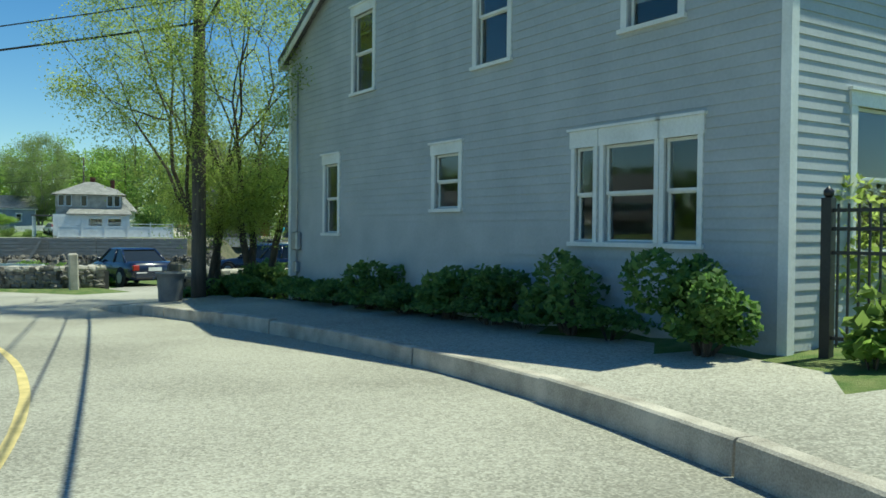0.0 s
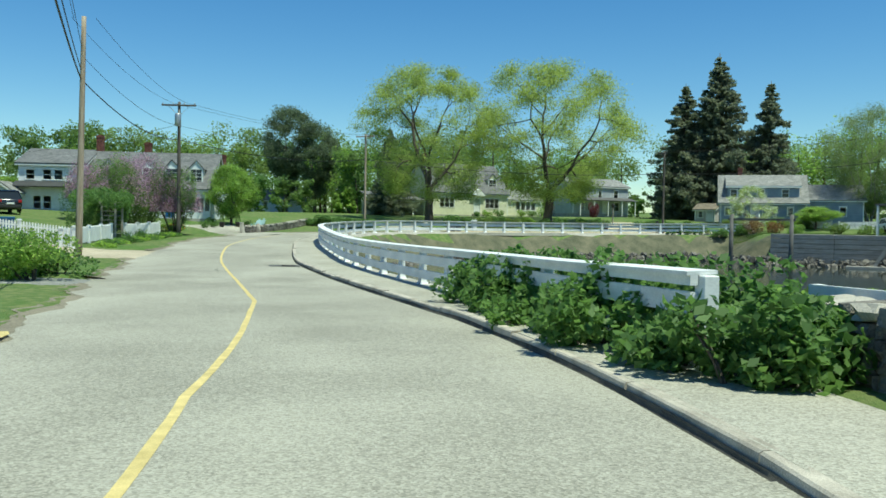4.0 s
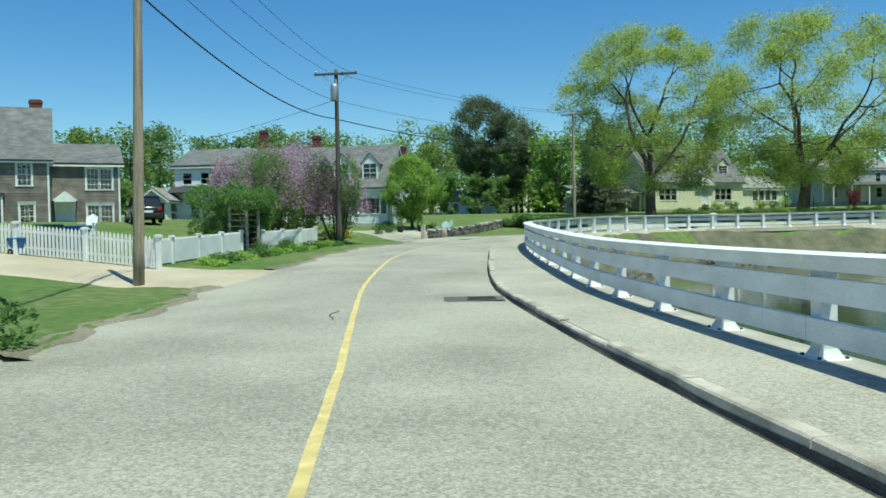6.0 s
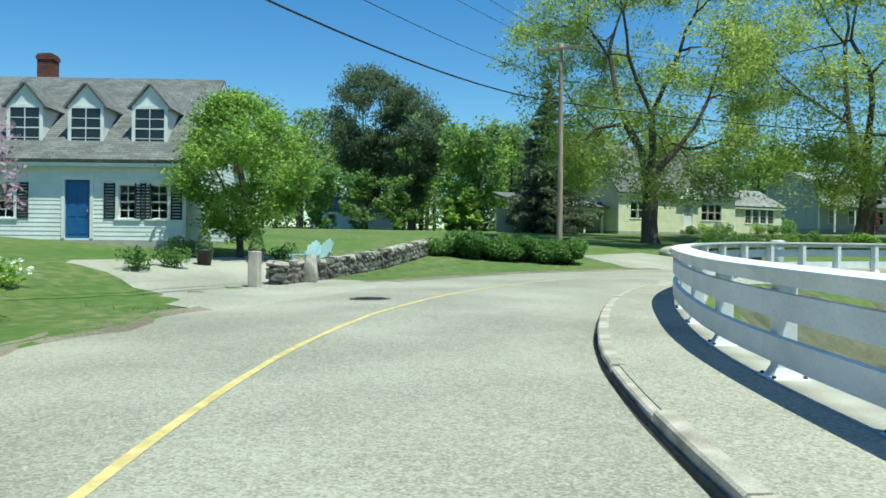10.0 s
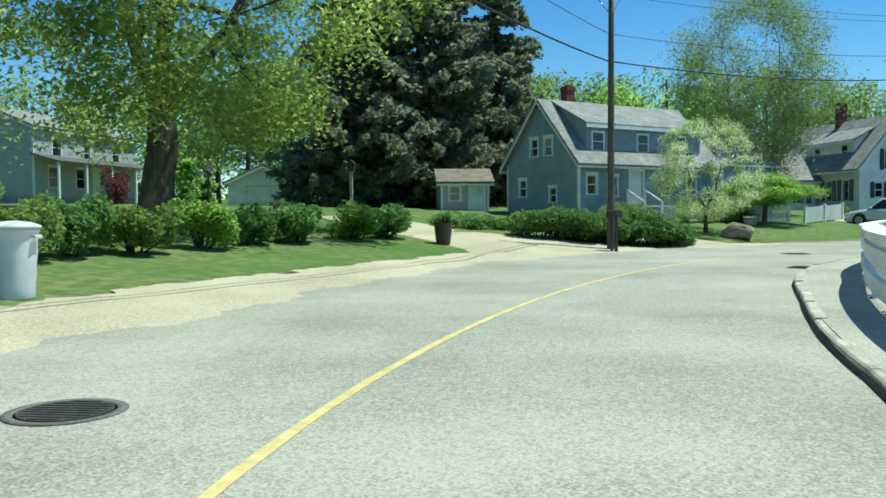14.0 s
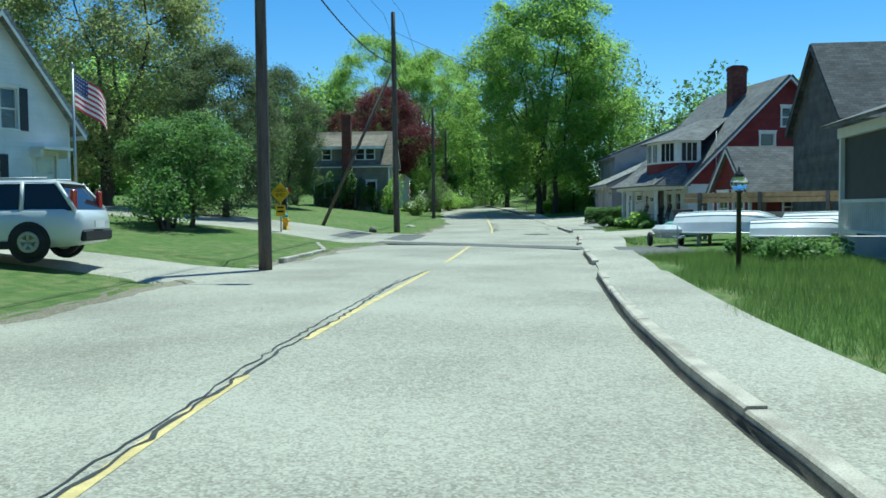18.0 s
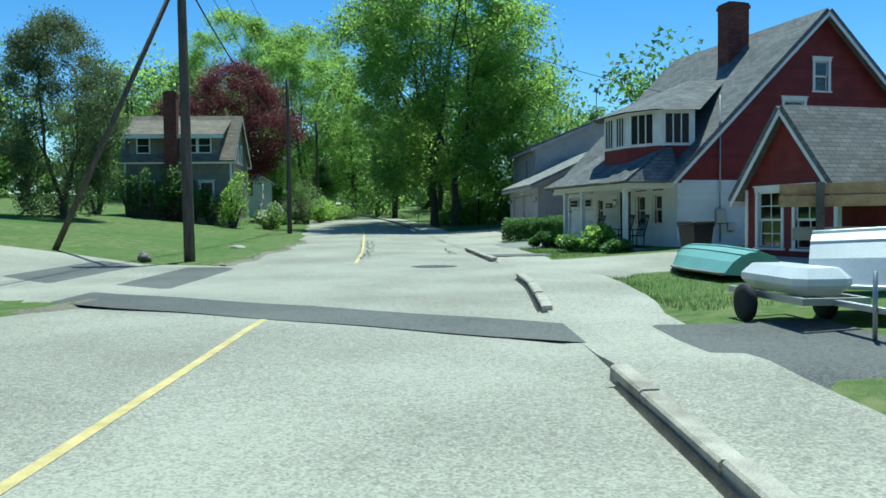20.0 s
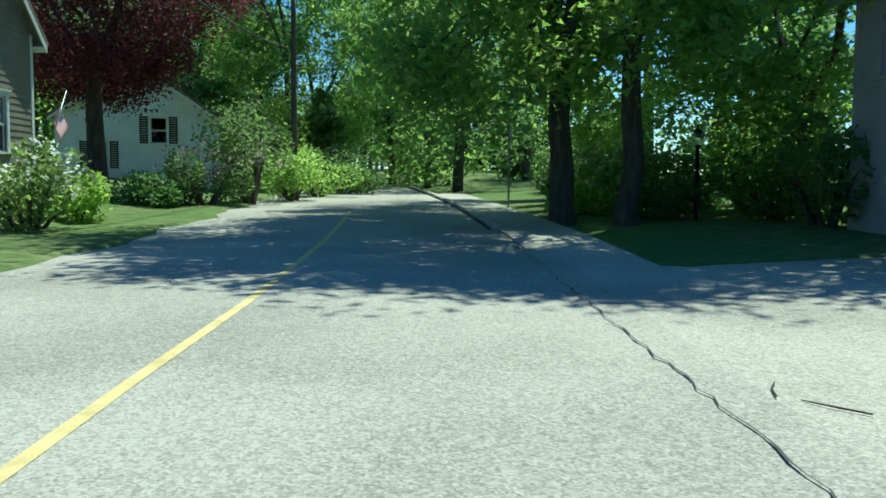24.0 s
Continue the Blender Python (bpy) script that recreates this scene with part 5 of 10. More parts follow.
chimney(cape, 0.3, 4.6, 5.3, 7.9)
ell = block("house_wing", "white two-storey wing with a long shed dormer", (cp[0] - 6.0 * cd[0] - 0.9, cp[1] - 6.0 * cd[1] + 0.6), cd, 5.8, 7.5, 0.8, 5.0, "x", 1.5, "white_clap", "white", "roof_grey",
            [win("f", 1.0, 3.5, 0.75, 0.9), win("f", 2.5, 3.5, 0.75, 0.9), win("f", 3.5, 3.5, 0.75, 0.9), win("f", 1.6, 0.8, 0.7, 1.2), win("f", 2.5, 0.8, 0.7, 1.2)], 0.16)
slope = Build()
slab(slope, (-0.3, -0.9, 2.75), (5.9, -0.9, 2.75), (5.9, 0.02, 3.25), (-0.3, 0.02, 3.25), 0.1)
part("pent_roof", slope, M["roof_grey"], ell, "shallow grey pent roof between storeys")
sun_room = block("sun_room", "white glazed sun room", (cp[0] - 7.9 * cd[0] + 1.0, cp[1] - 7.9 * cd[1] - 0.5), cd, 2.2, 4.0, 0.8, 2.3, "y", 0.8, "white", "white", "roof_light",
                 [win("f", 0.6, 0.5, 0.8, 1.5), win("f", 1.6, 0.5, 0.8, 1.5), win("r", 1.2, 0.5, 1.2, 1.5)], 0.3)

# cream house behind the maples
yd = (0.05, 0.999)
yo = (-111.5 - 7.5 * yd[0], 106 - 7.5 * yd[1])
yel = block("cream_house", "cream clapboard house with grey roof and white door surround", yo, yd, 13.5, 8.0, 2.2, 3.45, "x", 4.2, "cream_clap", "white", "roof_grey",
            [win("f", 1.65, 1.1, 0.75, 1.4), win("f", 2.5, 1.1, 0.75, 1.4), win("f", 3.35, 1.1, 0.75, 1.4), win("f", 9.75, 1.1, 0.75, 1.4), win("f", 10.6, 1.1, 0.75, 1.4), win("f", 11.45, 1.1, 0.75, 1.4),
             ("f", "door", 7.8, 0.4, 1.0, 2.1, {"lights": True}), win("l", 2.0, 1.1, 0.8, 1.4), win("l", 5.5, 1.1, 0.8, 1.4)], 0.2)
part("porch_gable", Build().prism([(6.5, 2.9), (9.1, 2.9), (7.8, 3.9)], -0.5, 0), M["white"], yel)
for i in range(4):
    part("step", Build().box(6.9, -0.3 * (4 - i), -0.6, 8.7, -0.3 * (3 - i), -0.25 + 0.16 * i), M["concrete"], yel)
for u in (4.4, 11.2):
    dormer(yel, u, 0.8, 4.0, 1.5, 1.5, 0.8, 2.6, M["cream_clap"], M["white"], M["roof_grey"])
chimney(yel, 1.0, 4.0, 6.5, 9.0)
yw = block("garage_wing", "low cream clapboard wing with a triple window", (yo[0] + 13.6 * yd[0] - 0.8, yo[1] + 13.6 * yd[1]), yd, 7.1, 6.0, 2.3, 2.5, "x", 1.6, "cream_clap", "white", "roof_light",
           [win("f", 2.6, 0.9, 0.8, 1.3, grid=(2, 2)), win("f", 3.6, 0.9, 0.8, 1.3, grid=(2, 2)), win("f", 4.6, 0.9, 0.8, 1.3, grid=(2, 2)), win("f", 5.6, 0.9, 0.8, 1.3, grid=(2, 2))], 0.2)
yp = thing("side_porch", "white open side porch under a low grey roof", "porch", pose(yo[0] - 8.5 * yd[0] - 1.5, yo[1] - 8.5 * yd[1], 1.6, 0, 0, deg(*yd)))
part("deck", Build().box(0, 0, -1.0, 8.4, 4.0, 0.3), M["white"], yp)
for u in (0.1, 2.1, 4.2, 6.3, 8.2):
    part("post", Build().box(u - 0.08, 0.1, 0.3, u + 0.08, 0.26, 2.3), M["white"], yp)
part("back_wall", Build().box(0, 3.9, 0.3, 8.4, 4.0, 2.4), M["cream_clap"], yp)
part("beam", Build().box(0, 0.08, 2.3, 8.4, 0.28, 2.5), M["white"], yp)
r = Build()
slab(r, (-0.3, -0.3, 2.5), (8.6, -0.3, 2.5), (8.6, 4.2, 3.7), (-0.3, 4.2, 3.7), 0.12)
ypr = new("roof", uv_by_slope(r.mesh("roof", M["roof_grey"])))
ypr.parent = yp
ct = block("cottage", "low white cottage half hidden beneath dark pines", (-143.5, 84.5), (0.35, 0.94), 8.5, 6.0, 2.2, 2.3, "x", 1.6, "white_clap", "white", "roof_grey", [win("f", 2.0, 0.8, 0.8, 1.1), win("f", 5.5, 0.8, 0.8, 1.1)], 0.2)

# grey house and its garage, further back
gd = (0.1, 0.995)
go = (-113.4 - 12.0 * gd[0], 141.2 - 12.0 * gd[1])
gh = block("grey_house", "grey two-storey house with white porch and pale roof", go, gd, 12.2, 7.0, 3.0, 4.7, "x", 1.4, "grey_clap", "white", "roof_light",
           [win("f", 2.4, 2.75, 0.9, 1.3), win("f", 5.8, 2.75, 0.7, 1.0), win("f", 9.4, 2.75, 0.9, 1.3), win("f", 2.0, 0.6, 1.0, 1.4), win("f", 5.0, 0.6, 1.0, 1.4), ("f", "door", 7.0, 0.0, 1.0, 2.1), win("f", 9.6, 0.6, 1.0, 1.4)], 0.2)
b = Build()
slab(b, (-0.3, -2.1, 2.2), (12.5, -2.1, 2.2), (12.5, 0, 2.75), (-0.3, 0, 2.75), 0.1)
part("porch_roof", b, M["roof_light"], gh)
for x in (0, 3.0, 6.0, 9.1, 12.1):
    part("porch_post", Build().box(x - 0.07, -2.0, -0.4, x + 0.07, -1.86, 2.25), M["white"], gh)
gar = block("garage", "small white gabled garage with an arched door", (-103.9, 137.1), (0.93, 0.36), 5.0, 6.0, 2.0, 2.1, "y", 1.2, "white_clap", "white", "roof_light",
            [("f", "garage", 2.5, 0.05, 2.5, 1.75)], 0.2, category="garage")

# blue-grey house with the long shed dormer
bo = (-78.5, 119.5)
bd = (0.795, 0.607)
W8 = {"grid": (1, 1)}
bh = block("shingle_house", "blue-grey shingled house with white trim and a long shed dormer", bo, bd, 10.0, 6.3, 1.55, 2.75, "x", 3.3, "blue_clap", "white", "roof_light",
           [win("f", 0.87, 0.95, 0.62, 0.95), win("f", 2.3, 0.85, 0.62, 1.0), ("f", "door", 4.0, 0.3, 0.9, 1.85), win("f", 6.2, 0.95, 0.62, 0.95), win("f", 8.2, 0.95, 0.62, 0.95),
            win("l", 2.55, 3.1, 0.62, 0.9), win("l", 3.8, 3.1, 0.62, 0.9), win("l", 4.2, 0.55, 0.55, 0.75), win("l", 1.5, 0.9, 0.6, 0.9), win("r", 3.1, 3.2, 0.62, 0.9)], 0.14, 0.35)
shed_dormer(bh, 0.8, 9.2, 0.3, 2.5, 4.65, 3.15, 6.05, "blue_clap", "white", "roof_light", [(1.55, 3.25, 0.72, 0.9, 1), (4.75, 3.25, 0.72, 0.9, 1), (7.6, 3.25, 0.72, 0.9, 1)])
chimney(bh, 2.4, 3.8, 5.5, 7.1, 0.55, 0.55)
be = block("house_wing", "blue-grey shingled rear wing", (bo[0] + 10.1 * bd[0] - 0.7, bo[1] + 10.1 * bd[1] + 0.9), bd, 6.5, 5.0, 1.7, 2.9, "x", 1.8, "blue_clap", "white", "roof_light",
           [win("f", 1.5, 0.8, 0.7, 1.1), win("f", 4.2, 0.8, 0.7, 1.1)], 0.16)
po = block("garden_shed", "small grey shed half hidden under spruces", (-86.2, 124.5), (0.96, 0.2), 2.8, 3.0, 1.4, 2.0, "x", 0.7, "grey_board", "white", "roof_brown",
           [("f", "door", 2.1, 0.05, 0.8, 1.8, {"lights": True}), win("f", 0.8, 0.9, 0.6, 0.8)], 0.2, category="shed")

# white house with black shutters, its gable turned to the street
wd = (0.956, 0.292)
wo = (-59.35, 134.45)
wh = block("white_house", "white clapboard house with black shutters and steep gable", wo, wd, 5.6, 9.5, 1.45, 3.3, "y", 3.25, "white_clap", "white", "roof_light",
           [win("f", 2.15, 2.9, 0.62, 1.3), win("f", 3.25, 2.9, 0.62, 1.3), win("f", 1.45, 1.05, 0.6, 0.95), win("f", 2.45, 1.05, 0.6, 0.95), ("f", "door", 4.6, 0.15, 0.85, 1.95, {"lights": True}), win("f", 2.8, 5.35, 0.24, 0.45),
            win("l", 8.1, 0.85, 0.66, 1.35, shutters=True), win("l", 6.3, 0.85, 0.66, 1.35, shutters=True), win("l", 4.0, 0.85, 0.66, 1.35, shutters=True)], 0.13, 0.42)
for u, z, hh in ((1.62, 2.85, 1.4), (2.7, 2.85, 1.4), (3.78, 2.85, 1.4), (0.93, 1.0, 1.05), (1.95, 1.0, 1.05), (2.97, 1.0, 1.05)):
    part("shutter", Build().box(u - 0.15, -0.07, z, u + 0.15, -0.04, z + hh), M["shutter_black"], wh, "black shutter")
part("door_hood", Build().box(4.0, -0.7, 2.25, 5.2, 0, 2.35).prism([(4.0, 2.0), (4.1, 2.0), (4.1, 2.25), (4.0, 2.25)], -0.5, 0).prism([(5.1, 2.0), (5.2, 2.0), (5.2, 2.25), (5.1, 2.25)], -0.5, 0), M["white"], wh)
chimney(wh, 2.6, 5.6, 5.5, 8.0, 0.6, 0.5)
wdm = shed_dormer(wh, 3.0, 8.2, 0.55, 3.3, 5.0, 2.1, 5.8, "white_clap", "white", "roof_light", [(4.2, 3.85, 0.6, 0.8, 1), (7.2, 3.85, 0.6, 0.8, 1)])
wdm.matrix_local = frame_of("l", 5.6, 9.5)
ww = block("house_wing", "white clapboard wing with a low roof beside the birch", (-65.1, 137.1), wd, 4.4, 5.0, 1.4, 2.5, "x", 1.9, "white_clap", "white", "roof_light",
           [win("f", 1.3, 0.8, 0.6, 1.2, shutters=True), win("f", 3.2, 0.8, 0.6, 1.2, shutters=True)], 0.13)

# dark house on the far lawn, chimney on its front
lh = block("lawn_house", "tan clapboard house with brown roof and a front chimney, in shade", (-18.7, 164.7), (0.6, -0.8), 6.8, 5.8, 1.9, 3.9, "x", 2.95, "tan_clap", "white", "roof_brown",
           [win("f", 1.4, 0.9, 0.8, 1.4), win("f", 5.2, 0.9, 0.8, 1.4), win("r", 1.6, 0.9, 0.7, 1.3), win("r", 4.2, 0.9, 0.7, 1.3), win("r", 2.2, 3.7, 0.5, 1.1), win("r", 3.6, 3.7, 0.5, 1.1)], 0.16, 0.28)
shed_dormer(lh, 0.3, 6.0, 0.08, 3.75, 5.45, 2.5, 6.5, "tan_clap", "white", "roof_brown", [(4.2, 4.25, 0.72, 0.9, 1), (5.1, 4.25, 0.72, 0.9, 1), (1.2, 4.25, 0.72, 0.9, 1)], 0.4)
chimney(lh, 3.1, -0.3, -0.5, 8.1, 0.8, 0.6)
fh = block("pale_house", "pale blue-white house with black shutters beyond the shrubs", (-0.8, 179.8), (0.75, -0.66), 7.2, 8.0, 2.0, 3.4, "y", 2.4, "white_clap", "white", "roof_brown",
           [win("f", 4.6, 2.1, 0.75, 1.2, shutters=True), win("f", 1.9, 0.9, 0.75, 1.2, shutters=True)], 0.16)

# barn-red house with white lower storey, porch and bay
ro = (-25.0, 126.5)
rd = (0.766, -0.643)
rh = block("red_house", "barn-red shingled house over a white lower storey", ro, rd, 11.4, 8.8, 0.35, 2.75, "y", 5.5, "red_shingle", "white", "roof_grey",
           [win("f", 4.57, 3.85, 0.8, 1.35), win("f", 5.7, 5.6, 0.55, 1.0), win("f", 3.1, 0.95, 0.55, 1.1), win("f", 8.4, 0.9, 0.9, 1.3),
            win("l", 7.65, 1.05, 0.5, 0.95), win("l", 6.5, 1.0, 0.55, 1.0), ("l", "door", 5.35, 0.2, 0.85, 2.0, {"leaf": M["wood_dark"], "lights": False}),
            win("l", 3.35, 1.15, 0.4, 0.8), ("l", "garage", 1.6, 0.1, 2.3, 2.0, {"leaf": M["white"]})], 0.14, 0.4)


def lower_boards(side, width, holes):
    """White boards over the lower storey, with the openings left free."""
    b, m = Build(), frame_of(side, 11.4, 8.8)
    for i in range(19):
        z = i * 0.13
        cuts = sorted((u0, u1) for u0, u1, z0, z1 in holes if z0 - 0.12 < z < z1 + 0.1)
        x = -0.03
        for u0, u1 in cuts + [(width + 0.03, 0)]:
            if u0 > x:
                b.add([m @ Vector(p) for p in ((x, -0.055, z), (u0, -0.055, z), (u0, -0.035, z + 0.13), (x, -0.035, z + 0.13), (x, 0, z), (u0, 0, z))], [(0, 1, 2, 3), (0, 4, 5, 1)])
            x = u1
    return part("lower_cladding", b, M["white_clap"], rh, "white clapboards")


lower_boards("f", 11.4, [(2.7, 3.5, 0.95, 2.05), (7.85, 8.95, 0.9, 2.2)])
lower_boards("l", 8.8, [(7.3, 8.0, 1.05, 2.0), (6.12, 6.88, 1.0, 2.0), (4.8, 5.9, 0.0, 2.2), (3.05, 3.65, 1.15, 1.95), (0.35, 2.85, 0.0, 2.1)])
for u in (1.0, 2.2):
    lights = Build()
    m = frame_of("l", 11.4, 8.8)
    for k in range(4):
        for j in range(2):
            lights.box(u - 0.3 + k * 0.16, -0.075, 1.72 + j * 0.14, u - 0.17 + k * 0.16, -0.06, 1.83 + j * 0.14, m)
    part("door_lights", lights, M["dark_pane"], rh, "small dark panes")
    part("hinge", Build().box(u - 0.5, -0.08, 1.5, u - 0.2, -0.06, 1.54, m).box(u - 0.5, -0.08, 0.5, u - 0.2, -0.06, 0.54, m), M["black"], rh)
pl = part("number_plaque", Build().bevel_box(3.92, -0.1, 1.62, 4.36, -0.06, 1.8, 0.015, frame_of("l", 11.4, 8.8)), M["black"], rh)
part("bars", Build().box(4.0, -0.106, 1.68, 4.28, -0.101, 1.74, frame_of("l", 11.4, 8.8)), M["curtain"], pl)
pb = Build()
mf = frame_of("f", 11.4, 8.8)
pb.tube([mf @ Vector((1.55, -0.12, 0.4)), mf @ Vector((1.55, -0.12, 5.3))], [0.03, 0.03], 8)
part("service_mast", pb, M["steel"], rh, "grey metal service mast")
part("meter", Build().bevel_box(1.4, -0.2, 1.0, 1.75, -0.04, 1.5, 0.03, mf).bevel_box(1.85, -0.18, 0.75, 2.1, -0.04, 1.05, 0.02, mf), M["steel"], rh, "grey electric meter boxes")
chimney(rh, 4.7, 3.6, 5.5, 9.4, 0.9, 0.7)
# porch
part("porch_floor", Build().box(-1.75, 0.1, -0.5, 0, 6.0, 0.2), M["grey_board"], rh)
for y in (0.6, 3.8, 5.3):
    part("porch_post", Build().box(-1.66, y - 0.07, 0.2, -1.52, y + 0.07, 2.2).box(-1.69, y - 0.1, 2.1, -1.49, y + 0.1, 2.2).box(-1.69, y - 0.1, 0.2, -1.49, y + 0.1, 0.36), M["white"], rh)
part("porch_beam", Build().box(-1.68, 0.05, 2.2, -1.5, 6.2, 2.38).box(-1.5, 0.05, 2.2, 0, 0.2, 2.38).box(-1.5, 6.05, 2.2, 0, 6.2, 2.38), M["white"], rh)
part("porch_ceiling", Build().box(-1.5, 0.2, 2.3, -0.06, 6.05, 2.34), M["curtain"], rh)
r = Build()
slab(r, (-1.95, 6.5, 2.36), (-1.95, -0.15, 2.36), (-0.1, 0.5, 3.55), (-0.1, 5.2, 3.55), 0.1)
slab(r, (-1.95, -0.15, 2.36), (0.05, -0.15, 2.36), (0.05, 0.5, 3.55), (-0.1, 0.5, 3.55), 0.1)
slab(r, (0.3, 9.1, 2.36), (-1.95, 6.5, 2.36), (-0.1, 5.2, 3.55), (1.2, 6.5, 3.75), 0.1)
pr = new("porch_roof", uv_by_slope(r.mesh("porch_roof", M["roof_grey"])))
pr.parent = rh
pk = new("porch_peak", uv_by_slope(Build().add([(-2.05, 0.1, 2.42), (-2.05, 1.5, 2.42), (-0.6, 1.5, 2.9), (-0.6, 0.1, 2.9), (-1.35, 0.8, 3.05)], [(0, 4, 1), (1, 4, 2), (2, 4, 3), (3, 4, 0)]).mesh("porch_peak", M["roof_grey"])))
pk.parent = rh
# upper bay: five sides with a band of windows
bay = [(0.9, 0.35), (-0.35, 0.55), (-0.95, 1.7), (-0.95, 3.3), (-0.35, 4.3), (0.9, 4.6)]
b, wt = Build(), Build()
for z0, z1, tgt in ((2.9, 3.65, b), (3.65, 4.85, wt)):
    n = len(bay)
    tgt.add([(x, y, z0) for x, y in bay] + [(x, y, z1) for x, y in bay], [(i + 1, i, i + n, i + n + 1) for i in range(n - 1)])
bp = part("bay_base", b, M["red_shingle"], rh, "red shingled bay base")
bw_ = part("bay", wt, M["white"], rh, "white bay with tall windows")
for i in range(len(bay) - 1):
    p, q = Vector((*bay[i], 0)), Vector((*bay[i + 1], 0))
    L = (q - p).length
    mm = Matrix.Translation(p) @ Matrix.Rotation(math.atan2(q.y - p.y, q.x - p.x), 4, "Z")
    nw = 2 if L > 1.5 else 1
    for j in range(nw):
        u0, u1 = L * (j + 0.16) / nw, L * (j + 0.84) / nw
        part("pane", Build().box(u0, 0.004, 3.75, u1, 0.012, 4.72, mm), M["dark_pane"], bw_)
        c = Build()
        for k in (0, 1 / 3, 2 / 3, 1):
            x = u0 + (u1 - u0) * k
            c.box(x - 0.02, 0.012, 3.75, x + 0.02, 0.03, 4.72, mm)
        part("sash", c, M["white"], bw_)
r = Build()
ring = [(x - 0.3 if x < 0.5 else x, y + (0.3 if y > 2.4 else -0.3), 4.83) for x, y in bay]
r.add(ring + [(2.0, 2.5, 6.2), (3.6, 2.5, 6.3)], [(i + 1, i, 6) for i in range(5)] + [(0, 7, 6), (6, 7, 5)])
brf = new("bay_roof", uv_by_slope(r.mesh("bay_roof", M["roof_grey"])))
brf.parent = rh

# garage and the taller building behind it
go2 = (-9.3, 141.5)
gdir = (-0.769, -0.639)
gg = block("garage", "grey painted garage with two panelled doors and pale roof", go2, gdir, 7.35, 8.5, 0.82, 2.55, "x", 1.9, "grey_board", "grey_board", "roof_light",
           [("f", "garage", 2.15, 0.02, 2.45, 1.98), ("f", "garage", 4.98, 0.02, 2.45, 1.98)], 0.4, 0.45, category="garage")
part("brick_base", Build().box(-0.05, -0.05, 0, 0.3, 0.02, 0.35), M["brick"], gg, "brick pier foot")
gb = block("barn_house", "grey two-storey building with low gable roof", (-2.2, 145.2), gdir, 7.0, 9.5, 0.9, 5.0, "x", 1.9, "grey_board", "grey_board", "roof_grey",
           [win("f", 1.2, 3.2, 0.5, 1.1), win("f", 4.4, 3.2, 0.5, 1.1)], 0.25, 0.4)
wv = thing("weather_vane", "black weather vane on the grey ridge", "weather vane", pose(-4.9, 138.0, 0.9 + 7.0) @ Matrix.Scale(1.5, 4))
part("rod", Build().tube([(0, 0, -0.2), (0, 0, 1.0)], 0.015, 6), M["black"], wv)
part("arrow", Build().box(-0.35, -0.012, 0.85, 0.35, 0.012, 0.88).prism([(0.3, 0.78), (0.5, 0.865), (0.3, 0.95)], -0.01, 0.01).prism([(-0.2, 0.88), (0.15, 0.88), (0.2, 1.1), (0.05, 1.02), (-0.15, 1.05)], -0.012, 0.012), M["black"], wv)

# boat house on piles, long store, small shed, screened porch
bt = block("boat_house", "weathered dark shingled boat house on piles over the water", (-29.2, 107.2), (0.81, 0.58), 5.5, 10.6, 0.5, 4.4, "y", 2.9, "wood_dark", "wood_dark", "roof_dark",
           [win("f", 2.75, 4.6, 0.6, 0.9), win("l", 2.0, 1.2, 0.6, 1.0), win("l", 4.5, 1.2, 0.6, 1.0), win("l", 7.0, 1.2, 0.6, 1.0), win("l", 2.0, 3.6, 0.6, 0.9), win("l", 4.5, 3.6, 0.6, 0.9), win("l", 7.0, 3.6, 0.6, 0.9),
            ("f", "garage", 2.75, 0.3, 2.4, 2.4, {"leaf": M["shingle_grey"]})], 0.2)
st = block("long_store", "long low dark store building with grey roof", (-22.6, 113.6), (0.95, -0.1), 15.0, 6.0, 0.5, 2.6, "x", 2.2, "wood_dark", "wood_dark", "roof_brown",
           [win("f", 3.0, 0.9, 0.7, 1.0), win("f", 8.0, 0.9, 0.7, 1.2)], 0.25)
ss = block("small_shed", "small dark red gabled shed with grey roof", (-29.4, 123.2), (-0.643, -0.766), 3.3, 4.0, 0.3, 2.0, "y", 1.9, "red_shingle", "white", "roof_grey",
           [win("f", 0.95, 0.5, 0.9, 1.4, grid=(2, 2)), win("f", 2.35, 0.5, 0.9, 1.4, grid=(2, 2)), win("r", 2.0, 0.8, 0.8, 0.9, grid=(2, 2))], 0.16)
sp = thing("screened_porch", "white screened porch with balustrade and grey roof", "porch", pose(-47.9, 111.1, land(-47.9, 111.1), 0, 0, deg(0.55, -0.835)))
part("deck", Build().box(0, 0, 0.0, 5, 4, 0.45), M["grey_board"], sp)
for x in (0, 1.6, 3.3, 5):
    for y in (0, 4):
        part("post", Build().box(x - 0.06, y - 0.06, 0.45, x + 0.06, y + 0.06, 3.0), M["white"], sp)
part("beam", Build().box(-0.1, -0.1, 2.95, 5.1, 0.1, 3.2).box(-0.1, 3.9, 2.95, 5.1, 4.1, 3.2).box(-0.1, 0.1, 2.95, 0.1, 3.9, 3.2), M["white"], sp)
part("rail", Build().box(0, -0.04, 1.3, 5, 0.04, 1.38).box(0, -0.04, 0.55, 5, 0.04, 0.62).box(-0.04, 0, 1.3, 0.04, 4, 1.38).box(-0.04, 0, 0.55, 0.04, 4, 0.62), M["white"], sp)
for i in range(36):
    part("baluster", Build().box(0.1 + i * 0.135, -0.018, 0.62, 0.136 + i * 0.135, 0.018, 1.3), M["white"], sp)
for i in range(28):
    part("baluster", Build().box(-0.018, 0.1 + i * 0.135, 0.62, 0.018, 0.136 + i * 0.135, 1.3), M["white"], sp)
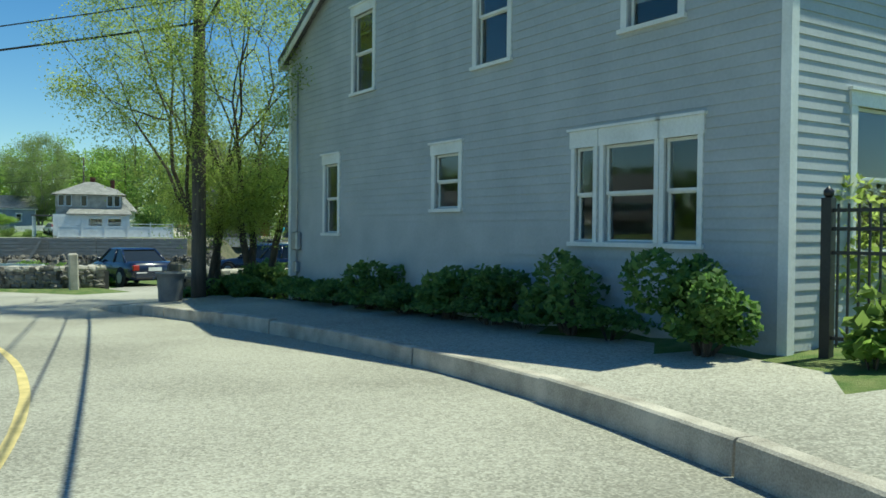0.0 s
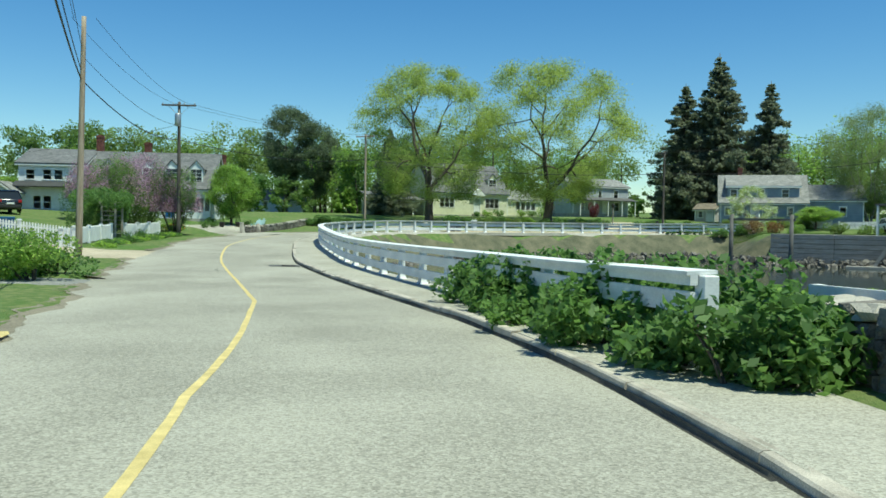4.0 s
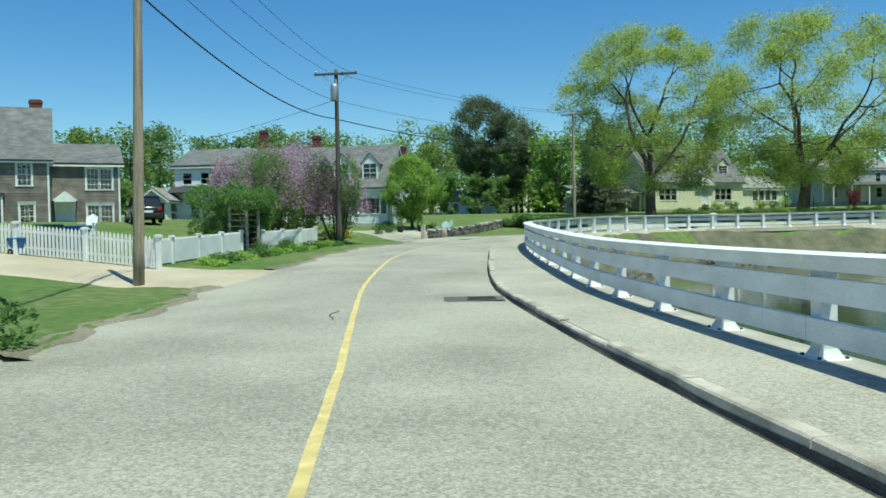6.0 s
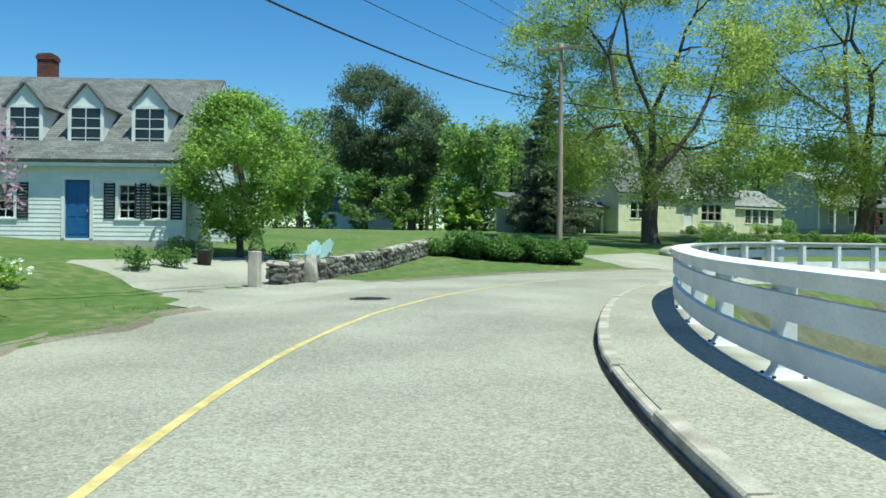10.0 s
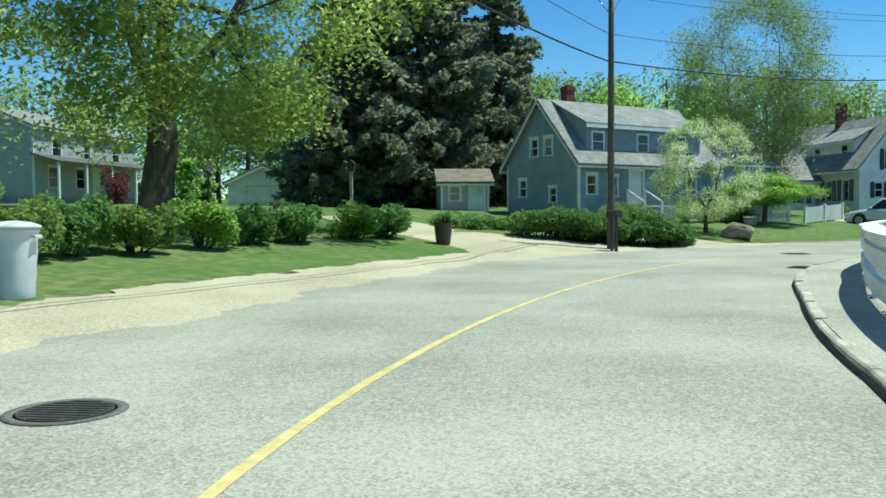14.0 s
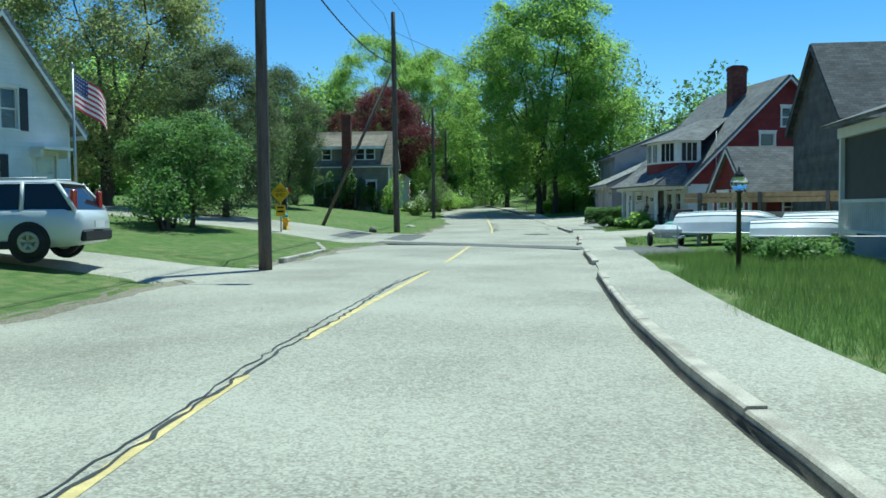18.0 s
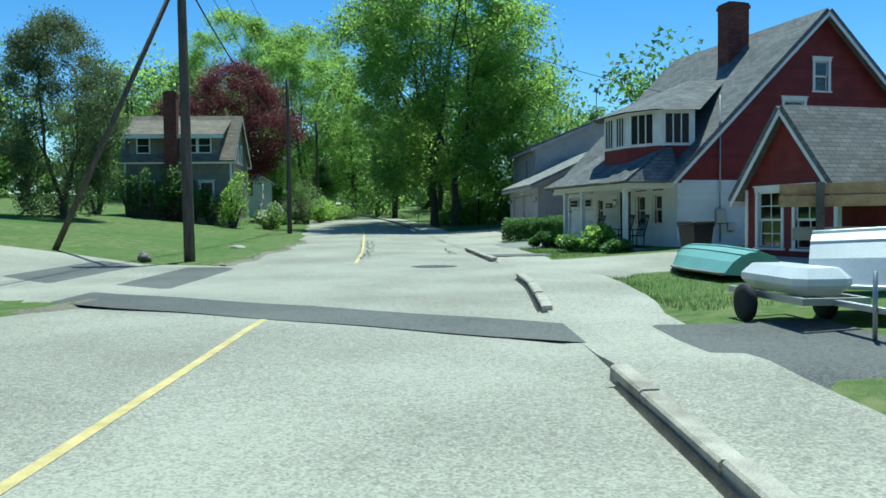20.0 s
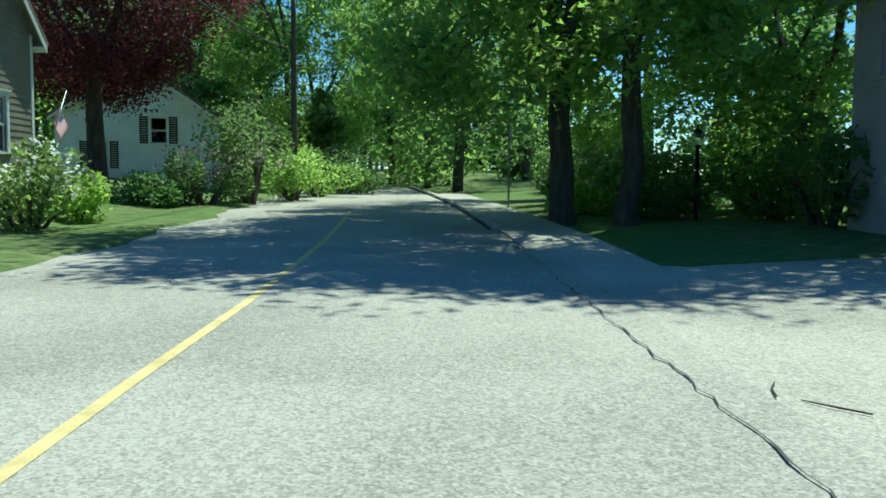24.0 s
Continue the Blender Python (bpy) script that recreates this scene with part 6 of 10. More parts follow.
part("screen", Build().box(0.06, 0.05, 1.38, 4.94, 0.06, 2.95).box(0.05, 0.06, 1.38, 0.06, 3.94, 2.95), M["shutter_black"], sp, "dark insect screen")
rb = Build()
slab(rb, (-0.4, 4.4, 3.2), (-0.4, -0.4, 3.2), (2.5, -0.4, 4.2), (2.5, 4.4, 4.2), 0.1)
slab(rb, (5.4, -0.4, 3.2), (5.4, 4.4, 3.2), (2.5, 4.4, 4.2), (2.5, -0.4, 4.2), 0.1)
spr = new("roof", uv_by_slope(rb.mesh("roof", M["roof_grey"])))
spr.parent = sp

# white house on the sea wall
qd = (0.9035, 0.4306)
qn = (-0.4306, 0.9035)
qo = (-45.28 + 3.0 * qn[0], 97.52 + 3.0 * qn[1])
qh = block("shore_house", "white house with a hipped upper storey behind a white fence", qo, qd, 8.4, 7.5, 0.6, 2.55, "x", 0.01, "white_clap", "white", "roof_light",
           [win("f", 4.6, 1.2, 1.5, 0.85), win("f", 6.7, 1.2, 1.5, 0.85), win("l", 2.0, 0.8, 0.6, 1.2, shutters=True), win("l", 4.5, 0.8, 0.6, 1.2, shutters=True)], 0.16, roof=False)
r = Build()
slab(r, (1.4, -0.4, 2.5), (8.7, -0.4, 2.5), (8.2, 1.8, 3.4), (1.9, 1.8, 3.4), 0.1)
r2 = new("skirt_roof", uv_by_slope(r.mesh("skirt_roof", M["roof_light"])))
r2.parent = qh
b = Build()
b.box(0.2, 1.4, 2.5, 7.6, 7.4, 5.0)
up = part("upper_storey", b, M["stone_pale"], qh, "pale shingled upper storey")
for x in (0.8, 1.6, 3.3, 6.2, 7.0):
    part("pane", Build().box(x - 0.28, 1.36, 3.6, x + 0.28, 1.38, 4.8), M["dark_pane"], up)
    part("casing", Build().box(x - 0.36, 1.37, 3.5, x + 0.36, 1.395, 4.9), M["white"], up)
for y in (2.0, 3.2, 5.0, 6.4):
    part("pane", Build().box(0.16, y - 0.28, 3.6, 0.18, y + 0.28, 4.8), M["dark_pane"], up)
    part("casing", Build().box(0.17, y - 0.36, 3.5, 0.195, y + 0.36, 4.9), M["white"], up)
r = Build().add([(-0.3, 0.9, 4.95), (8.1, 0.9, 4.95), (8.1, 7.9, 4.95), (-0.3, 7.9, 4.95), (3.4, 4.3, 6.6), (4.6, 4.3, 6.6)], [(0, 1, 5, 4), (1, 2, 5), (2, 3, 4, 5), (3, 0, 4), (3, 2, 1, 0)])
r3 = new("hip_roof", uv_by_slope(r.mesh("hip_roof", M["roof_light"])))
r3.parent = qh
part("side_porch", Build().box(-2.4, 1.0, 2.3, 0, 5.5, 2.45), M["roof_light"], qh)
for y in (1.1, 3.2, 5.3):
    part("porch_post", Build().box(-2.3, y - 0.06, -0.3, -2.18, y + 0.06, 2.3), M["white"], qh)
chimney(qh, 4.2, 5.5, 5.5, 7.2, 0.6, 0.6)


# ---- guard rail along the cove ----
RAIL = (37, 3.9, 43, 3.75, 48, 4.1, 51, 4.2, 56, 4.1, 60, 3.95, 64, 3.8, 70, 3.75, 78, 3.4, 83, 3.3, 90, 3.25, 104, 3.1, 111, 3.0, 118, 3.2, 124, 3.35, 134, 3.4, 138, 3.1, 143, 2.75, 150, 2.8, 153, 3.0)
rail = thing("guard_rail", "white painted wooden guard rail beside the cove", "guard rail")


def rail_point(s, side=0.0):
    x, y = along(s, tab(s, *RAIL) + side)
    return x, y


posts = list(np.arange(39.4, 153.2, 2.4))
pxy = np.array([rail_point(s) for s in posts])
pz = locate(pxy[:, 0], pxy[:, 1])[0] + 0.12
post_b = Build().bevel_box(-0.1, -0.09, -0.3, 0.1, 0.09, 1.01, 0.012)
post_b.add([(-0.13, -0.14, 0.03), (0.13, -0.14, 0.03), (0.13, 0.14, 0.03), (-0.13, 0.14, 0.03), (-0.1, -0.09, 0.12), (0.1, -0.09, 0.12), (0.1, 0.09, 0.12), (-0.1, 0.09, 0.12)], [(0, 1, 5, 4), (1, 2, 6, 5), (2, 3, 7, 6), (3, 0, 4, 7)])
post_me = post_b.mesh("post", M["rail_paint"])
plate_me = Build().bevel_box(-0.2, -0.18, 0.0, 0.2, 0.18, 0.03, 0.008).mesh("foot_plate", M["rail_paint"])
bolt_me = Build().lathe([(0.02, 0.028), (0.02, 0.05), (0.01, 0.055)], 8).mesh("bolt", M["iron"])
for s, (x, y), z in zip(posts, pxy, pz):
    x2, y2 = rail_point(s + 0.3)
    o = part("post", post_me, None, rail)
    o.matrix_world = pose(x, y, z, 0, 0, deg(x2 - x, y2 - y))
    part("foot_plate", plate_me, None, o)
    for bx_, by_ in ((-0.165, -0.14), (0.165, -0.14), (0.165, 0.14), (-0.165, 0.14)):
        part("bolt", bolt_me, None, o).matrix_local = pose(bx_, by_, 0)
for i in range(len(posts) - 1):
    ss = np.linspace(posts[i], posts[i + 1] - 0.008, 5)
    for name, z0, z1, a, b in (("top_rail", 0.90, 1.02, -0.19, -0.1), ("middle_rail", 0.60, 0.83, -0.19, -0.1), ("lower_rail", 0.20, 0.43, -0.19, -0.1), ("cap", 1.02, 1.065, -0.23, 0.12)):
        g, v = Build(), []
        for k, s in enumerate(ss):
            zz = pz[i] + (pz[i + 1] - pz[i]) * k / 4
            pa, pb = rail_point(s, a), rail_point(s, b)
            tilt = 0.015 if name == "cap" else 0
            v += [(*pa, zz + z0 - tilt), (*pb, zz + z0), (*pb, zz + z1), (*pa, zz + z1 - tilt)]
        f = [(k * 4 + q, k * 4 + (q + 1) % 4, k * 4 + 4 + (q + 1) % 4, k * 4 + 4 + q) for k in range(4) for q in range(4)]
        g.add(v, [q[::-1] for q in f] + [(0, 1, 2, 3), (19, 18, 17, 16)])
        part(name, g, M["rail_paint"], rail)
sill = strip("rail_sill", M["concrete"], 47, 153, [lambda s: tab(s, *RAIL) - 0.2, lambda s: tab(s, *RAIL) - 0.2, lambda s: tab(s, *RAIL) + 0.28, lambda s: tab(s, *RAIL) + 0.28], [0.0, 0.14, 0.14, -1.4], 1.0)
solid("sill_wall", sill, M["concrete"], "pale concrete sill and retaining wall under the rail", "retaining wall", kind="structure")

# ---- poles and wires ----
pole0, t0 = utility_pole(-1.70, 25.14, 10.5, "pole_dark", radius=0.18)
pole1, t1 = utility_pole(-51.35, 37.55, 10.3, "pole", lean=(-0.25, 0.25))
pole2, t2 = utility_pole(-72.73, 48.90, 9.6, "pole_dark", arm=2.4, arm_turn=59, transformer=True)
pole3, t3 = utility_pole(-90.0, 74.4, 10.0, "pole", arm=2.2, arm_turn=30)
pole4, t4 = utility_pole(-77.85, 107.70, 9.7, "pole_dark", arm=1.6, arm_turn=-20)
pole5, t5 = utility_pole(-54.9, 123.8, 11.6, "pole_dark", radius=0.17)
pole6, t6 = utility_pole(-35.5, 138.1, 11.6, "pole_dark", lean=(-0.35, -0.25), radius=0.17)
pole7, t7 = utility_pole(-15.9, 152.9, 9.2, "pole_dark")
pole8, t8 = utility_pole(4.0, 168.7, 9.0, "pole_dark")
tops = [t0, t1, t2, t3, t4, t5, t6, t7, t8]
tops = [m.translation if isinstance(m, Matrix) else m for m in tops]
tops = [Vector(t) for t in tops]
for a, b in zip(tops[:-1], tops[1:]):
    d = (b - a).normalized()
    n = Vector((-d.y, d.x, 0))
    for dz, off, sag, r in ((-0.1, 0.4, 0.5, 0.010), (-1.2, 0.1, 0.6, 0.012), (-3.1, 0.12, 0.7, 0.018), (-3.7, 0.12, 0.8, 0.03)) if a is tops[0] else ((0.0, 0.5, 0.5, 0.010), (0.0, -0.5, 0.5, 0.010), (-1.6, 0.08, 0.6, 0.012), (-2.6, 0.12, 0.7, 0.028)):
        end = -2.6 if dz < -3.5 else -2.2 if dz < -3 else dz
        wire(a + Vector((0, 0, dz - 0.05)) + n * off, b + Vector((0, 0, (end if a is tops[0] else dz) - 0.05)) + n * off, sag, r)
for dz, off, r in ((-0.3, 0.4, 0.010), (-1.3, 0.0, 0.012), (-3.2, -0.1, 0.018), (-3.8, 0.1, 0.03)):
    wire(tops[0] + Vector((off, 0.4 * off, dz)), Vector((15.5 + off, -12.0 + 0.4 * off, 10.2 + dz)), 0.7, r)
wire(tops[2] + Vector((0, 0, -1.6)), Vector((-89.7, 35.2, 5.4)), 0.6)
wire(tops[6] + Vector((0, 0, -1.0)), Vector((-22, 128, 6.2)), 0.6)

# ---- trees ----
TR = {}
TR["willow"] = tree_parts(11, 19.0, 8.6, 2.8, 0.5, 70000, 0.18, M["leaf_spring"], tips=290, clump=0.85, widest=0.55, lift=0.2, gaps=0.08, skirt=0.5)
TR["willow2"] = tree_parts(12, 19.5, 9.6, 2.8, 0.5, 76000, 0.18, M["leaf_spring"], tips=320, clump=0.9, widest=0.5, lift=0.2, gaps=0.1, skirt=0.5)
TR["maple"] = tree_parts(21, 20.5, 7.2, 2.4, 0.27, 58000, 0.19, M["leaf_maple"], tips=270, clump=0.72, widest=0.42, lift=0.05, gaps=0.12, skirt=0.4)
TR["maple2"] = tree_parts(22, 16.0, 5.6, 2.6, 0.2, 33000, 0.19, M["leaf_maple"], tips=170, clump=0.7, widest=0.45, gaps=0.12, skirt=0.4)
TR["birch"] = tree_parts(31, 14.0, 5.2, 2.0, 0.2, 62000, 0.125, M["leaf_birch"], bark="bark_pale", tips=230, stems=3, clump=0.75, widest=0.5, flat=1.0, gaps=0.25)
TR["olive"] = tree_parts(33, 15.0, 6.4, 1.6, 0.35, 84000, 0.165, M["leaf_pale"], tips=260, clump=0.8, widest=0.42, gaps=0.8, skirt=0.35)
TR["small"] = tree_parts(41, 5.6, 2.3, 1.1, 0.10, 20000, 0.12, M["leaf_hedge"], tips=120, clump=0.36, widest=0.4, gaps=0.5)
TR["dense"] = tree_parts(43, 5.4, 2.3, 0.9, 0.12, 30000, 0.12, M["leaf_maple"], tips=150, clump=0.34, widest=0.38, gaps=0.9)
TR["near"] = tree_parts(45, 10.5, 4.4, 2.3, 0.17, 62000, 0.07, M["leaf_spring"], tips=230, stems=3, clump=0.5, widest=0.6, lift=0.2, gaps=0.22)
TR["crab"] = tree_parts(47, 5.4, 2.7, 0.8, 0.10, 15000, 0.06, M["blossom"], tips=130, clump=0.24, widest=0.2, lift=0.05, gaps=0.45)
TR["crableaf"] = tree_parts(47, 5.4, 2.7, 0.8, 0.10, 19000, 0.08, M["leaf_spring"], tips=130, clump=0.26, widest=0.2, lift=0.05, gaps=0.45)
TR["dome"] = tree_parts(51, 3.3, 2.3, 1.5, 0.12, 30000, 0.09, M["leaf_maple"], tips=120, clump=0.32, widest=0.25, gaps=0.9)
TR["copper"] = tree_parts(53, 15.5, 6.2, 4.4, 0.4, 62000, 0.18, M["leaf_red"], tips=250, clump=0.85, widest=0.4, gaps=0.4, skirt=0.3)
TR["spruce"] = conifer_parts(61, 20.0, 5.4, 0.8, 0.3, 210, 0.40, M["needle"])
TR["spruce2"] = conifer_parts(62, 19.0, 5.0, 1.2, 0.3, 200, 0.40, M["needle"], 0.32, 0.5)
TR["cedar"] = tree_parts(63, 10.0, 3.7, 0.3, 0.22, 60000, 0.12, M["leaf_cedar"], tips=230, clump=0.5, widest=0.4, gaps=0.8, skirt=0.55)
TR["pine"] = tree_parts(65, 17.0, 5.4, 3.4, 0.34, 34000, 0.30, M["pine"], tips=110, clump=1.0, widest=0.62, lift=0.0, gaps=0.2, flat=0.5)

tree(-98.3, 88.5, TR["willow"], 1.0, 20, "tall spreading tree with fresh yellow-green leaves on the lawn")
tree(-94.2, 104.4, TR["willow2"], 1.16, 80, "tall forked tree with fresh yellow-green leaves", tall=1.05)
tree(-88.5, 132.3, TR["spruce"], 1.5, 0, "tall dark spruce with drooping boughs", group="spruces", tall=1.2)
tree(-92.8, 130.3, TR["spruce2"], 1.35, 70, "tall dark spruce with drooping boughs", group="spruces", tall=1.05)
tree(-83.6, 137.6, TR["spruce2"], 1.3, 150, "tall dark spruce with drooping boughs", group="spruces", tall=1.05)
tree(-112.6, 91.6, TR["spruce2"], 0.85, 30, "dark spruce before the cream house", group="spruces", tall=0.65)
tree(-86.5, 131.5, TR["spruce"], 0.6, 20, "dark spruce with low drooping boughs", group="spruces")
tree(-91.0, 129.5, TR["spruce2"], 0.5, 200, "dark spruce with low drooping boughs", group="spruces")
tree(-66.5, 132.5, TR["birch"], 1.0, 30, "pale-stemmed birch with fine hanging leaves")
crab = tree(-72.6, 117.0, TR["crab"], 1.0, 0, "flowering crab apple with white blossom and fresh leaves")
part("leaves", TR["crableaf"][1], None, crab, "fresh green leaves")
tree(-68.2, 123.7, TR["dome"], 1.12, 0, "umbrella-shaped clipped tree by the picket fence", tall=0.78)
tree(-44.5, 152.0, TR["olive"], 1.0, 0, "broad rounded tree with olive-green leaves")
tree(-49.2, 136.0, TR["small"], 1.0, 0, "small rounded tree on the lawn", tall=0.78)
tree(-26.6, 158.9, TR["cedar"], 0.85, 0, "dense dark cedar behind the lawn", group="cedars", tall=1.05)
tree(-42.5, 143.5, TR["cedar"], 0.85, 90, "dense dark cedar behind the lawn", group="cedars")
tree(-4.3, 170.0, TR["copper"], 0.8, 0, "copper beech with dark red leaves")
tree(-1.9, 151.9, TR["maple"], 1.08, 0, "large leafy maple with dark trunk beside the road", group="roadside maples")
tree(-2.3, 149.9, TR["maple2"], 1.2, 100, "leafy green maple beside the road", group="roadside maples")
tree(6.4, 157.2, TR["maple"], 0.95, 200, "large leafy maple with dark trunk beside the road", group="roadside maples")
tree(1.9, 147.2, TR["maple2"], 0.95, 60, "leafy green maple with dark trunk on the roadside lawn", group="roadside maples", tall=0.8)
tree(12.5, 178.5, TR["maple"], 0.95, 140, "tall leafy maple on the far side of the road", group="far maples")
tree(21.5, 186.5, TR["maple"], 1.0, 250, "tall leafy maple on the far side of the road", group="far maples")
tree(16.0, 193.0, TR["maple"], 1.1, 20, "tall leafy maple on the far side of the road", group="far maples")
tree(-87.7, 58.75, TR["dense"], 1.0, 50, "small dense maple beside the cape house")
tree(-138.5, 88.2, TR["pine"], 0.75, 0, "dark pine with clumped crown", group="pines", tall=1.0)
tree(-134.4, 91.2, TR["pine"], 0.7, 120, "dark pine with clumped crown", group="pines", tall=0.85)
tree(-1.89, 26.43, TR["near"], 0.84, 0, "slender many-stemmed tree with young leaves beside the pole", group="trees by the clapboard house")
tree(-0.58, 26.32, TR["near"], 0.8, 130, "slender many-stemmed tree with young leaves", group="trees by the clapboard house")

# woods all round, as one mass
def woods(name, label, spots, kinds, seed, leaf=0.55, per=2300):
    rng = np.random.default_rng(seed)
    cs, tb = {k: [] for k in kinds}, Build()
    for (x0, y0), (x1, y1), n, depth, h0, h1 in spots:
        for i in range(n):
            f = (i + rng.uniform(0, 1)) / n
            d = np.array([x1 - x0, y1 - y0])
            nn = np.array([-d[1], d[0]]) / np.linalg.norm(d)
            p = np.array([x0, y0]) + d * f + nn * rng.random() * depth
            h, z = rng.uniform(h0, h1), land(*p)
            r = h * rng.uniform(0.24, 0.34)
            tb.tube([(p[0], p[1], z - 0.3), (p[0] + rng.normal(0, 0.4), p[1] + rng.normal(0, 0.4), z + h * 0.8)], [0.02 * h, 0.006 * h], 6, False)
            k = kinds[rng.integers(0, len(kinds))]
            m = 22
            c = np.column_stack([rng.normal(0, 0.45, m) * r, rng.normal(0, 0.45, m) * r, rng.beta(1.6, 1.2, m) * 0.9 * h])
            j = rng.integers(0, m, per)
            q = rng.normal(size=(per, 3))
            q /= np.linalg.norm(q, axis=1)[:, None]
            pts = c[j] + q * (rng.uniform(0.45, 1.1, per) * rng.uniform(0.3, 0.55, m)[j] * r)[:, None] * np.array([1, 1, 0.8])
            pts[:, 2] = np.clip(pts[:, 2], 0.02 * h, None)
            cs[k].append(pts + np.array([p[0], p[1], z]))
    top = thing(name, label, "woodland", kind="stuff")
    part("trunks", tb, M["bark"], top)
    for k in cs:
        if cs[k]:
            part("foliage", leaf_mesh("foliage", np.vstack(cs[k]), leaf, M[k], rng, corners=3), None, top)
    return top


woods("woodland", "mixed spring woodland behind the houses",
      [((-125, 5), (-150, 70), 34, 30, 10, 15), ((-150, 60), (-140, 125), 34, 34, 12, 17), ((-140, 112), (-125, 165), 28, 30, 12, 18), ((-125, 158), (-70, 176), 34, 30, 14, 19),
       ((-75, 158), (-20, 188), 30, 30, 12, 17)], ["leaf_olive", "leaf_maple", "leaf_olive", "leaf_deep"], 71, 0.44, 2300)
woods("woodland", "deep green roadside woodland",
      [((12, 178), (70, 262), 34, 18, 14, 19), ((-30, 184), (30, 215), 18, 26, 13, 18), ((5, 160), (75, 240), 24, -18, 12, 18), ((-30, 182), (20, 200), 14, 20, 12, 16), ((5, 128), (70, 140), 22, 25, 10, 15), ((60, 118), (150, 100), 24, 25, 9, 14),
       ((-135, 96), (-122, 92), 5, 6, 9, 12)], ["leaf_deep", "leaf_hedge", "leaf_deep", "leaf_maple"], 73, 0.4, 2200)

# ---- hedges and shrubs ----
for i, f in enumerate(np.linspace(0, 1, 8)):
    bush(-91.4 + 2.6 * f - 0.9 * f * f, 69.1 + 5.6 * f, 1.0, 0.95, 1.12 + 0.1 * math.sin(i * 1.9), 5000, 0.12, M["leaf_hedge"], "rounded leafy bush in the roadside hedge", 560 + i, i * 33, group="roadside hedge bushes")
for i, f in enumerate(np.linspace(0, 1, 8)):
    bush(-80.5 + 5.2 * f, 109.5 + 1.0 * f * f, 1.15, 1.1, 1.3 + 0.08 * math.sin(i * 1.7), 6000, 0.125, M["leaf_hedge"], "rounded leafy bush in the hedge by the mailbox", 580 + i, i * 33, group="mailbox hedge bushes")
hedge([(-40.93, 33.37), (-42.84, 31.84)], 1.5, 1.5, 3000, 0.09, M["leaf_maple"], "rounded bright green hedge by the drive", 6)


# ---- stones ----
def stone_mesh(seed, mat):
    rng = np.random.default_rng(seed)
    p, f = [], []
    n = 3
    bm = bmesh.new()
    bmesh.ops.create_cube(bm, size=1.0)
    bmesh.ops.subdivide_edges(bm, edges=bm.edges[:], cuts=1, use_grid_fill=True)
    for v in bm.verts:
        d = v.co.normalized()
        v.co = v.co.lerp(d * 0.56, 0.45) + Vector(rng.normal(0, 0.045, 3))
    me = bpy.data.meshes.new("stone")
    bm.to_mesh(me)
    bm.free()
    me.materials.append(mat)
    return me


STONES = [stone_mesh(i, M["stone"]) for i in range(8)]
PALE = [stone_mesh(20 + i, M["stone_pale"]) for i in range(4)]


def stone_wall(pts, thick, height, label, seed, size=0.34, hi=None, cap=True):
    """A dry wall of separate stones along a line."""
    rng = random.Random(seed)
    t = thing("stone_wall", label, "stone wall")
    pts = [Vector(p) for p in pts]
    seg = [0.0]
    for a, b in zip(pts[:-1], pts[1:]):
        seg.append(seg[-1] + (b - a).length)

    def at(s):
        for i in range(len(seg) - 1):
            if s <= seg[i + 1] or i == len(seg) - 2:
                d = (pts[i + 1] - pts[i]).normalized()
                return pts[i] + d * (s - seg[i]), d
    core = Build()
    s = 0.0
    while s < seg[-1]:
        p, d = at(s + 0.25)
        z = land(p.x, p.y)
        core.box(-0.27, -thick * 0.28, -0.3, 0.27, thick * 0.28, height * 0.8, pose(p.x, p.y, z, 0, 0, deg(d.x, d.y)))
        s += 0.5
    part("core", core, M["tar"], t)
    z0 = 0.0
    row = 0
    while z0 < height - 0.05:
        h = rng.uniform(0.12, 0.2)
        top = z0 + h >= height - 0.06
        s = -0.1 + rng.uniform(0, 0.2)
        while s < seg[-1]:
            w = rng.uniform(0.6, 1.5) * size * (1.25 if top else 1)
            p, d = at(min(max(s + w / 2, 0), seg[-1]))
            z = land(p.x, p.y)
            o = part("stone", rng.choice(PALE if top and rng.random() < 0.7 else STONES), None, t)
            o.matrix_world = pose(p.x, p.y, z + z0 + h / 2 - 0.03, rng.uniform(-6, 6) + (180 if rng.random() < 0.5 else 0), rng.uniform(-5, 5), deg(d.x, d.y) + rng.uniform(-7, 7)) @ Matrix.Diagonal((w * 1.08, thick * rng.uniform(0.9, 1.1), h * 1.18, 1))
            s += w
        z0 += h
    return t


def boulder(x, y, sx, sy, sz, turn, label, mat="stone_pale", seed=3, name="boulder"):
    bm = bmesh.new()
    bmesh.ops.create_icosphere(bm, subdivisions=3, radius=0.5)
    for v in bm.verts:
        n1 = noise.noise(v.co * 2.2 + Vector((seed, 0, 0)))
        n2 = noise.noise(v.co * 6 + Vector((0, seed, 0)))
        v.co *= 1 + 0.35 * n1 + 0.08 * n2
    me = bpy.data.meshes.new(name)
    bm.to_mesh(me)
    bm.free()
    me.materials.append(M[mat])
    o = new(name, me)
    o.matrix_world = pose(x, y, land(x, y) + sz * 0.32, 0, 0, turn) @ Matrix.Diagonal((sx, sy, sz, 1))
    return tagged(o, label, "boulder")


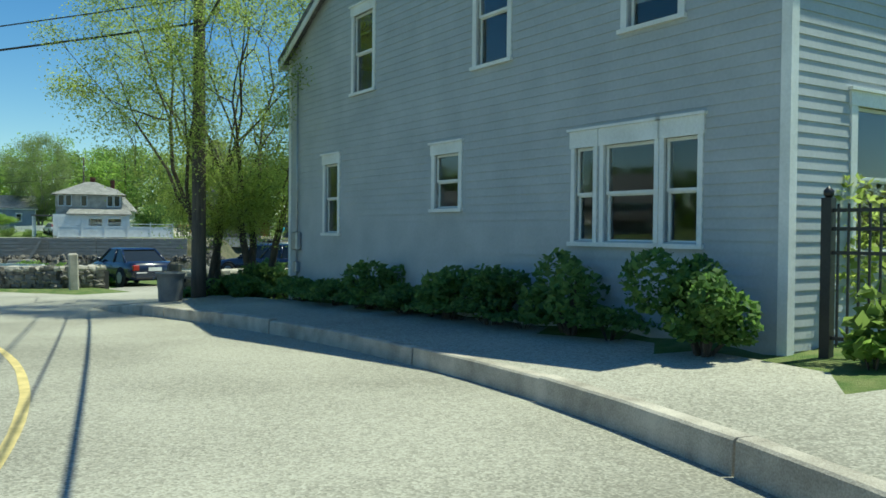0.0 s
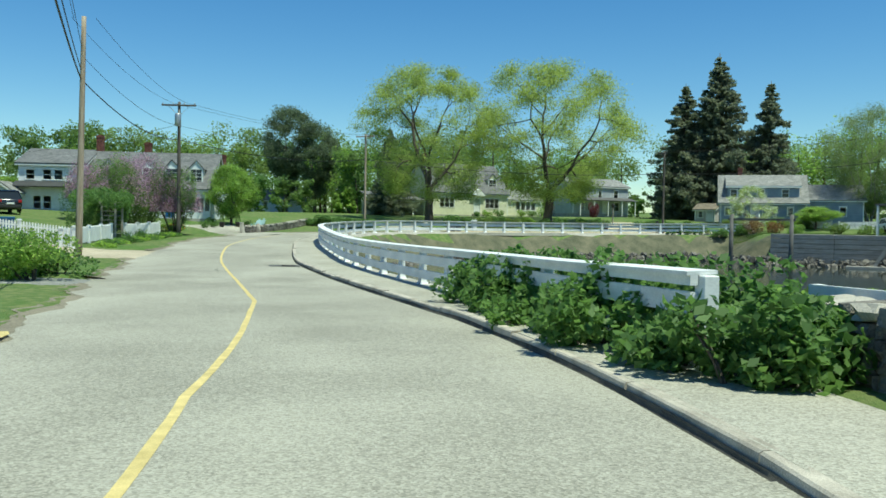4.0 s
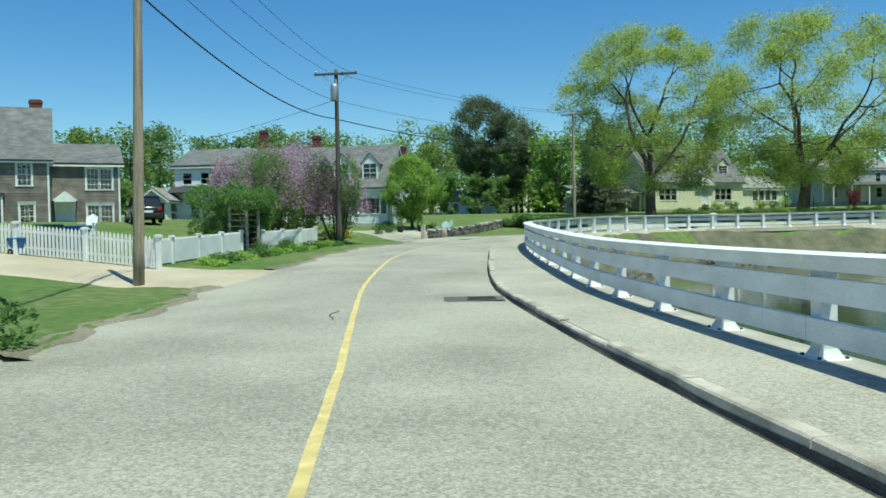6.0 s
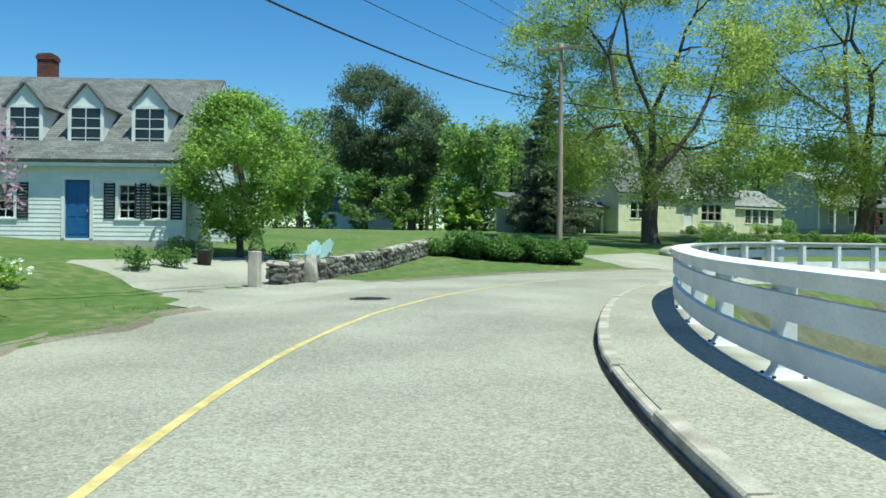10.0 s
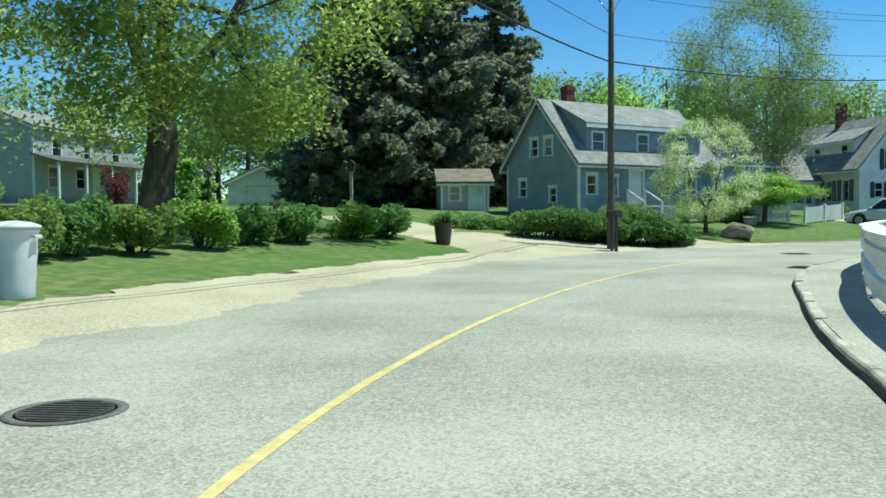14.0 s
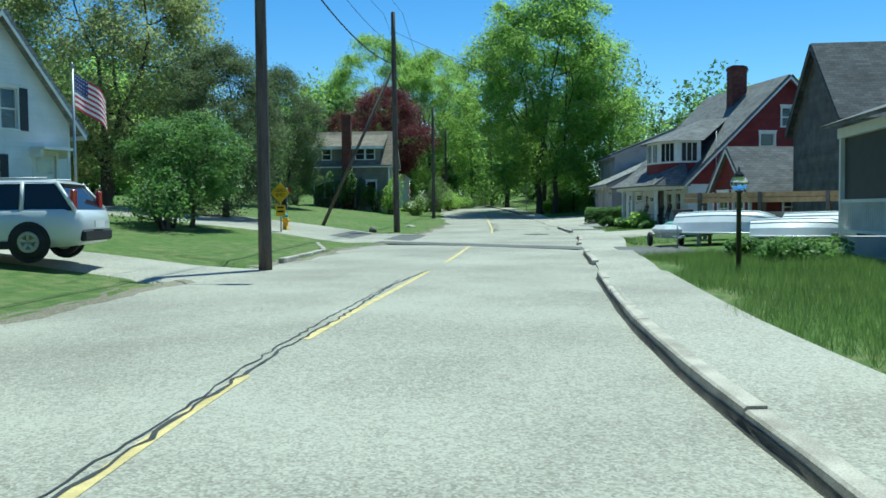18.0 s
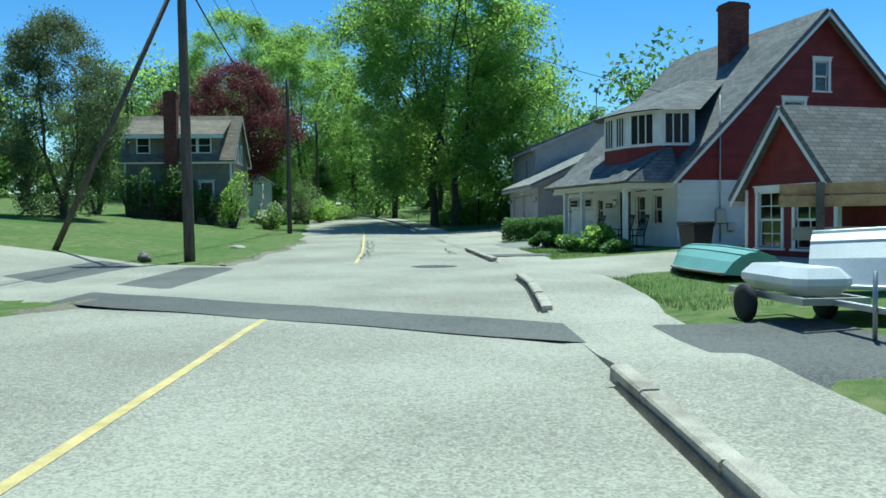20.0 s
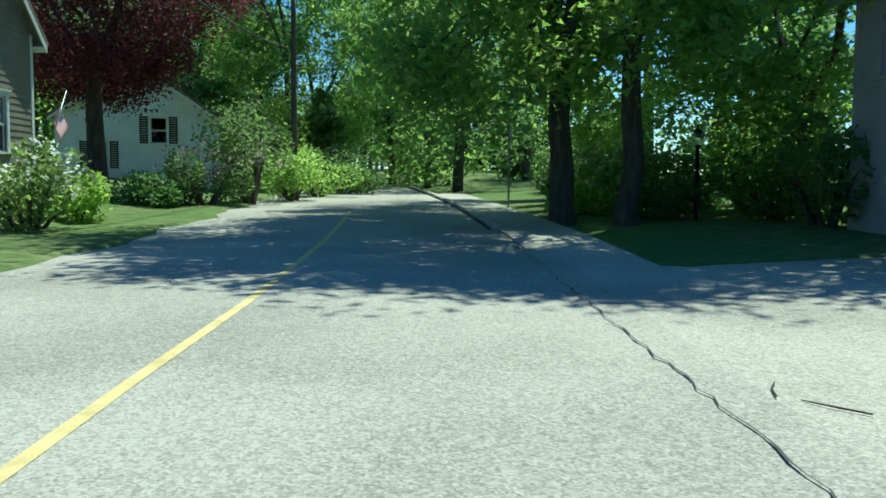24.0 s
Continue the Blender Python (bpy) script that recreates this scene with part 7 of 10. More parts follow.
# ---- drives and patches ----
def drape(name, label, mat, quad, lift=0.035, cells=10, category="drive", edge=0.0, seed=1):
    """A sheet laid over the land between four corners, with a wandering edge."""
    a, b, c, d = (np.array(p, float) for p in quad)
    rng = random.Random(seed)
    n = cells
    P = []
    for i in range(n + 1):
        for j in range(n + 1):
            u, v = i / n, j / n
            p = (a * (1 - u) + b * u) * (1 - v) + (d * (1 - u) + c * u) * v
            if edge and (i in (0, n) or j in (0, n)):
                p = p + np.array([rng.uniform(-edge, edge), rng.uniform(-edge, edge)])
            P.append(p)
    P = np.array(P)
    z = land(P[:, 0], P[:, 1])
    e = [lift if 0 < i < n and 0 < j < n else -0.05 for i in range(n + 1) for j in range(n + 1)]
    bld = Build().add(np.c_[P, z + np.array(e)], [(i * (n + 1) + j, (i + 1) * (n + 1) + j, (i + 1) * (n + 1) + j + 1, i * (n + 1) + j + 1) for i in range(n) for j in range(n)], True)
    return solid(name, bld, M[mat], label, category, kind="structure")


def sq(s0, s1, o0, o1, skew=0.0):
    """Corners of a patch beside the drive, from its near left."""
    return [along(s0, o0), along(s1, o0), along(s1 + skew, o1), along(s0 + skew, o1)]


def laid(name, label, mat, s0, s1, o0, o1, lift, step=0.6, category="road patch", sway=0.0):
    b = strip(name, None, s0, s1, [lambda s: (o0(s) if callable(o0) else o0) + sway * math.sin(s * 2.7), lambda s: (o1(s) if callable(o1) else o1) + sway * math.sin(s * 3.1 + 1)], [lift, lift], step)
    return solid(name, b, M[mat], label, category, kind="structure")


drape("parking_lot", "pale gravelly asphalt car park by the water", "walk", [along(21, 3.0), along(30.2, 2.8), (-8.84, 35.99), (0.08, 42.10)], 0.03, 16, "car park")
drape("drive", "sandy gravel drive", "sand", sq(68.6, 74.8, -4.2, -22, 2), 0.03, 12, edge=0.15)
drape("drive", "short asphalt drive", "drive", sq(56.0, 58.4, -4.4, -16), 0.03, 8)
drape("drive", "pale asphalt drive to the cape house", "walk", sq(95.5, 103.5, -4.4, -13.5, 4), 0.03, 10, edge=0.1)
drape("drive", "pale sandy drive beside the hedge", "walk", [along(117.6, -5.6), along(124.2, -6.0), (-93.5, 82.6), (-92.5, 77.2)], 0.045, 14, edge=0.12)
solid("shoulder", strip("shoulder", None, 122.6, 140.4, [lambda s: left_at(s) + 0.45 + 0.15 * math.sin(s * 2.3) + 0.1 * math.sin(s * 7.1), lambda s: left_at(s) - 0.1, lambda s: -8.2 + 0.2 * math.sin(s * 1.9),
                                                         lambda s: -8.75 + 0.28 * math.sin(s * 1.3) + 0.2 * math.sin(s * 4.1 + 1) + 0.12 * math.sin(s * 11.3)],
                        [-0.01, 0.07, lambda s: float(rise(np.array([s]), np.array([-8.2]))[0]) + 0.10, lambda s: float(rise(np.array([s]), np.array([-8.75]))[0]) + 0.05], 0.2), M["sand"], "trampled sandy verge between lawn and road", "verge", kind="structure")
drape("drive", "wide sandy drive", "sand", [along(139.2, -7.0), along(147.4, -7.2), (-83.4, 109.3), (-86.6, 107.2)], 0.05, 14, edge=0.15)
drape("drive", "sandy drive going back past the hedge", "sand", [(-86.2, 106.8), (-83.2, 109.4), (-88.5, 115.5), (-91.0, 113.0)], 0.055, 8, edge=0.12)
drape("drive", "crushed shell drive", "sand", [along(148.0, -5.6), along(153.4, -5.8), along(149.8, -11), along(147.2, -11)], 0.035, 10, edge=0.15)
drape("drive", "pale asphalt drive under the parked wagon", "walk", sq(167.4, 171.4, -6.2, -17, -2), 0.035, 10, edge=0.12)
drape("side_street", "side street of worn asphalt", "asphalt", sq(183.5, 194.5, -4.4, -30, 4), 0.02, 14, "road")
drape("street_patch", "darker asphalt patch at the side street", "patch", sq(186, 193.5, -5.0, -9.5, 1), 0.028, 10, "road patch")
drape("drive", "pale asphalt drive beside the red house", "walk", sq(187.6, 194.2, 1.9, 22, 1), 0.04, 14)
drape("drive", "grey asphalt drive by the porch", "drive", sq(201.8, 206.5, 3.3, 11, -0.5), 0.045, 10)
drape("apron", "pale worn asphalt apron before the garage", "walk", sq(206.5, 222.0, 3.2, 7.6), 0.04, 12)
drape("apron", "dark asphalt apron across the pavement", "patch", sq(176.4, 180.2, 2.3, 5.0), 0.055, 8)


def road_edge(s0, s1):
    b = strip("road_edge", None, s0, s1, [lambda s: kerb_at(s) - 0.25, lambda s: kerb_at(s) - 0.05, lambda s: kerb_at(s) + 0.12, lambda s: kerb_at(s) + 0.4], [-0.01, 0.014, 0.032, 0.036], 0.5)
    return solid("road_edge", b, M["asphalt"], "worn asphalt edge where the kerb is missing", "road patch", kind="structure")


def crack(pts, w, label="black tar sealed crack in the road"):
    """A sealed crack along (s, off) places."""
    b = Build()
    v = []
    dense = []
    rng = random.Random(int(pts[0][0] * 10))
    for (a, c), (d, e) in zip(pts[:-1], pts[1:]):
        n = max(2, int(math.hypot(d - a, e - c) / 0.18))
        for i in range(n):
            dense.append((a + (d - a) * i / n, c + (e - c) * i / n + rng.uniform(-0.03, 0.03)))
    dense.append(pts[-1])
    xy = np.array([along(s, o) for s, o in dense])
    z = locate(xy[:, 0], xy[:, 1])[0]
    for i in range(len(xy)):
        t = xy[min(i + 1, len(xy) - 1)] - xy[max(i - 1, 0)]
        t = t / (np.linalg.norm(t) + 1e-9)
        k = w * rng.uniform(0.35, 1.0) / 2
        v += [(xy[i, 0] - t[1] * k, xy[i, 1] + t[0] * k, z[i] + 0.037), (xy[i, 0] + t[1] * k, xy[i, 1] - t[0] * k, z[i] + 0.037)]
    b.add(v, [(2 * i, 2 * i + 1, 2 * i + 3, 2 * i + 2) for i in range(len(xy) - 1)])
    return solid("tar_crack", b, M["tar"], label, "crack", group="sealed cracks", kind="structure")


crack([(32.6, -2.1), (33.0, -1.86), (31.5, -1.82), (31.1, -1.86), (29.9, -1.45), (28.4, -1.6), (27.0, -1.4)], 0.055)
crack([(33.3, -1.33), (31.7, -1.38), (30.8, -1.34), (29.7, -1.28), (28.6, -1.1), (27.4, -1.2)], 0.06)
crack([(26.0, 2.4), (28.0, 3.4), (31.0, 2.8), (33.0, 3.6)], 0.030)
crack([(61.6, -1.25), (62.4, -1.4), (63.0, -1.3)], 0.030)
crack([(150.4, -2.3), (152.2, -2.14), (156.0, -2.06), (158.9, -2.18), (161.5, -2.2), (166.7, -2.52), (170.3, -2.45)], 0.05)
crack([(150.8, -2.38), (153.2, -2.2), (157.0, -2.16), (159.9, -2.3), (163, -2.42), (167.7, -2.6)], 0.03)


def skew_patch(name, label, mat, left_far, right_far, right_near, left_near, lift=0.037):
    """A patch between four (station, offset) places, lying on the road."""
    b, n = Build(), 16
    v = []
    for i in range(n + 1):
        f = i / n
        for a, c in ((left_far, right_far), (left_near, right_near)):
            st = a[0] + (c[0] - a[0]) * f + 0.05 * math.sin(f * 19 + a[0])
            x, y = along(st, a[1] + (c[1] - a[1]) * f)
            v.append((x, y, locate([x], [y])[0][0] + lift))
    b.add(v, [(2 * i, 2 * i + 1, 2 * i + 3, 2 * i + 2) for i in range(n)])
    return solid(name, b, M[mat], label, "road patch", kind="structure")


skew_patch("trench_patch", "dark asphalt trench patch running aslant over the road", "patch", (185.4, -6.4), (180.1, 1.55), (178.5, 1.55), (183.5, -6.4))
skew_patch("pavement_patch", "dark asphalt patch across the pavement", "patch", (196.2, 2.1), (196.3, 4.0), (195.0, 4.0), (194.9, 2.1), 0.137)
crack([(199.34, -4.9), (199.6, -3.1), (199.77, -1.8), (199.36, -0.4), (198.7, 1.6)], 0.035)
crack([(199.1, -4.7), (199.7, -2.4), (199.2, 0.2), (198.6, 1.5)], 0.025)
crack([(205.6, -1.6), (205.4, 0.2), (205.5, 1.8)], 0.02)
crack([(188.6, -5.4), (188.4, -2.0), (187.6, 1.7)], 0.02)
crack([(190.6, -5.6), (190.3, -1.5), (190.4, 1.8)], 0.016)
# the sealed web beside the yellow line
crack([(196.2, -1.86), (197.0, -1.98), (198.2, -1.82), (199.3, -1.88), (200.4, -1.74), (202.2, -1.84), (204.0, -1.72), (206.0, -1.86), (208.0, -1.74), (210.0, -1.84), (212.0, -1.69)], 0.06)
crack([(197.2, -1.74), (198.6, -1.64), (200.1, -1.76), (202.0, -1.56), (204.4, -1.66), (206.6, -1.50), (209.0, -1.62), (211.8, -1.48)], 0.05)
crack([(199.4, -2.09), (201.5, -2.04), (203.5, -2.14), (206.2, -2.04), (208.8, -2.14), (211.2, -2.06)], 0.035)
rc = random.Random(31)
for k in range(16):
    a = 197.2 + k * 0.92
    crack([(a, -1.86), (a + rc.uniform(-0.1, 0.4), -1.59)] if k % 3 else [(a, -2.09), (a + rc.uniform(0.0, 0.4), -1.82)], 0.032)
crack([(203.6, 1.35), (201.8, 1.2), (200.4, 1.29), (199.5, 1.12), (198.9, 1.2)], 0.05)
crack([(201.6, 1.2), (200.2, 1.36), (199.0, 1.36)], 0.042)
road_edge(21.5, 36)
for s0, s1 in ((168.4, 172.4), (176.4, 181.6), (187.4, 194.2), (201.2, 209.4), (211.2, 228.4)):
    road_edge(s0, s1)
crack([(203, 1.95), (208, 1.9), (213, 1.75), (220, 1.7), (230, 1.75)], 0.022, "dark seam between road and apron")


def disc(s, o, r, name, label, mat, bars=0):
    x, y = along(s, o)
    z = locate([x], [y])[0][0]
    t = thing(name, label, "manhole cover", pose(x, y, z + 0.024), kind="")
    part("ring", Build().lathe([(r + 0.08, 0.0), (r + 0.08, 0.006), (r, 0.008), (r, 0.0)], 28), M["patch"], t)
    c = part("cover", Build().lathe([(r - 0.02, 0.0), (r - 0.02, 0.012)], 28, smooth=False), M[mat], t)
    rb = Build()
    for i in range(-4, 5):
        w = math.sqrt(max(0, (r - 0.05) ** 2 - (i * r / 5) ** 2))
        if w > 0.05:
            rb.box(-w, i * r / 5 - 0.018, 0.012, w, i * r / 5 + 0.018, 0.018)
    part("ribs", rb, M[mat], c)
    return t


disc(27.2, 1.2, 0.36, "manhole_cover", "round cast iron manhole cover in asphalt", "iron")
disc(98.5, -3.2, 0.36, "manhole_cover", "round cast iron manhole cover in asphalt", "iron")
disc(121.6, -3.6, 0.36, "manhole_cover", "round cast iron manhole cover in asphalt", "iron")
disc(145.3, -1.0, 0.38, "manhole_cover", "round cast iron manhole cover ringed by cracked asphalt", "patch")
crack([(145.3, -2.2), (145.9, -1.5), (145.95, -0.7), (145.4, -0.1)], 0.035)
crack([(144.7, -1.7), (144.55, -1.0), (144.8, -0.3)], 0.03)
crack([(145.4, -0.5), (145.2, 0.2), (145.3, 0.9)], 0.02)
disc(192.1, 0.2, 0.55, "manhole_cover", "round dark patched manhole cover", "drive")


def grate(s, o, label):
    x, y = along(s, o)
    x2, y2 = along(s + 0.3, o)
    z = locate([x], [y])[0][0]
    t = thing("drain_grate", label, "drain", pose(x, y, z + 0.018, 0, 0, deg(x2 - x, y2 - y)) @ Matrix.Diagonal((0.78, 0.8, 1, 1)))
    part("pit", Build().box(-0.4, -0.32, -0.004, 0.4, 0.32, 0.004), M["tar"], t)
    f = part("frame", Build().box(-0.44, -0.36, 0, -0.38, 0.36, 0.02).box(0.38, -0.36, 0, 0.44, 0.36, 0.02).box(-0.38, -0.36, 0, 0.38, -0.3, 0.02).box(-0.38, 0.3, 0, 0.38, 0.36, 0.02), M["iron"], t)
    for i in range(9):
        part("bar", Build().box(-0.36 + i * 0.085, -0.3, 0.004, -0.325 + i * 0.085, 0.3, 0.02), M["iron"], t)
    part("bar", Build().box(-0.38, -0.12, 0.004, 0.38, -0.09, 0.021).box(-0.38, 0.09, 0.004, 0.38, 0.12, 0.021), M["iron"], t)
    return t


grate(64.9, 1.35, "cast iron drain grate by the kerb")
laid("drain_patch", "darker asphalt square round the drain", "patch", 64.4, 65.5, 0.6, 1.8, 0.031, 0.3)
grate(139.9, 1.22, "cast iron drain grate by the kerb")
# yellow kerb end on the near left
laid("kerb_paint", "yellow painted kerb end", "yellow", 38.5, 44.5, lambda s: left_at(s) - 0.12, lambda s: left_at(s) + 0.05, 0.06, 0.4, "kerb")
# kerb at the side street, left
lk = tagged(new("corner_kerb"), "low granite kerb round the street corner", "kerb", kind="structure")
for i in range(6):
    s0, s1 = 173.2 + i * 1.6, 174.78 + i * 1.6
    o0, o1 = (-6.9 - (0.0 if i < 4 else (i - 3) * 0.5)), (-6.9 - (0.0 if i < 3 else (i - 2) * 0.5))
    a, b2 = along(s0, o0), along(s1, o1)
    L = math.hypot(b2[0] - a[0], b2[1] - a[1])
    part("kerb_stone", Build().bevel_box(0, 0, -0.1, L - 0.02, 0.16, 0.14, 0.02, pose(*a, land(*a), 0, 0, deg(b2[0] - a[0], b2[1] - a[1]))), M["kerb"], lk)

# ---- stone walls, boulders, riprap ----
stone_wall([(-18.29, 38.07), (-14.95, 35.99), (-12.03, 34.28), (-9.81, 34.02), (-8.85, 34.69)], 0.55, 0.85, "grey fieldstone wall capped with pale flat stones", 4, 0.25)
stone_wall([(-3.66, 29.02), (-1.73, 30.15), (0.38, 31.49)], 0.6, 0.8, "dark mossy fieldstone wall in shade", 5, 0.4)
stone_wall([(-81.32, 57.65), (-86.08, 62.85), (-92.7, 69.2)], 0.5, 0.66, "grey fieldstone garden wall beside the lawn", 6)
gp = solid("gate_post", Build().bevel_box(-0.16, -0.14, -0.2, 0.16, 0.14, 1.35, 0.05), M["stone_pale"], "rough granite gate post beside the stone wall", "post", pose(-9.00, 33.18, land(-9.00, 33.18), 2, -2, 30))
gp2 = solid("gate_post", Build().bevel_box(-0.2, -0.16, -0.2, 0.2, 0.16, 1.1, 0.08), M["stone"], "dark standing stone post at the wall's end", "post", pose(-3.80, 28.81, land(-3.80, 28.81), -4, 3, 20))
gp3 = solid("gate_post", Build().bevel_box(-0.14, -0.14, -0.2, 0.14, 0.14, 0.95, 0.03), M["stone_pale"], "granite gate post at the drive", "post", pose(-80.67, 56.90, land(-80.67, 56.90), 0, 0, 50))
boulder(-92.0, 83.6, 1.1, 0.7, 0.62, 20, "pale pointed boulder on the lawn's edge", seed=4)
boulder(-71.5, 115.5, 1.5, 1.0, 0.85, -35, "large rounded tan boulder on the lawn", "stone_tan", seed=9)
boulder(-28.2, 144.0, 0.9, 0.5, 0.22, 10, "flat stone in the grass", seed=12)
boulder(-36.6, 138.8, 0.7, 0.4, 0.4, 60, "grey stone beside the pole", "stone", seed=14)
boulder(-82.01, 58.91, 0.55, 0.3, 1.0, 40, "upright pale stone leaning on the wall", seed=15)


def riprap(label, line, n, seed, spread_, lo, hi, heap=-9.0):
    rng = np.random.default_rng(seed)
    b = Build()
    line = np.array(line, float)
    seg = np.r_[0, np.cumsum(np.linalg.norm(np.diff(line, axis=0), axis=1))]
    base = [np.array([v.co for v in m.vertices]) for m in STONES]
    faces = [tuple(p.vertices) for p in STONES[0].polygons]
    s = rng.uniform(0, seg[-1], n)
    x, y = np.interp(s, seg, line[:, 0]) + rng.normal(0, spread_, n), np.interp(s, seg, line[:, 1]) + rng.normal(0, spread_, n)
    z = np.maximum(land(x, y), heap + 0.7 * rng.random(n) ** 2)
    for i in range(n):
        k = rng.uniform(lo, hi)
        r = np.array(Euler(rng.uniform(0, 6.28, 3)).to_matrix())
        b.add((base[i % 8] * np.array([k, k * rng.uniform(0.6, 1), k * rng.uniform(0.45, 0.8)])) @ r.T + np.array([x[i], y[i], z[i] + k * 0.12]), faces)
    return solid("riprap", b, M["stone"], label, "rocks", kind="stuff")


riprap("dark fallen rocks along the bank under the rail", [(-21.2, 45.0), (-25.9, 47.2), (-33.8, 50.1), (-43.0, 53.1), (-51.3, 56.5), (-59.5, 60.4), (-65.7, 64.7), (-69.4, 70.0), (-70.8, 76.0), (-71.2, 84.0), (-69.8, 90.5), (-65.9, 94.4)], 1500, 3, 1.0, 0.18, 0.55)
riprap("tumbled grey rocks below the sea wall", [(-66.3, 94.8), (-60.5, 94.0), (-54.4, 92.8), (-44.3, 96.3), (-32.8, 100.6), (-27.5, 104.0)], 900, 5, 0.45, 0.2, 0.6, WATER - 0.2)
riprap("rocks at the car park's edge", [(-19.12, 44.43), (-13.18, 45.53), (-5.39, 49.05)], 90, 6, 0.5, 0.3, 0.8)

# sea wall and white fence
swd = Vector((0.93, 0.37, 0)).normalized()
sw = thing("sea_wall", "grey weathered timber sea wall", "sea wall", pose(-54.63, 93.49, -2.4, 0, 0, deg(10.1792, 3.6802)))
for i in range(7):
    for j in range(5):
        part("timber", Build().bevel_box(j * 5.0, 0, i * 0.4, j * 5.0 + 4.97, 2.6 if i == 6 else 0.3, i * 0.4 + 0.37, 0.02), M["seawall"], sw)
wf = thing("board_fence", "white panelled board fence on the sea wall", "fence", pose(-44.58, 97.57, 0.42, 0, 0, deg(0.9035, 0.4306)))
for i in range(6):
    part("post", Build().box(i * 2.5 - 0.07, -0.07, -0.3, i * 2.5 + 0.07, 0.07, 1.75).box(i * 2.5 - 0.1, -0.1, 1.75, i * 2.5 + 0.1, 0.1, 1.8), M["white"], wf)
    if i < 5:
        part("panel", Build().box(i * 2.5 + 0.07, -0.02, 0.1, i * 2.5 + 2.43, 0.02, 1.25), M["white"], wf)
        part("rail", Build().box(i * 2.5 + 0.07, -0.04, 0.05, i * 2.5 + 2.43, 0.04, 0.16).box(i * 2.5 + 0.07, -0.04, 1.2, i * 2.5 + 2.43, 0.04, 1.3).box(i * 2.5 + 0.07, -0.04, 1.55, i * 2.5 + 2.43, 0.04, 1.63), M["white"], wf)
dk = thing("mooring_frame", "two dark timber piles joined by a beam in the water", "pile", pose(-50.80, 82.52, -3.0, 0, 0, deg(0.9035, 0.4306)))
for x in (0, 4.1):
    part("pile", Build().tube([(x, 0, 0), (x + 0.05, 0, 4.8)], [0.16, 0.14], 10), M["wood_dark"], dk)
part("beam", Build().box(-0.2, -0.08, 4.35, 4.4, 0.08, 4.5), M["wood_dark"], dk)
gw = thing("gangway", "grey timber landing stair at the sea wall", "stair", pose(-46.80, 94.71, -2.6, 0, 0, deg(0.9035, 0.4306)))
part("stringer", Build().prism([(0, 0.1), (0.3, 0.1), (1.9, 3.0), (1.6, 3.0)], 0, 0.08).prism([(0, 0.1), (0.3, 0.1), (1.9, 3.0), (1.6, 3.0)], 1.0, 1.08), M["seawall"], gw)
for i in range(9):
    part("tread", Build().box(0.1 + i * 0.18, 0.08, 0.3 + i * 0.32, 0.4 + i * 0.18, 1.0, 0.34 + i * 0.32), M["seawall"], gw)
part("float", Build().bevel_box(-1.6, -0.6, 0.3, 1.2, 1.6, 0.55, 0.04), M["seawall"], gw, "floating grey landing")
# dock beside the boat house
dkp = thing("dock", "timber dock on piles with white posts by the boat house", "dock", pose(-22.8, 111.5, -2.4, 0, 0, deg(0.95, -0.1)))
part("deck", Build().box(-7, -1.6, 2.5, 9, 0.6, 2.7), M["seawall"], dkp)
for i in range(9):
    part("pile", Build().tube([(-6.8 + i * 1.95, -1.5, -1), (-6.8 + i * 1.95, -1.5, 3.6 if i > 3 else 2.6)], 0.15, 9), M["concrete"] if i > 3 else M["wood_dark"], dkp)
    part("brace", Build().box(-6.8 + i * 1.95, -1.4, 1.2, -5.2 + i * 1.95, -1.3, 1.4), M["seawall"], dkp)
part("float", Build().bevel_box(0, -3.6, 0.1, 7, -1.9, 0.45, 0.05), M["concrete"], dkp, "pale floating stage")
for x in (1.0, 3.2):
    part("buoy", Build().lathe([(0.05, 3.5), (0.35, 3.7), (0.42, 4.0), (0.3, 4.3), (0.05, 4.4)], 14, pose(x, -1.4, 0)), material("turquoise_plastic", (0.05, 0.35, 0.5), (0.1, 0.5, 0.65), 0.4), dkp, "turquoise float")


# ---- fences ----
PICKET = Build().add([(-0.045, -0.01, 0.06), (0.045, -0.01, 0.06), (0.045, -0.01, 0.92), (0, -0.01, 1.0), (-0.045, -0.01, 0.92), (-0.045, 0.01, 0.06), (0.045, 0.01, 0.06), (0.045, 0.01, 0.92), (0, 0.01, 1.0), (-0.045, 0.01, 0.92)],
                     [(0, 1, 2, 3, 4), (9, 8, 7, 6, 5), (0, 5, 6, 1), (1, 6, 7, 2), (2, 7, 8, 3), (3, 8, 9, 4), (4, 9, 5, 0)]).mesh("picket", M["white"])
PPOST = Build().box(-0.09, -0.09, -0.2, 0.09, 0.09, 1.08).box(-0.14, -0.14, 1.08, 0.14, 0.14, 1.13).box(-0.1, -0.1, 1.13, 0.1, 0.1, 1.17).mesh("post", M["white"])


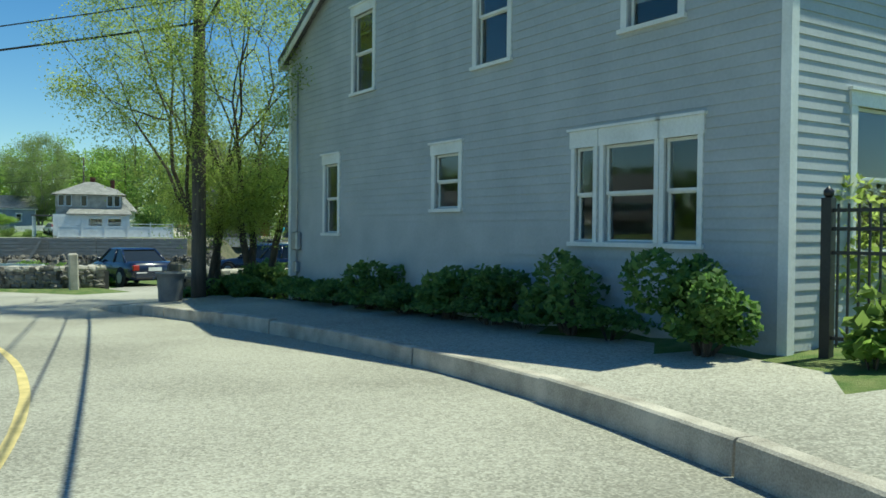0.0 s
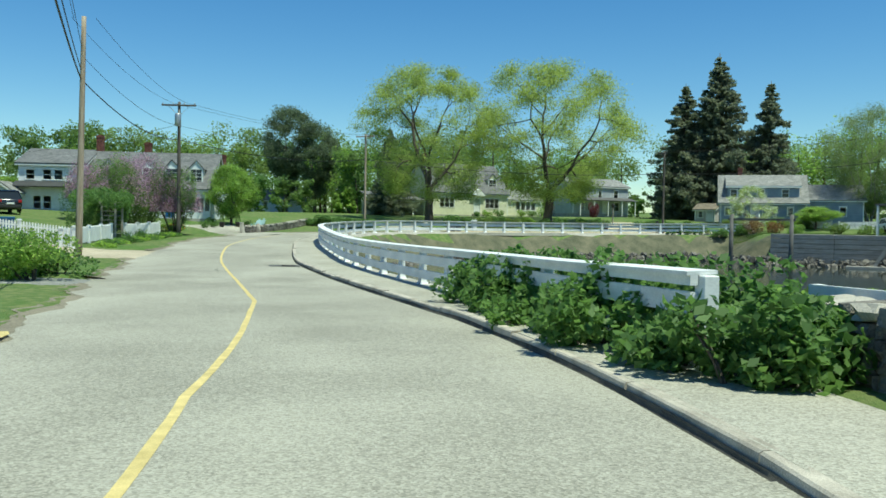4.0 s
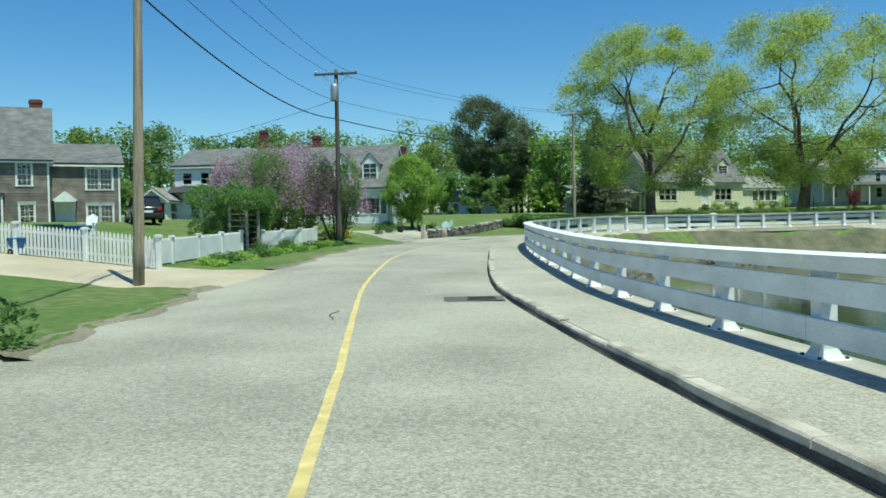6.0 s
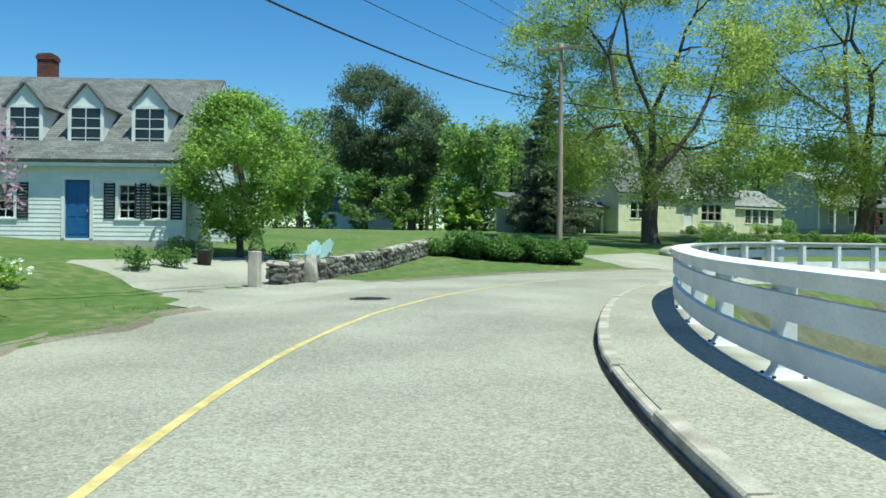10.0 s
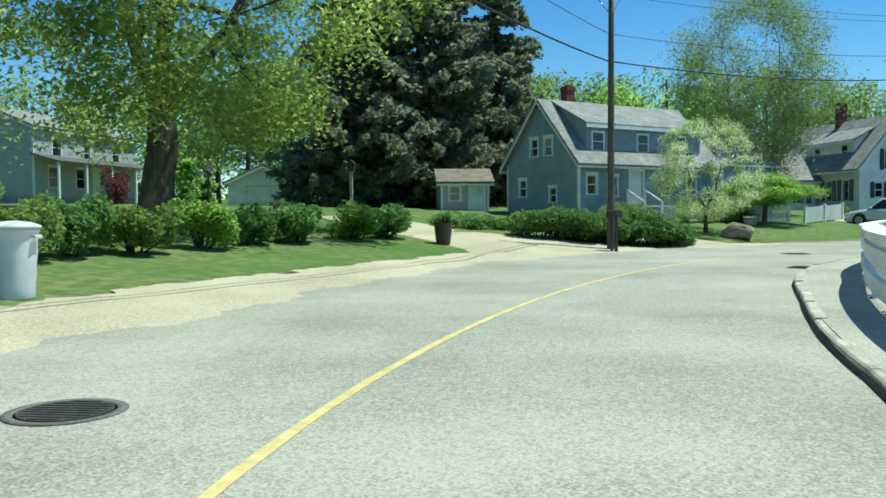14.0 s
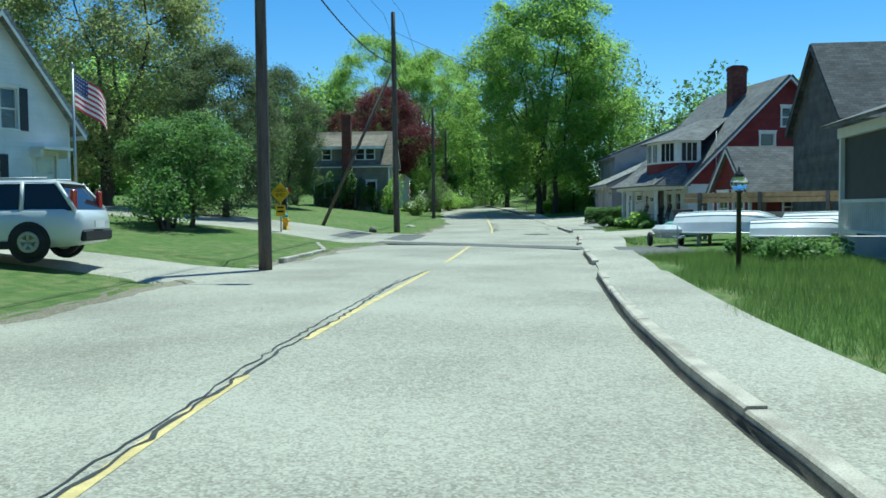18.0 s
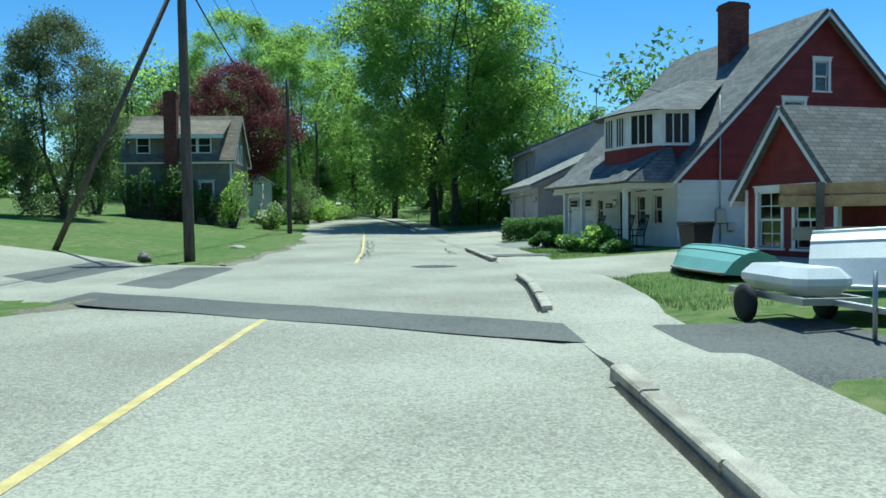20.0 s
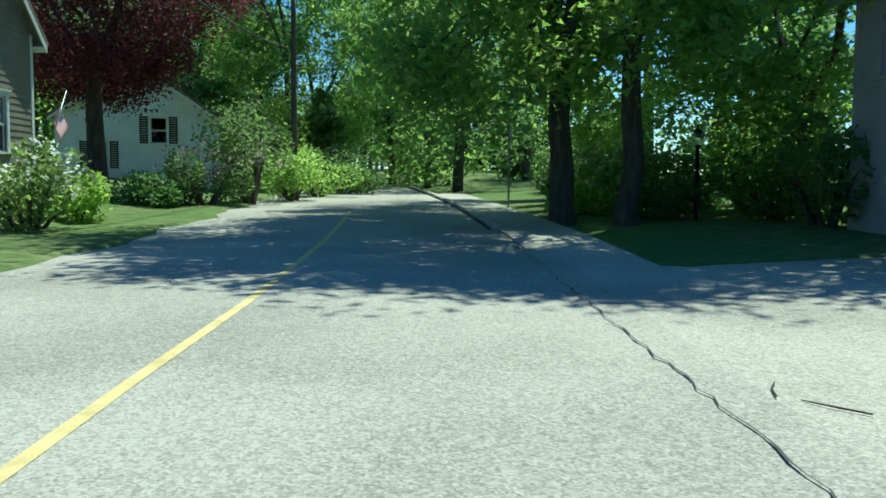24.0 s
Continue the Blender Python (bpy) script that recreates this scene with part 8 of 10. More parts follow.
def picket_fence(a, b, label, gap=0.145, height=1.0, bay_=2.6, wide=1.0):
    a, b = Vector((*a, 0)), Vector((*b, 0))
    L = (b - a).length
    d = (b - a) / L
    t = thing("picket_fence", label, "fence")
    turn = deg(d.x, d.y)
    n = max(1, round(L / bay_))
    for i in range(n + 1):
        p = a + d * (L * i / n)
        o = part("post", PPOST, None, t)
        o.matrix_world = pose(p.x, p.y, land(p.x, p.y), 0, 0, turn) @ Matrix.Diagonal((0.72, 0.72, height * 0.93, 1))
        if i < n:
            q = a + d * (L * (i + 1) / n)
            zp, zq = land(p.x, p.y), land(q.x, q.y)
            g = Build()
            nrm = Vector((-d.y, d.x, 0)) * 0.03
            for z in (0.25, 0.75):
                z *= height
                c = [p + nrm, q + nrm, q + nrm * 2.2, p + nrm * 2.2]
                zz = [zp, zq, zq, zp]
                g.add([(k.x, k.y, w_ + z) for k, w_ in zip(c, zz)] + [(k.x, k.y, w_ + z + 0.08) for k, w_ in zip(c, zz)], [(3, 2, 1, 0), (4, 5, 6, 7), (0, 1, 5, 4), (1, 2, 6, 5), (2, 3, 7, 6), (3, 0, 4, 7)])
            part("rail", g, M["white"], t)
    k = int(L / gap)
    for i in range(k):
        p = a + d * (gap * (i + 0.5))
        o = part("picket", PICKET, None, t)
        o.matrix_world = pose(p.x, p.y, land(p.x, p.y), 0, 0, turn) @ Matrix.Diagonal((wide, 1, height, 1))
    return t


picket_fence((-62.75, 29.92), (-56.00, 38.38), "white picket fence beside the drive", height=1.05)
picket_fence((-56.36, 37.86), (-65.15, 42.4), "white picket fence along the road verge", height=0.9, gap=0.125, wide=1.1)
picket_fence((-66.95, 43.65), (-73.4, 47.75), "white picket fence beyond the arbour", height=0.9, gap=0.125, wide=1.1)
picket_fence((-65.8, 124.6), (-62.3, 129.0), "white picket fence before the garden", height=0.95)
picket_fence((-70.6, 124.1), (-66.7, 124.5), "white picket fence under the umbrella tree", height=0.95)
# arbour
ar = thing("garden_arbour", "grey weathered garden arbour smothered in green vine", "arbour", pose(-66.05, 43.05, land(-66.05, 43.05), 0, 0, deg(-0.845, 0.535)))
for x in (-0.65, 0.65):
    for y in (0, 0.8):
        part("post", Build().box(x - 0.05, y - 0.05, -0.2, x + 0.05, y + 0.05, 2.1), M["seawall"], ar)
    for i in range(7):
        part("slat", Build().box(x - 0.015, 0.05, 0.3 + i * 0.27, x + 0.015, 0.75, 0.34 + i * 0.27), M["seawall"], ar)
part("beam", Build().box(-0.9, -0.06, 2.1, 0.9, 0.0, 2.24).box(-0.9, 0.8, 2.1, 0.9, 0.86, 2.24), M["seawall"], ar)
part("gate", Build().box(-0.58, 0.37, 0.1, 0.58, 0.4, 0.2).box(-0.58, 0.37, 0.8, 0.58, 0.4, 0.9).box(-0.58, 0.37, 0.45, 0.58, 0.4, 0.52), M["black"], ar)
bush(-67.0, 42.6, 2.5, 1.5, 1.6, 16000, 0.105, M["leaf_hedge"], "green vine heaped over the arbour", 21, deg(-0.9184, 0.4002), dz=1.45, name="vine", stems=14)
bush(-67.3, 41.8, 1.5, 1.2, 1.9, 5000, 0.11, M["leaf_deep"], "dense green shrub behind the fence", 22)

# iron fence by the clapboard house
fx0, fy0 = 8.72, 13.75
fe = thing("iron_fence", "black iron fence with lattice top beside the house", "fence", pose(fx0, fy0, land(fx0, fy0), 0, 0, deg(0.6702, -0.7374)))
part("post", Build().box(-0.05, -0.05, -0.2, 0.05, 0.05, 1.5).lathe([(0.03, 1.5), (0.05, 1.53), (0.05, 1.57), (0.0, 1.62)], 10), M["black"], fe)
part("post", Build().box(2.35, -0.05, -0.2, 2.45, 0.05, 1.5).lathe([(0.03, 1.5), (0.05, 1.53), (0.05, 1.57), (0.0, 1.62)], 10, pose(2.4, 0, 0)), M["black"], fe)
for z in (0.12, 0.95, 1.18, 1.36):
    part("rail", Build().box(0.05, -0.018, z, 2.35, 0.018, z + 0.035), M["black"], fe)
for i in range(23):
    part("bar", Build().box(0.09 + i * 0.1, -0.01, 0.05, 0.11 + i * 0.1, 0.01, 1.44), M["black"], fe)
bush(9.77, 15.28, 1.1, 0.9, 2.3, 3600, 0.11, M["leaf_spring"], "bright leafy shrub behind the iron fence", 25, dz=0.0)
bush(9.42, 13.05, 0.8, 0.5, 0.8, 900, 0.16, M["leaf_olive"], "strappy green plants at the fence foot", 26)


# ---- bins ----
def wheelie_bin(x, y, turn, col, label, h=1.05, lying=False):
    t = thing("wheeled_bin", label, "bin", pose(x, y, land(x, y) + (0.3 if lying else 0.0), 92 if lying else 0, 0, turn))
    b = Build()
    b.add([(-0.22, -0.24, 0.06), (0.22, -0.24, 0.06), (0.24, 0.26, 0.06), (-0.24, 0.26, 0.06), (-0.29, -0.33, h - 0.08), (0.29, -0.33, h - 0.08), (0.29, 0.36, h - 0.08), (-0.29, 0.36, h - 0.08)],
          [(3, 2, 1, 0), (0, 1, 5, 4), (1, 2, 6, 5), (2, 3, 7, 6), (3, 0, 4, 7)] + ([] if lying else [(4, 5, 6, 7)]))
    b.box(-0.31, -0.35, h - 0.13, 0.31, -0.31, h - 0.06).box(-0.31, 0.34, h - 0.13, 0.31, 0.38, h - 0.06)
    part("body", b, col, t)
    if not lying:
        lid = part("lid", Build().bevel_box(-0.32, -0.37, h - 0.07, 0.32, 0.4, h, 0.025), col, t)
        part("handle", Build().tube([(-0.2, 0.43, h - 0.1), (0.2, 0.43, h - 0.1)], 0.016, 8), M["rubber"], lid)
    for sx in (-0.27, 0.27):
        w_ = part("wheel", Build().lathe([(0.04, -0.03), (0.11, -0.03), (0.12, 0), (0.11, 0.03), (0.04, 0.03)], 16, pose(sx, 0.26, 0.11, 0, 90, 0)), M["rubber"], t)
        part("hub", Build().lathe([(0.04, -0.034), (0.04, 0.034)], 10, pose(sx, 0.26, 0.11, 0, 90, 0)), M["steel"], w_)
    return t


def round_bin(x, y, r0, r1, h, col, label, turn=0, lying=False, lid=None, dz=0.0):
    t = thing("dustbin", label, "bin", pose(x, y, land(x, y) + dz + (r1 if lying else 0), 88 if lying else 0, 0, turn))
    part("body", Build().lathe([(r0, 0.0), (r0 + 0.01, 0.03)] + [(r0 + (r1 - r0) * k + (0.008 if i % 2 else 0), h * k) for i, k in enumerate((0.2, 0.35, 0.5, 0.65, 0.8, 0.93))] + [(r1 + 0.03, h - 0.04), (r1 + 0.03, h), (r1 - 0.01, h), (r1 - 0.03, h - 0.05), (r0 - 0.02, 0.05)], 22), col, t)
    for sx in (-1, 1):
        part("handle", Build().bevel_box(sx * (r1 + 0.045) - 0.03, -0.09, h - 0.16, sx * (r1 + 0.045) + 0.03, 0.09, h - 0.1, 0.01), col, t)
    if lid:
        part("lid", Build().lathe([(r1 + 0.05, h), (r1 + 0.05, h + 0.04), (r1 * 0.7, h + 0.1), (0.05, h + 0.12)], 22), lid, t)
    return t


GREYP = material("grey_bin_plastic", (0.10, 0.11, 0.12), (0.17, 0.18, 0.19), 0.55, bump=0.1)
BLACKP = material("black_bin_plastic", (0.012, 0.012, 0.013), (0.025, 0.025, 0.026), 0.5, bump=0.1)
WHITEP = material("pale_bin_plastic", (0.55, 0.57, 0.58), (0.7, 0.71, 0.72), 0.5, bump=0.1)
BLUEP = material("blue_bin_plastic", (0.02, 0.10, 0.25), (0.03, 0.15, 0.33), 0.5, bump=0.1)
GREENP = material("green_bin_plastic", (0.01, 0.05, 0.03), (0.02, 0.07, 0.045), 0.5, bump=0.1)
REDP = material("red_plastic", (0.4, 0.02, 0.02), (0.5, 0.04, 0.03), 0.5, bump=0.05)
round_bin(-2.0, 24.15, 0.24, 0.31, 0.86, GREYP, "grey plastic dustbin at the pavement edge", 20, dz=0.02)
round_bin(-87.7, 85.1, 0.26, 0.33, 0.95, BLACKP, "black dustbin standing by the road", 0)
round_bin(-87.9, 83.6, 0.26, 0.34, 0.95, BLACKP, "black dustbin lying on its side", 150, lying=True)
round_bin(-88.6, 88.0, 0.27, 0.34, 1.1, WHITEP, "pale grey dustbin with a domed lid", 0, lid=WHITEP)
wheelie_bin(-60.15, 36.00, 140, BLUEP, "blue wheeled bin beside the picket fence")
wheelie_bin(-59.99, 35.11, 140, GREENP, "dark green wheeled bin beside the fence")
wheelie_bin(-59.54, 34.34, 140, BLUEP, "blue recycling box by the drive", 0.6)
wheelie_bin(*along(191.0, 7.0), 60, BLACKP, "black wheeled bin in the drive by the red house", 1.0)
pt = thing("planter", "dark wooden planter tub with green plant", "planter", pose(-83.8, 104.5, land(-83.8, 104.5)))
part("tub", Build().lathe([(0.24, 0), (0.3, 0.5), (0.32, 0.75), (0.28, 0.75), (0.26, 0.6)], 16, smooth=False), material("brown_tub", (0.05, 0.03, 0.02), (0.1, 0.06, 0.04), 0.7), pt)
part("plant", leaf_mesh("plant", bush_points(np.random.default_rng(7), 700, 0.35, 0.35, 0.5) + np.array([0, 0, 0.65]), 0.09, M["leaf_hedge"], np.random.default_rng(8)), None, pt)


# ---- cars ----
def car(name, label, x, y, turn, paint, L=4.7, Wd=1.82, Ht=1.48, belt=0.95, kind="sedan", clad=None, lamp_high=False, dz=0.0, plate=True):
    """A car that points along +x: body shell, glazed cabin, wheels, lamps, bumpers."""
    t = thing(name, label, "car", pose(x, y, land(x, y) + 0.03 + dz, 0, 0, turn))
    h, w = L / 2, Wd / 2
    hood = belt - 0.02
    deck = belt + 0.02 if kind == "sedan" else belt + 0.03
    st_ = [(-h, 0.42, deck - 0.22, 0.80), (-h + 0.06, 0.3, deck - 0.06, 0.92), (-h + 0.35, 0.24, deck, 0.98), (-h * 0.5, 0.2, belt + 0.02, 1.0), (0, 0.19, belt, 1.0), (h * 0.38, 0.2, belt - 0.01, 1.0), (h * 0.62, 0.2, hood - 0.05, 0.98), (h - 0.3, 0.22, hood - 0.16, 0.93), (h - 0.06, 0.28, hood - 0.3, 0.84), (h, 0.36, hood - 0.42, 0.74)]
    b = Build()
    v = []
    for sx, zb, zt, k in st_:
        ww = w * k
        v += [(sx, -ww * 0.86, zb), (sx, -ww, zb + 0.2), (sx, -ww, (zb + zt) * 0.55), (sx, -ww * 0.97, zt - 0.07), (sx, -ww * 0.86, zt), (sx, ww * 0.86, zt), (sx, ww * 0.97, zt - 0.07), (sx, ww, (zb + zt) * 0.55), (sx, ww, zb + 0.2), (sx, ww * 0.86, zb)]
    n = 10
    f = [(i * n + j, i * n + (j + 1) % n, (i + 1) * n + (j + 1) % n, (i + 1) * n + j) for i in range(len(st_) - 1) for j in range(n)]
    b.add(v, f + [tuple(range(9, -1, -1)), tuple((len(st_) - 1) * n + j for j in range(n))], True)
    body = part("body", b, paint, t)
    # cabin
    if kind == "sedan":
        lo, hi_ = (-h + 0.75, h * 0.42), (-h + 1.45, h * 0.12)
    else:
        lo, hi_ = (-h + 0.12, h * 0.42), (-h + 0.55, h * 0.1)
    zb, zt = belt - 0.03, Ht - 0.05
    wl, wh_ = w * 0.9, w * 0.70
    g = [(lo[0], -wl, zb), (lo[1], -wl, zb), (lo[1], wl, zb), (lo[0], wl, zb), (hi_[0], -wh_, zt), (hi_[1], -wh_, zt), (hi_[1], wh_, zt), (hi_[0], wh_, zt)]
    part("glass", Build().add(g, [(0, 1, 5, 4), (1, 2, 6, 5), (2, 3, 7, 6), (3, 0, 4, 7), (4, 5, 6, 7)]), M["dark_pane"], t, "dark tinted windows")
    r = Build()
    r.add([(hi_[0] - 0.1, -wh_ - 0.03, zt - 0.02), (hi_[1] + 0.1, -wh_ - 0.03, zt - 0.02), (hi_[1] + 0.1, wh_ + 0.03, zt - 0.02), (hi_[0] - 0.1, wh_ + 0.03, zt - 0.02),
           (hi_[0] + 0.1, -wh_ * 0.8, zt + 0.05), (hi_[1] - 0.15, -wh_ * 0.8, zt + 0.05), (hi_[1] - 0.15, wh_ * 0.8, zt + 0.05), (hi_[0] + 0.1, wh_ * 0.8, zt + 0.05)],
          [(3, 2, 1, 0), (4, 5, 6, 7), (0, 1, 5, 4), (1, 2, 6, 5), (2, 3, 7, 6), (3, 0, 4, 7)])
    roof_ = part("roof", r, paint, t)
    for sgn in (-1, 1):
        for f0 in ((0, 0), (1, 1), (0.42, 0.45)) if kind == "sedan" else ((0, 0), (1, 1), (0.33, 0.33), (0.66, 0.62)):
            a = Vector((lo[0] + (lo[1] - lo[0]) * f0[0], sgn * wl, zb))
            c = Vector((hi_[0] + (hi_[1] - hi_[0]) * f0[1], sgn * wh_, zt))
            part("pillar", Build().tube([a * 1.0 + Vector((0, sgn * 0.012, 0)), c + Vector((0, sgn * 0.012, 0))], 0.045, 5), paint, t)
    if kind != "sedan":
        for sgn in (-1, 1):
            part("roof_rail", Build().tube([(hi_[0] + 0.2, sgn * wh_ * 0.92, zt + 0.09), (hi_[1] - 0.25, sgn * wh_ * 0.92, zt + 0.09)], 0.022, 6), M["steel"], roof_)
    # wheels and arches
    rw = 0.34
    for sx in (-L * 0.285, L * 0.3):
        for sgn in (-1, 1):
            part("arch", Build().lathe([(rw + 0.08, -0.02), (rw + 0.08, 0.01)], 22, pose(sx, sgn * (w - 0.012), rw, 90, 0, 0), smooth=False), clad or M["rubber"], t)
            wl_ = part("wheel", Build().lathe([(0.18, -0.1), (rw - 0.03, -0.105), (rw, -0.07), (rw, 0.07), (rw - 0.03, 0.105), (0.18, 0.1)], 24, pose(sx, sgn * (w - 0.06), rw, 90, 0, 0)), M["rubber"], t, "black tyre")
            part("rim", Build().lathe([(0.22, -0.108), (0.2, -0.112), (0.05, -0.1), (0.05, 0.1), (0.2, 0.112), (0.22, 0.108)], 20, pose(sx, sgn * (w - 0.06), rw, 90, 0, 0)), M["steel"], wl_)
            sp_ = Build()
            for k in range(5):
                sp_.box(-0.03, -0.118, 0.04, 0.03, 0.118, 0.21, pose(sx, sgn * (w - 0.06), rw, 0, 72 * k, 0))
            part("spokes", sp_, M["steel"], wl_)
    # bumpers, lamps, handles, mirrors
    part("bumper", Build().bevel_box(-h - 0.05, -w * 0.84, 0.34, -h + 0.1, w * 0.84, 0.58, 0.04), clad or paint, t)
    part("bumper", Build().bevel_box(h - 0.1, -w * 0.76, 0.3, h + 0.05, w * 0.76, 0.5, 0.04), clad or paint, t)
    for sgn in (-1, 1):
        z0, z1 = (belt - 0.1, Ht - 0.2) if lamp_high else (deck - 0.33, deck - 0.12)
        xx = -h + (0.16 if lamp_high else -0.01)
        part("tail_lamp", Build().bevel_box(xx, sgn * w * 0.76 - 0.1, z0, xx + (0.1 if lamp_high else 0.16), sgn * w * 0.76 + (0.06 if lamp_high else 0.14), z1, 0.02), TAIL, t, "red tail lamp")
        part("headlamp", Build().bevel_box(h - 0.3, sgn * w * 0.7 - 0.14, hood - 0.36, h - 0.02, sgn * w * 0.7 + 0.12, hood - 0.22, 0.03), M["glass_lamp"], t, "clear headlamp")
        part("mirror", Build().bevel_box(h * 0.3, sgn * (w + 0.02) - 0.07, belt, h * 0.3 + 0.1, sgn * (w + 0.02) + 0.09, belt + 0.13, 0.02), paint, t)
        for dx in (-0.45, 0.5):
            part("door_handle", Build().bevel_box(dx, sgn * w * 0.985 - 0.02, belt - 0.2, dx + 0.2, sgn * w * 0.985 + 0.02, belt - 0.16, 0.008), paint, t)
        if clad:
            part("sill", Build().box(-h * 0.42, sgn * w - 0.03, 0.2, h * 0.45, sgn * w + 0.015, 0.36), clad, t)
    if plate:
        part("plate", Build().box(-h - 0.065, -0.26, 0.62, -h - 0.04, 0.26, 0.76), M["white"], t)
    return t


def paint(name, col, rough=0.25):
    m, t, b = nodes(name)
    b.inputs["Base Color"].default_value = (*col, 1)
    b.inputs["Roughness"].default_value = rough
    b.inputs["Coat Weight"].default_value = 0.6
    b.inputs["Coat Roughness"].default_value = 0.05
    return m


TAIL = paint("red_lamp", (0.35, 0.01, 0.012), 0.15)
M["glass_lamp"] = paint("clear_lamp", (0.5, 0.52, 0.54), 0.1)
NAVY = paint("dark_blue_paint", (0.012, 0.018, 0.045))
SILV = paint("pale_silver_paint", (0.60, 0.62, 0.62), 0.3)
DARK = paint("black_car_paint", (0.012, 0.013, 0.016))
car("sedan", "dark navy saloon car parked by the water", -9.27, 38.07, deg(-0.7410, 0.6725), NAVY, L=4.55)
car("estate_car", "dark blue estate car parked by the water", -4.85, 42.37, deg(-0.9677, 0.2366), paint("blue_paint", (0.009, 0.015, 0.04)), L=4.7, Ht=1.55, kind="wagon", clad=M["rubber"])
car("estate_car", "pale silver estate car with black cladding in the drive", -60.65, 125.85, deg(-0.69, 0.73), SILV, L=4.75, Wd=1.86, Ht=1.6, belt=1.0, kind="wagon", clad=M["rubber"], lamp_high=True)
car("parked_car", "black car parked beside the shingled house", -85.6, 39.5, 185, DARK, L=4.6, Ht=1.7, belt=1.05, kind="wagon", clad=M["rubber"])
tr = thing("boat_trailer", "low galvanised boat trailer by the car park", "trailer", pose(-7.48, 41.19, land(-7.48, 41.19) + 0.03, 0, 0, 160))
part("frame", Build().box(-1.6, -0.5, 0.35, 1.6, -0.42, 0.43).box(-1.6, 0.42, 0.35, 1.6, 0.5, 0.43).box(-0.4, -0.5, 0.35, -0.3, 0.5, 0.43).box(1.5, -0.5, 0.35, 1.6, 0.5, 0.43), M["steel"], tr)
part("tongue", Build().box(1.6, -0.05, 0.35, 3.0, 0.05, 0.43), M["steel"], tr)
for sgn in (-1, 1):
    part("wheel", Build().lathe([(0.12, -0.08), (0.26, -0.08), (0.28, 0), (0.26, 0.08), (0.12, 0.08)], 18, pose(-0.35, sgn * 0.62, 0.28, 90, 0, 0)), M["rubber"], tr)

# ---- shrubs, flowers and long grass ----
NHD = (0.5954, -0.8034)


def by_near_house(u, out):
    return 0.68 + NHD[0] * u + NHD[1] * out, 24.57 + NHD[1] * u - NHD[0] * out


def blades(name, label, pts, h, mat, seed, width=0.02, category="grass"):
    """Upright grass blades at the places, as one mass."""
    rng = np.random.default_rng(seed)
    pts = np.asarray(pts, float)
    n = len(pts)
    z = land(pts[:, 0], pts[:, 1])
    hh = h * rng.uniform(0.45, 1.15, n)
    a = rng.uniform(0, 6.283, n)
    lean = rng.normal(0, 0.3, (n, 2)) * hh[:, None]
    w = width * rng.uniform(0.6, 1.3, n)
    v = np.empty((n, 3, 3))
    v[:, 0] = np.column_stack([pts[:, 0] - np.cos(a) * w, pts[:, 1] - np.sin(a) * w, z - 0.02])
    v[:, 1] = np.column_stack([pts[:, 0] + np.cos(a) * w, pts[:, 1] + np.sin(a) * w, z - 0.02])
    v[:, 2] = np.column_stack([pts[:, 0] + lean[:, 0], pts[:, 1] + lean[:, 1], z + hh])
    me = bpy.data.meshes.new(name)
    me.vertices.add(n * 3)
    me.vertices.foreach_set("co", v.ravel())
    me.loops.add(n * 3)
    me.loops.foreach_set("vertex_index", np.arange(n * 3))
    me.polygons.add(n)
    me.polygons.foreach_set("loop_start", np.arange(0, n * 3, 3))
    me.materials.append(mat)
    me.update(calc_edges=True)
    return tagged(new(name, me), label, category, kind="stuff")


M["blade"] = foliage("grass_blade", (0.055, 0.10, 0.025), (0.18, 0.25, 0.065), 0.4)
M["blade_dry"] = foliage("dry_grass_blade", (0.16, 0.15, 0.05), (0.36, 0.32, 0.15), 0.4)
M["leaf_bright"] = foliage("bright_leaf", (0.14, 0.24, 0.03), (0.36, 0.48, 0.09), 0.45)
M["flower_white"] = foliage("white_flower", (0.6, 0.6, 0.52), (0.85, 0.84, 0.75), 0.3)

# foot of the clapboard house
for i, (u, out, r, h) in enumerate(((1.5, 0.45, 0.7, 0.4), (3.3, 0.45, 0.7, 0.45), (4.9, 0.45, 0.5, 0.85), (6.2, 0.45, 0.5, 0.45), (7.4, 0.45, 0.55, 0.75), (8.7, 0.45, 0.55, 0.8), (10.3, 0.45, 0.6, 1.05))):
    bush(*by_near_house(u, out), r, 0.55, h, 1500, 0.11, M["leaf_deep"], "low dark shrub at the foot of the clapboard wall", 100 + i, -57, group="shrubs along the clapboard house")
for i in range(13):
    bush(*by_near_house(1.2 + i * 0.82, 0.5), 0.55, 0.5, 0.24 + 0.1 * math.sin(i * 2.3), 700, 0.08, M["leaf_deep"], "low dark ground plants along the clapboard wall", 640 + i, -57 + i * 20, group="ground plants along the clapboard house")
bush(*by_near_house(12.55, 0.65), 0.6, 0.55, 1.0, 5200, 0.085, M["leaf_hedge"], "rounded shrub with large bright leaves beside the house", 120, -57)
bush(*by_near_house(14.2, 0.4), 0.3, 0.25, 0.3, 500, 0.12, M["leaf_maple"], "small clump of broad green leaves at the corner", 121)
ivy = [(-2.15, 25.81, 0.55, 0.5), (-1.48, 26.36, 0.8, 0.8), (-0.82, 25.40, 0.7, 0.75), (-0.26, 26.04, 0.9, 1.05), (-1.16, 27.58, 0.9, 0.95), (-0.06, 27.55, 1.0, 1.2), (-0.38, 24.83, 0.5, 0.55), (-2.24, 27.11, 0.7, 0.6)]
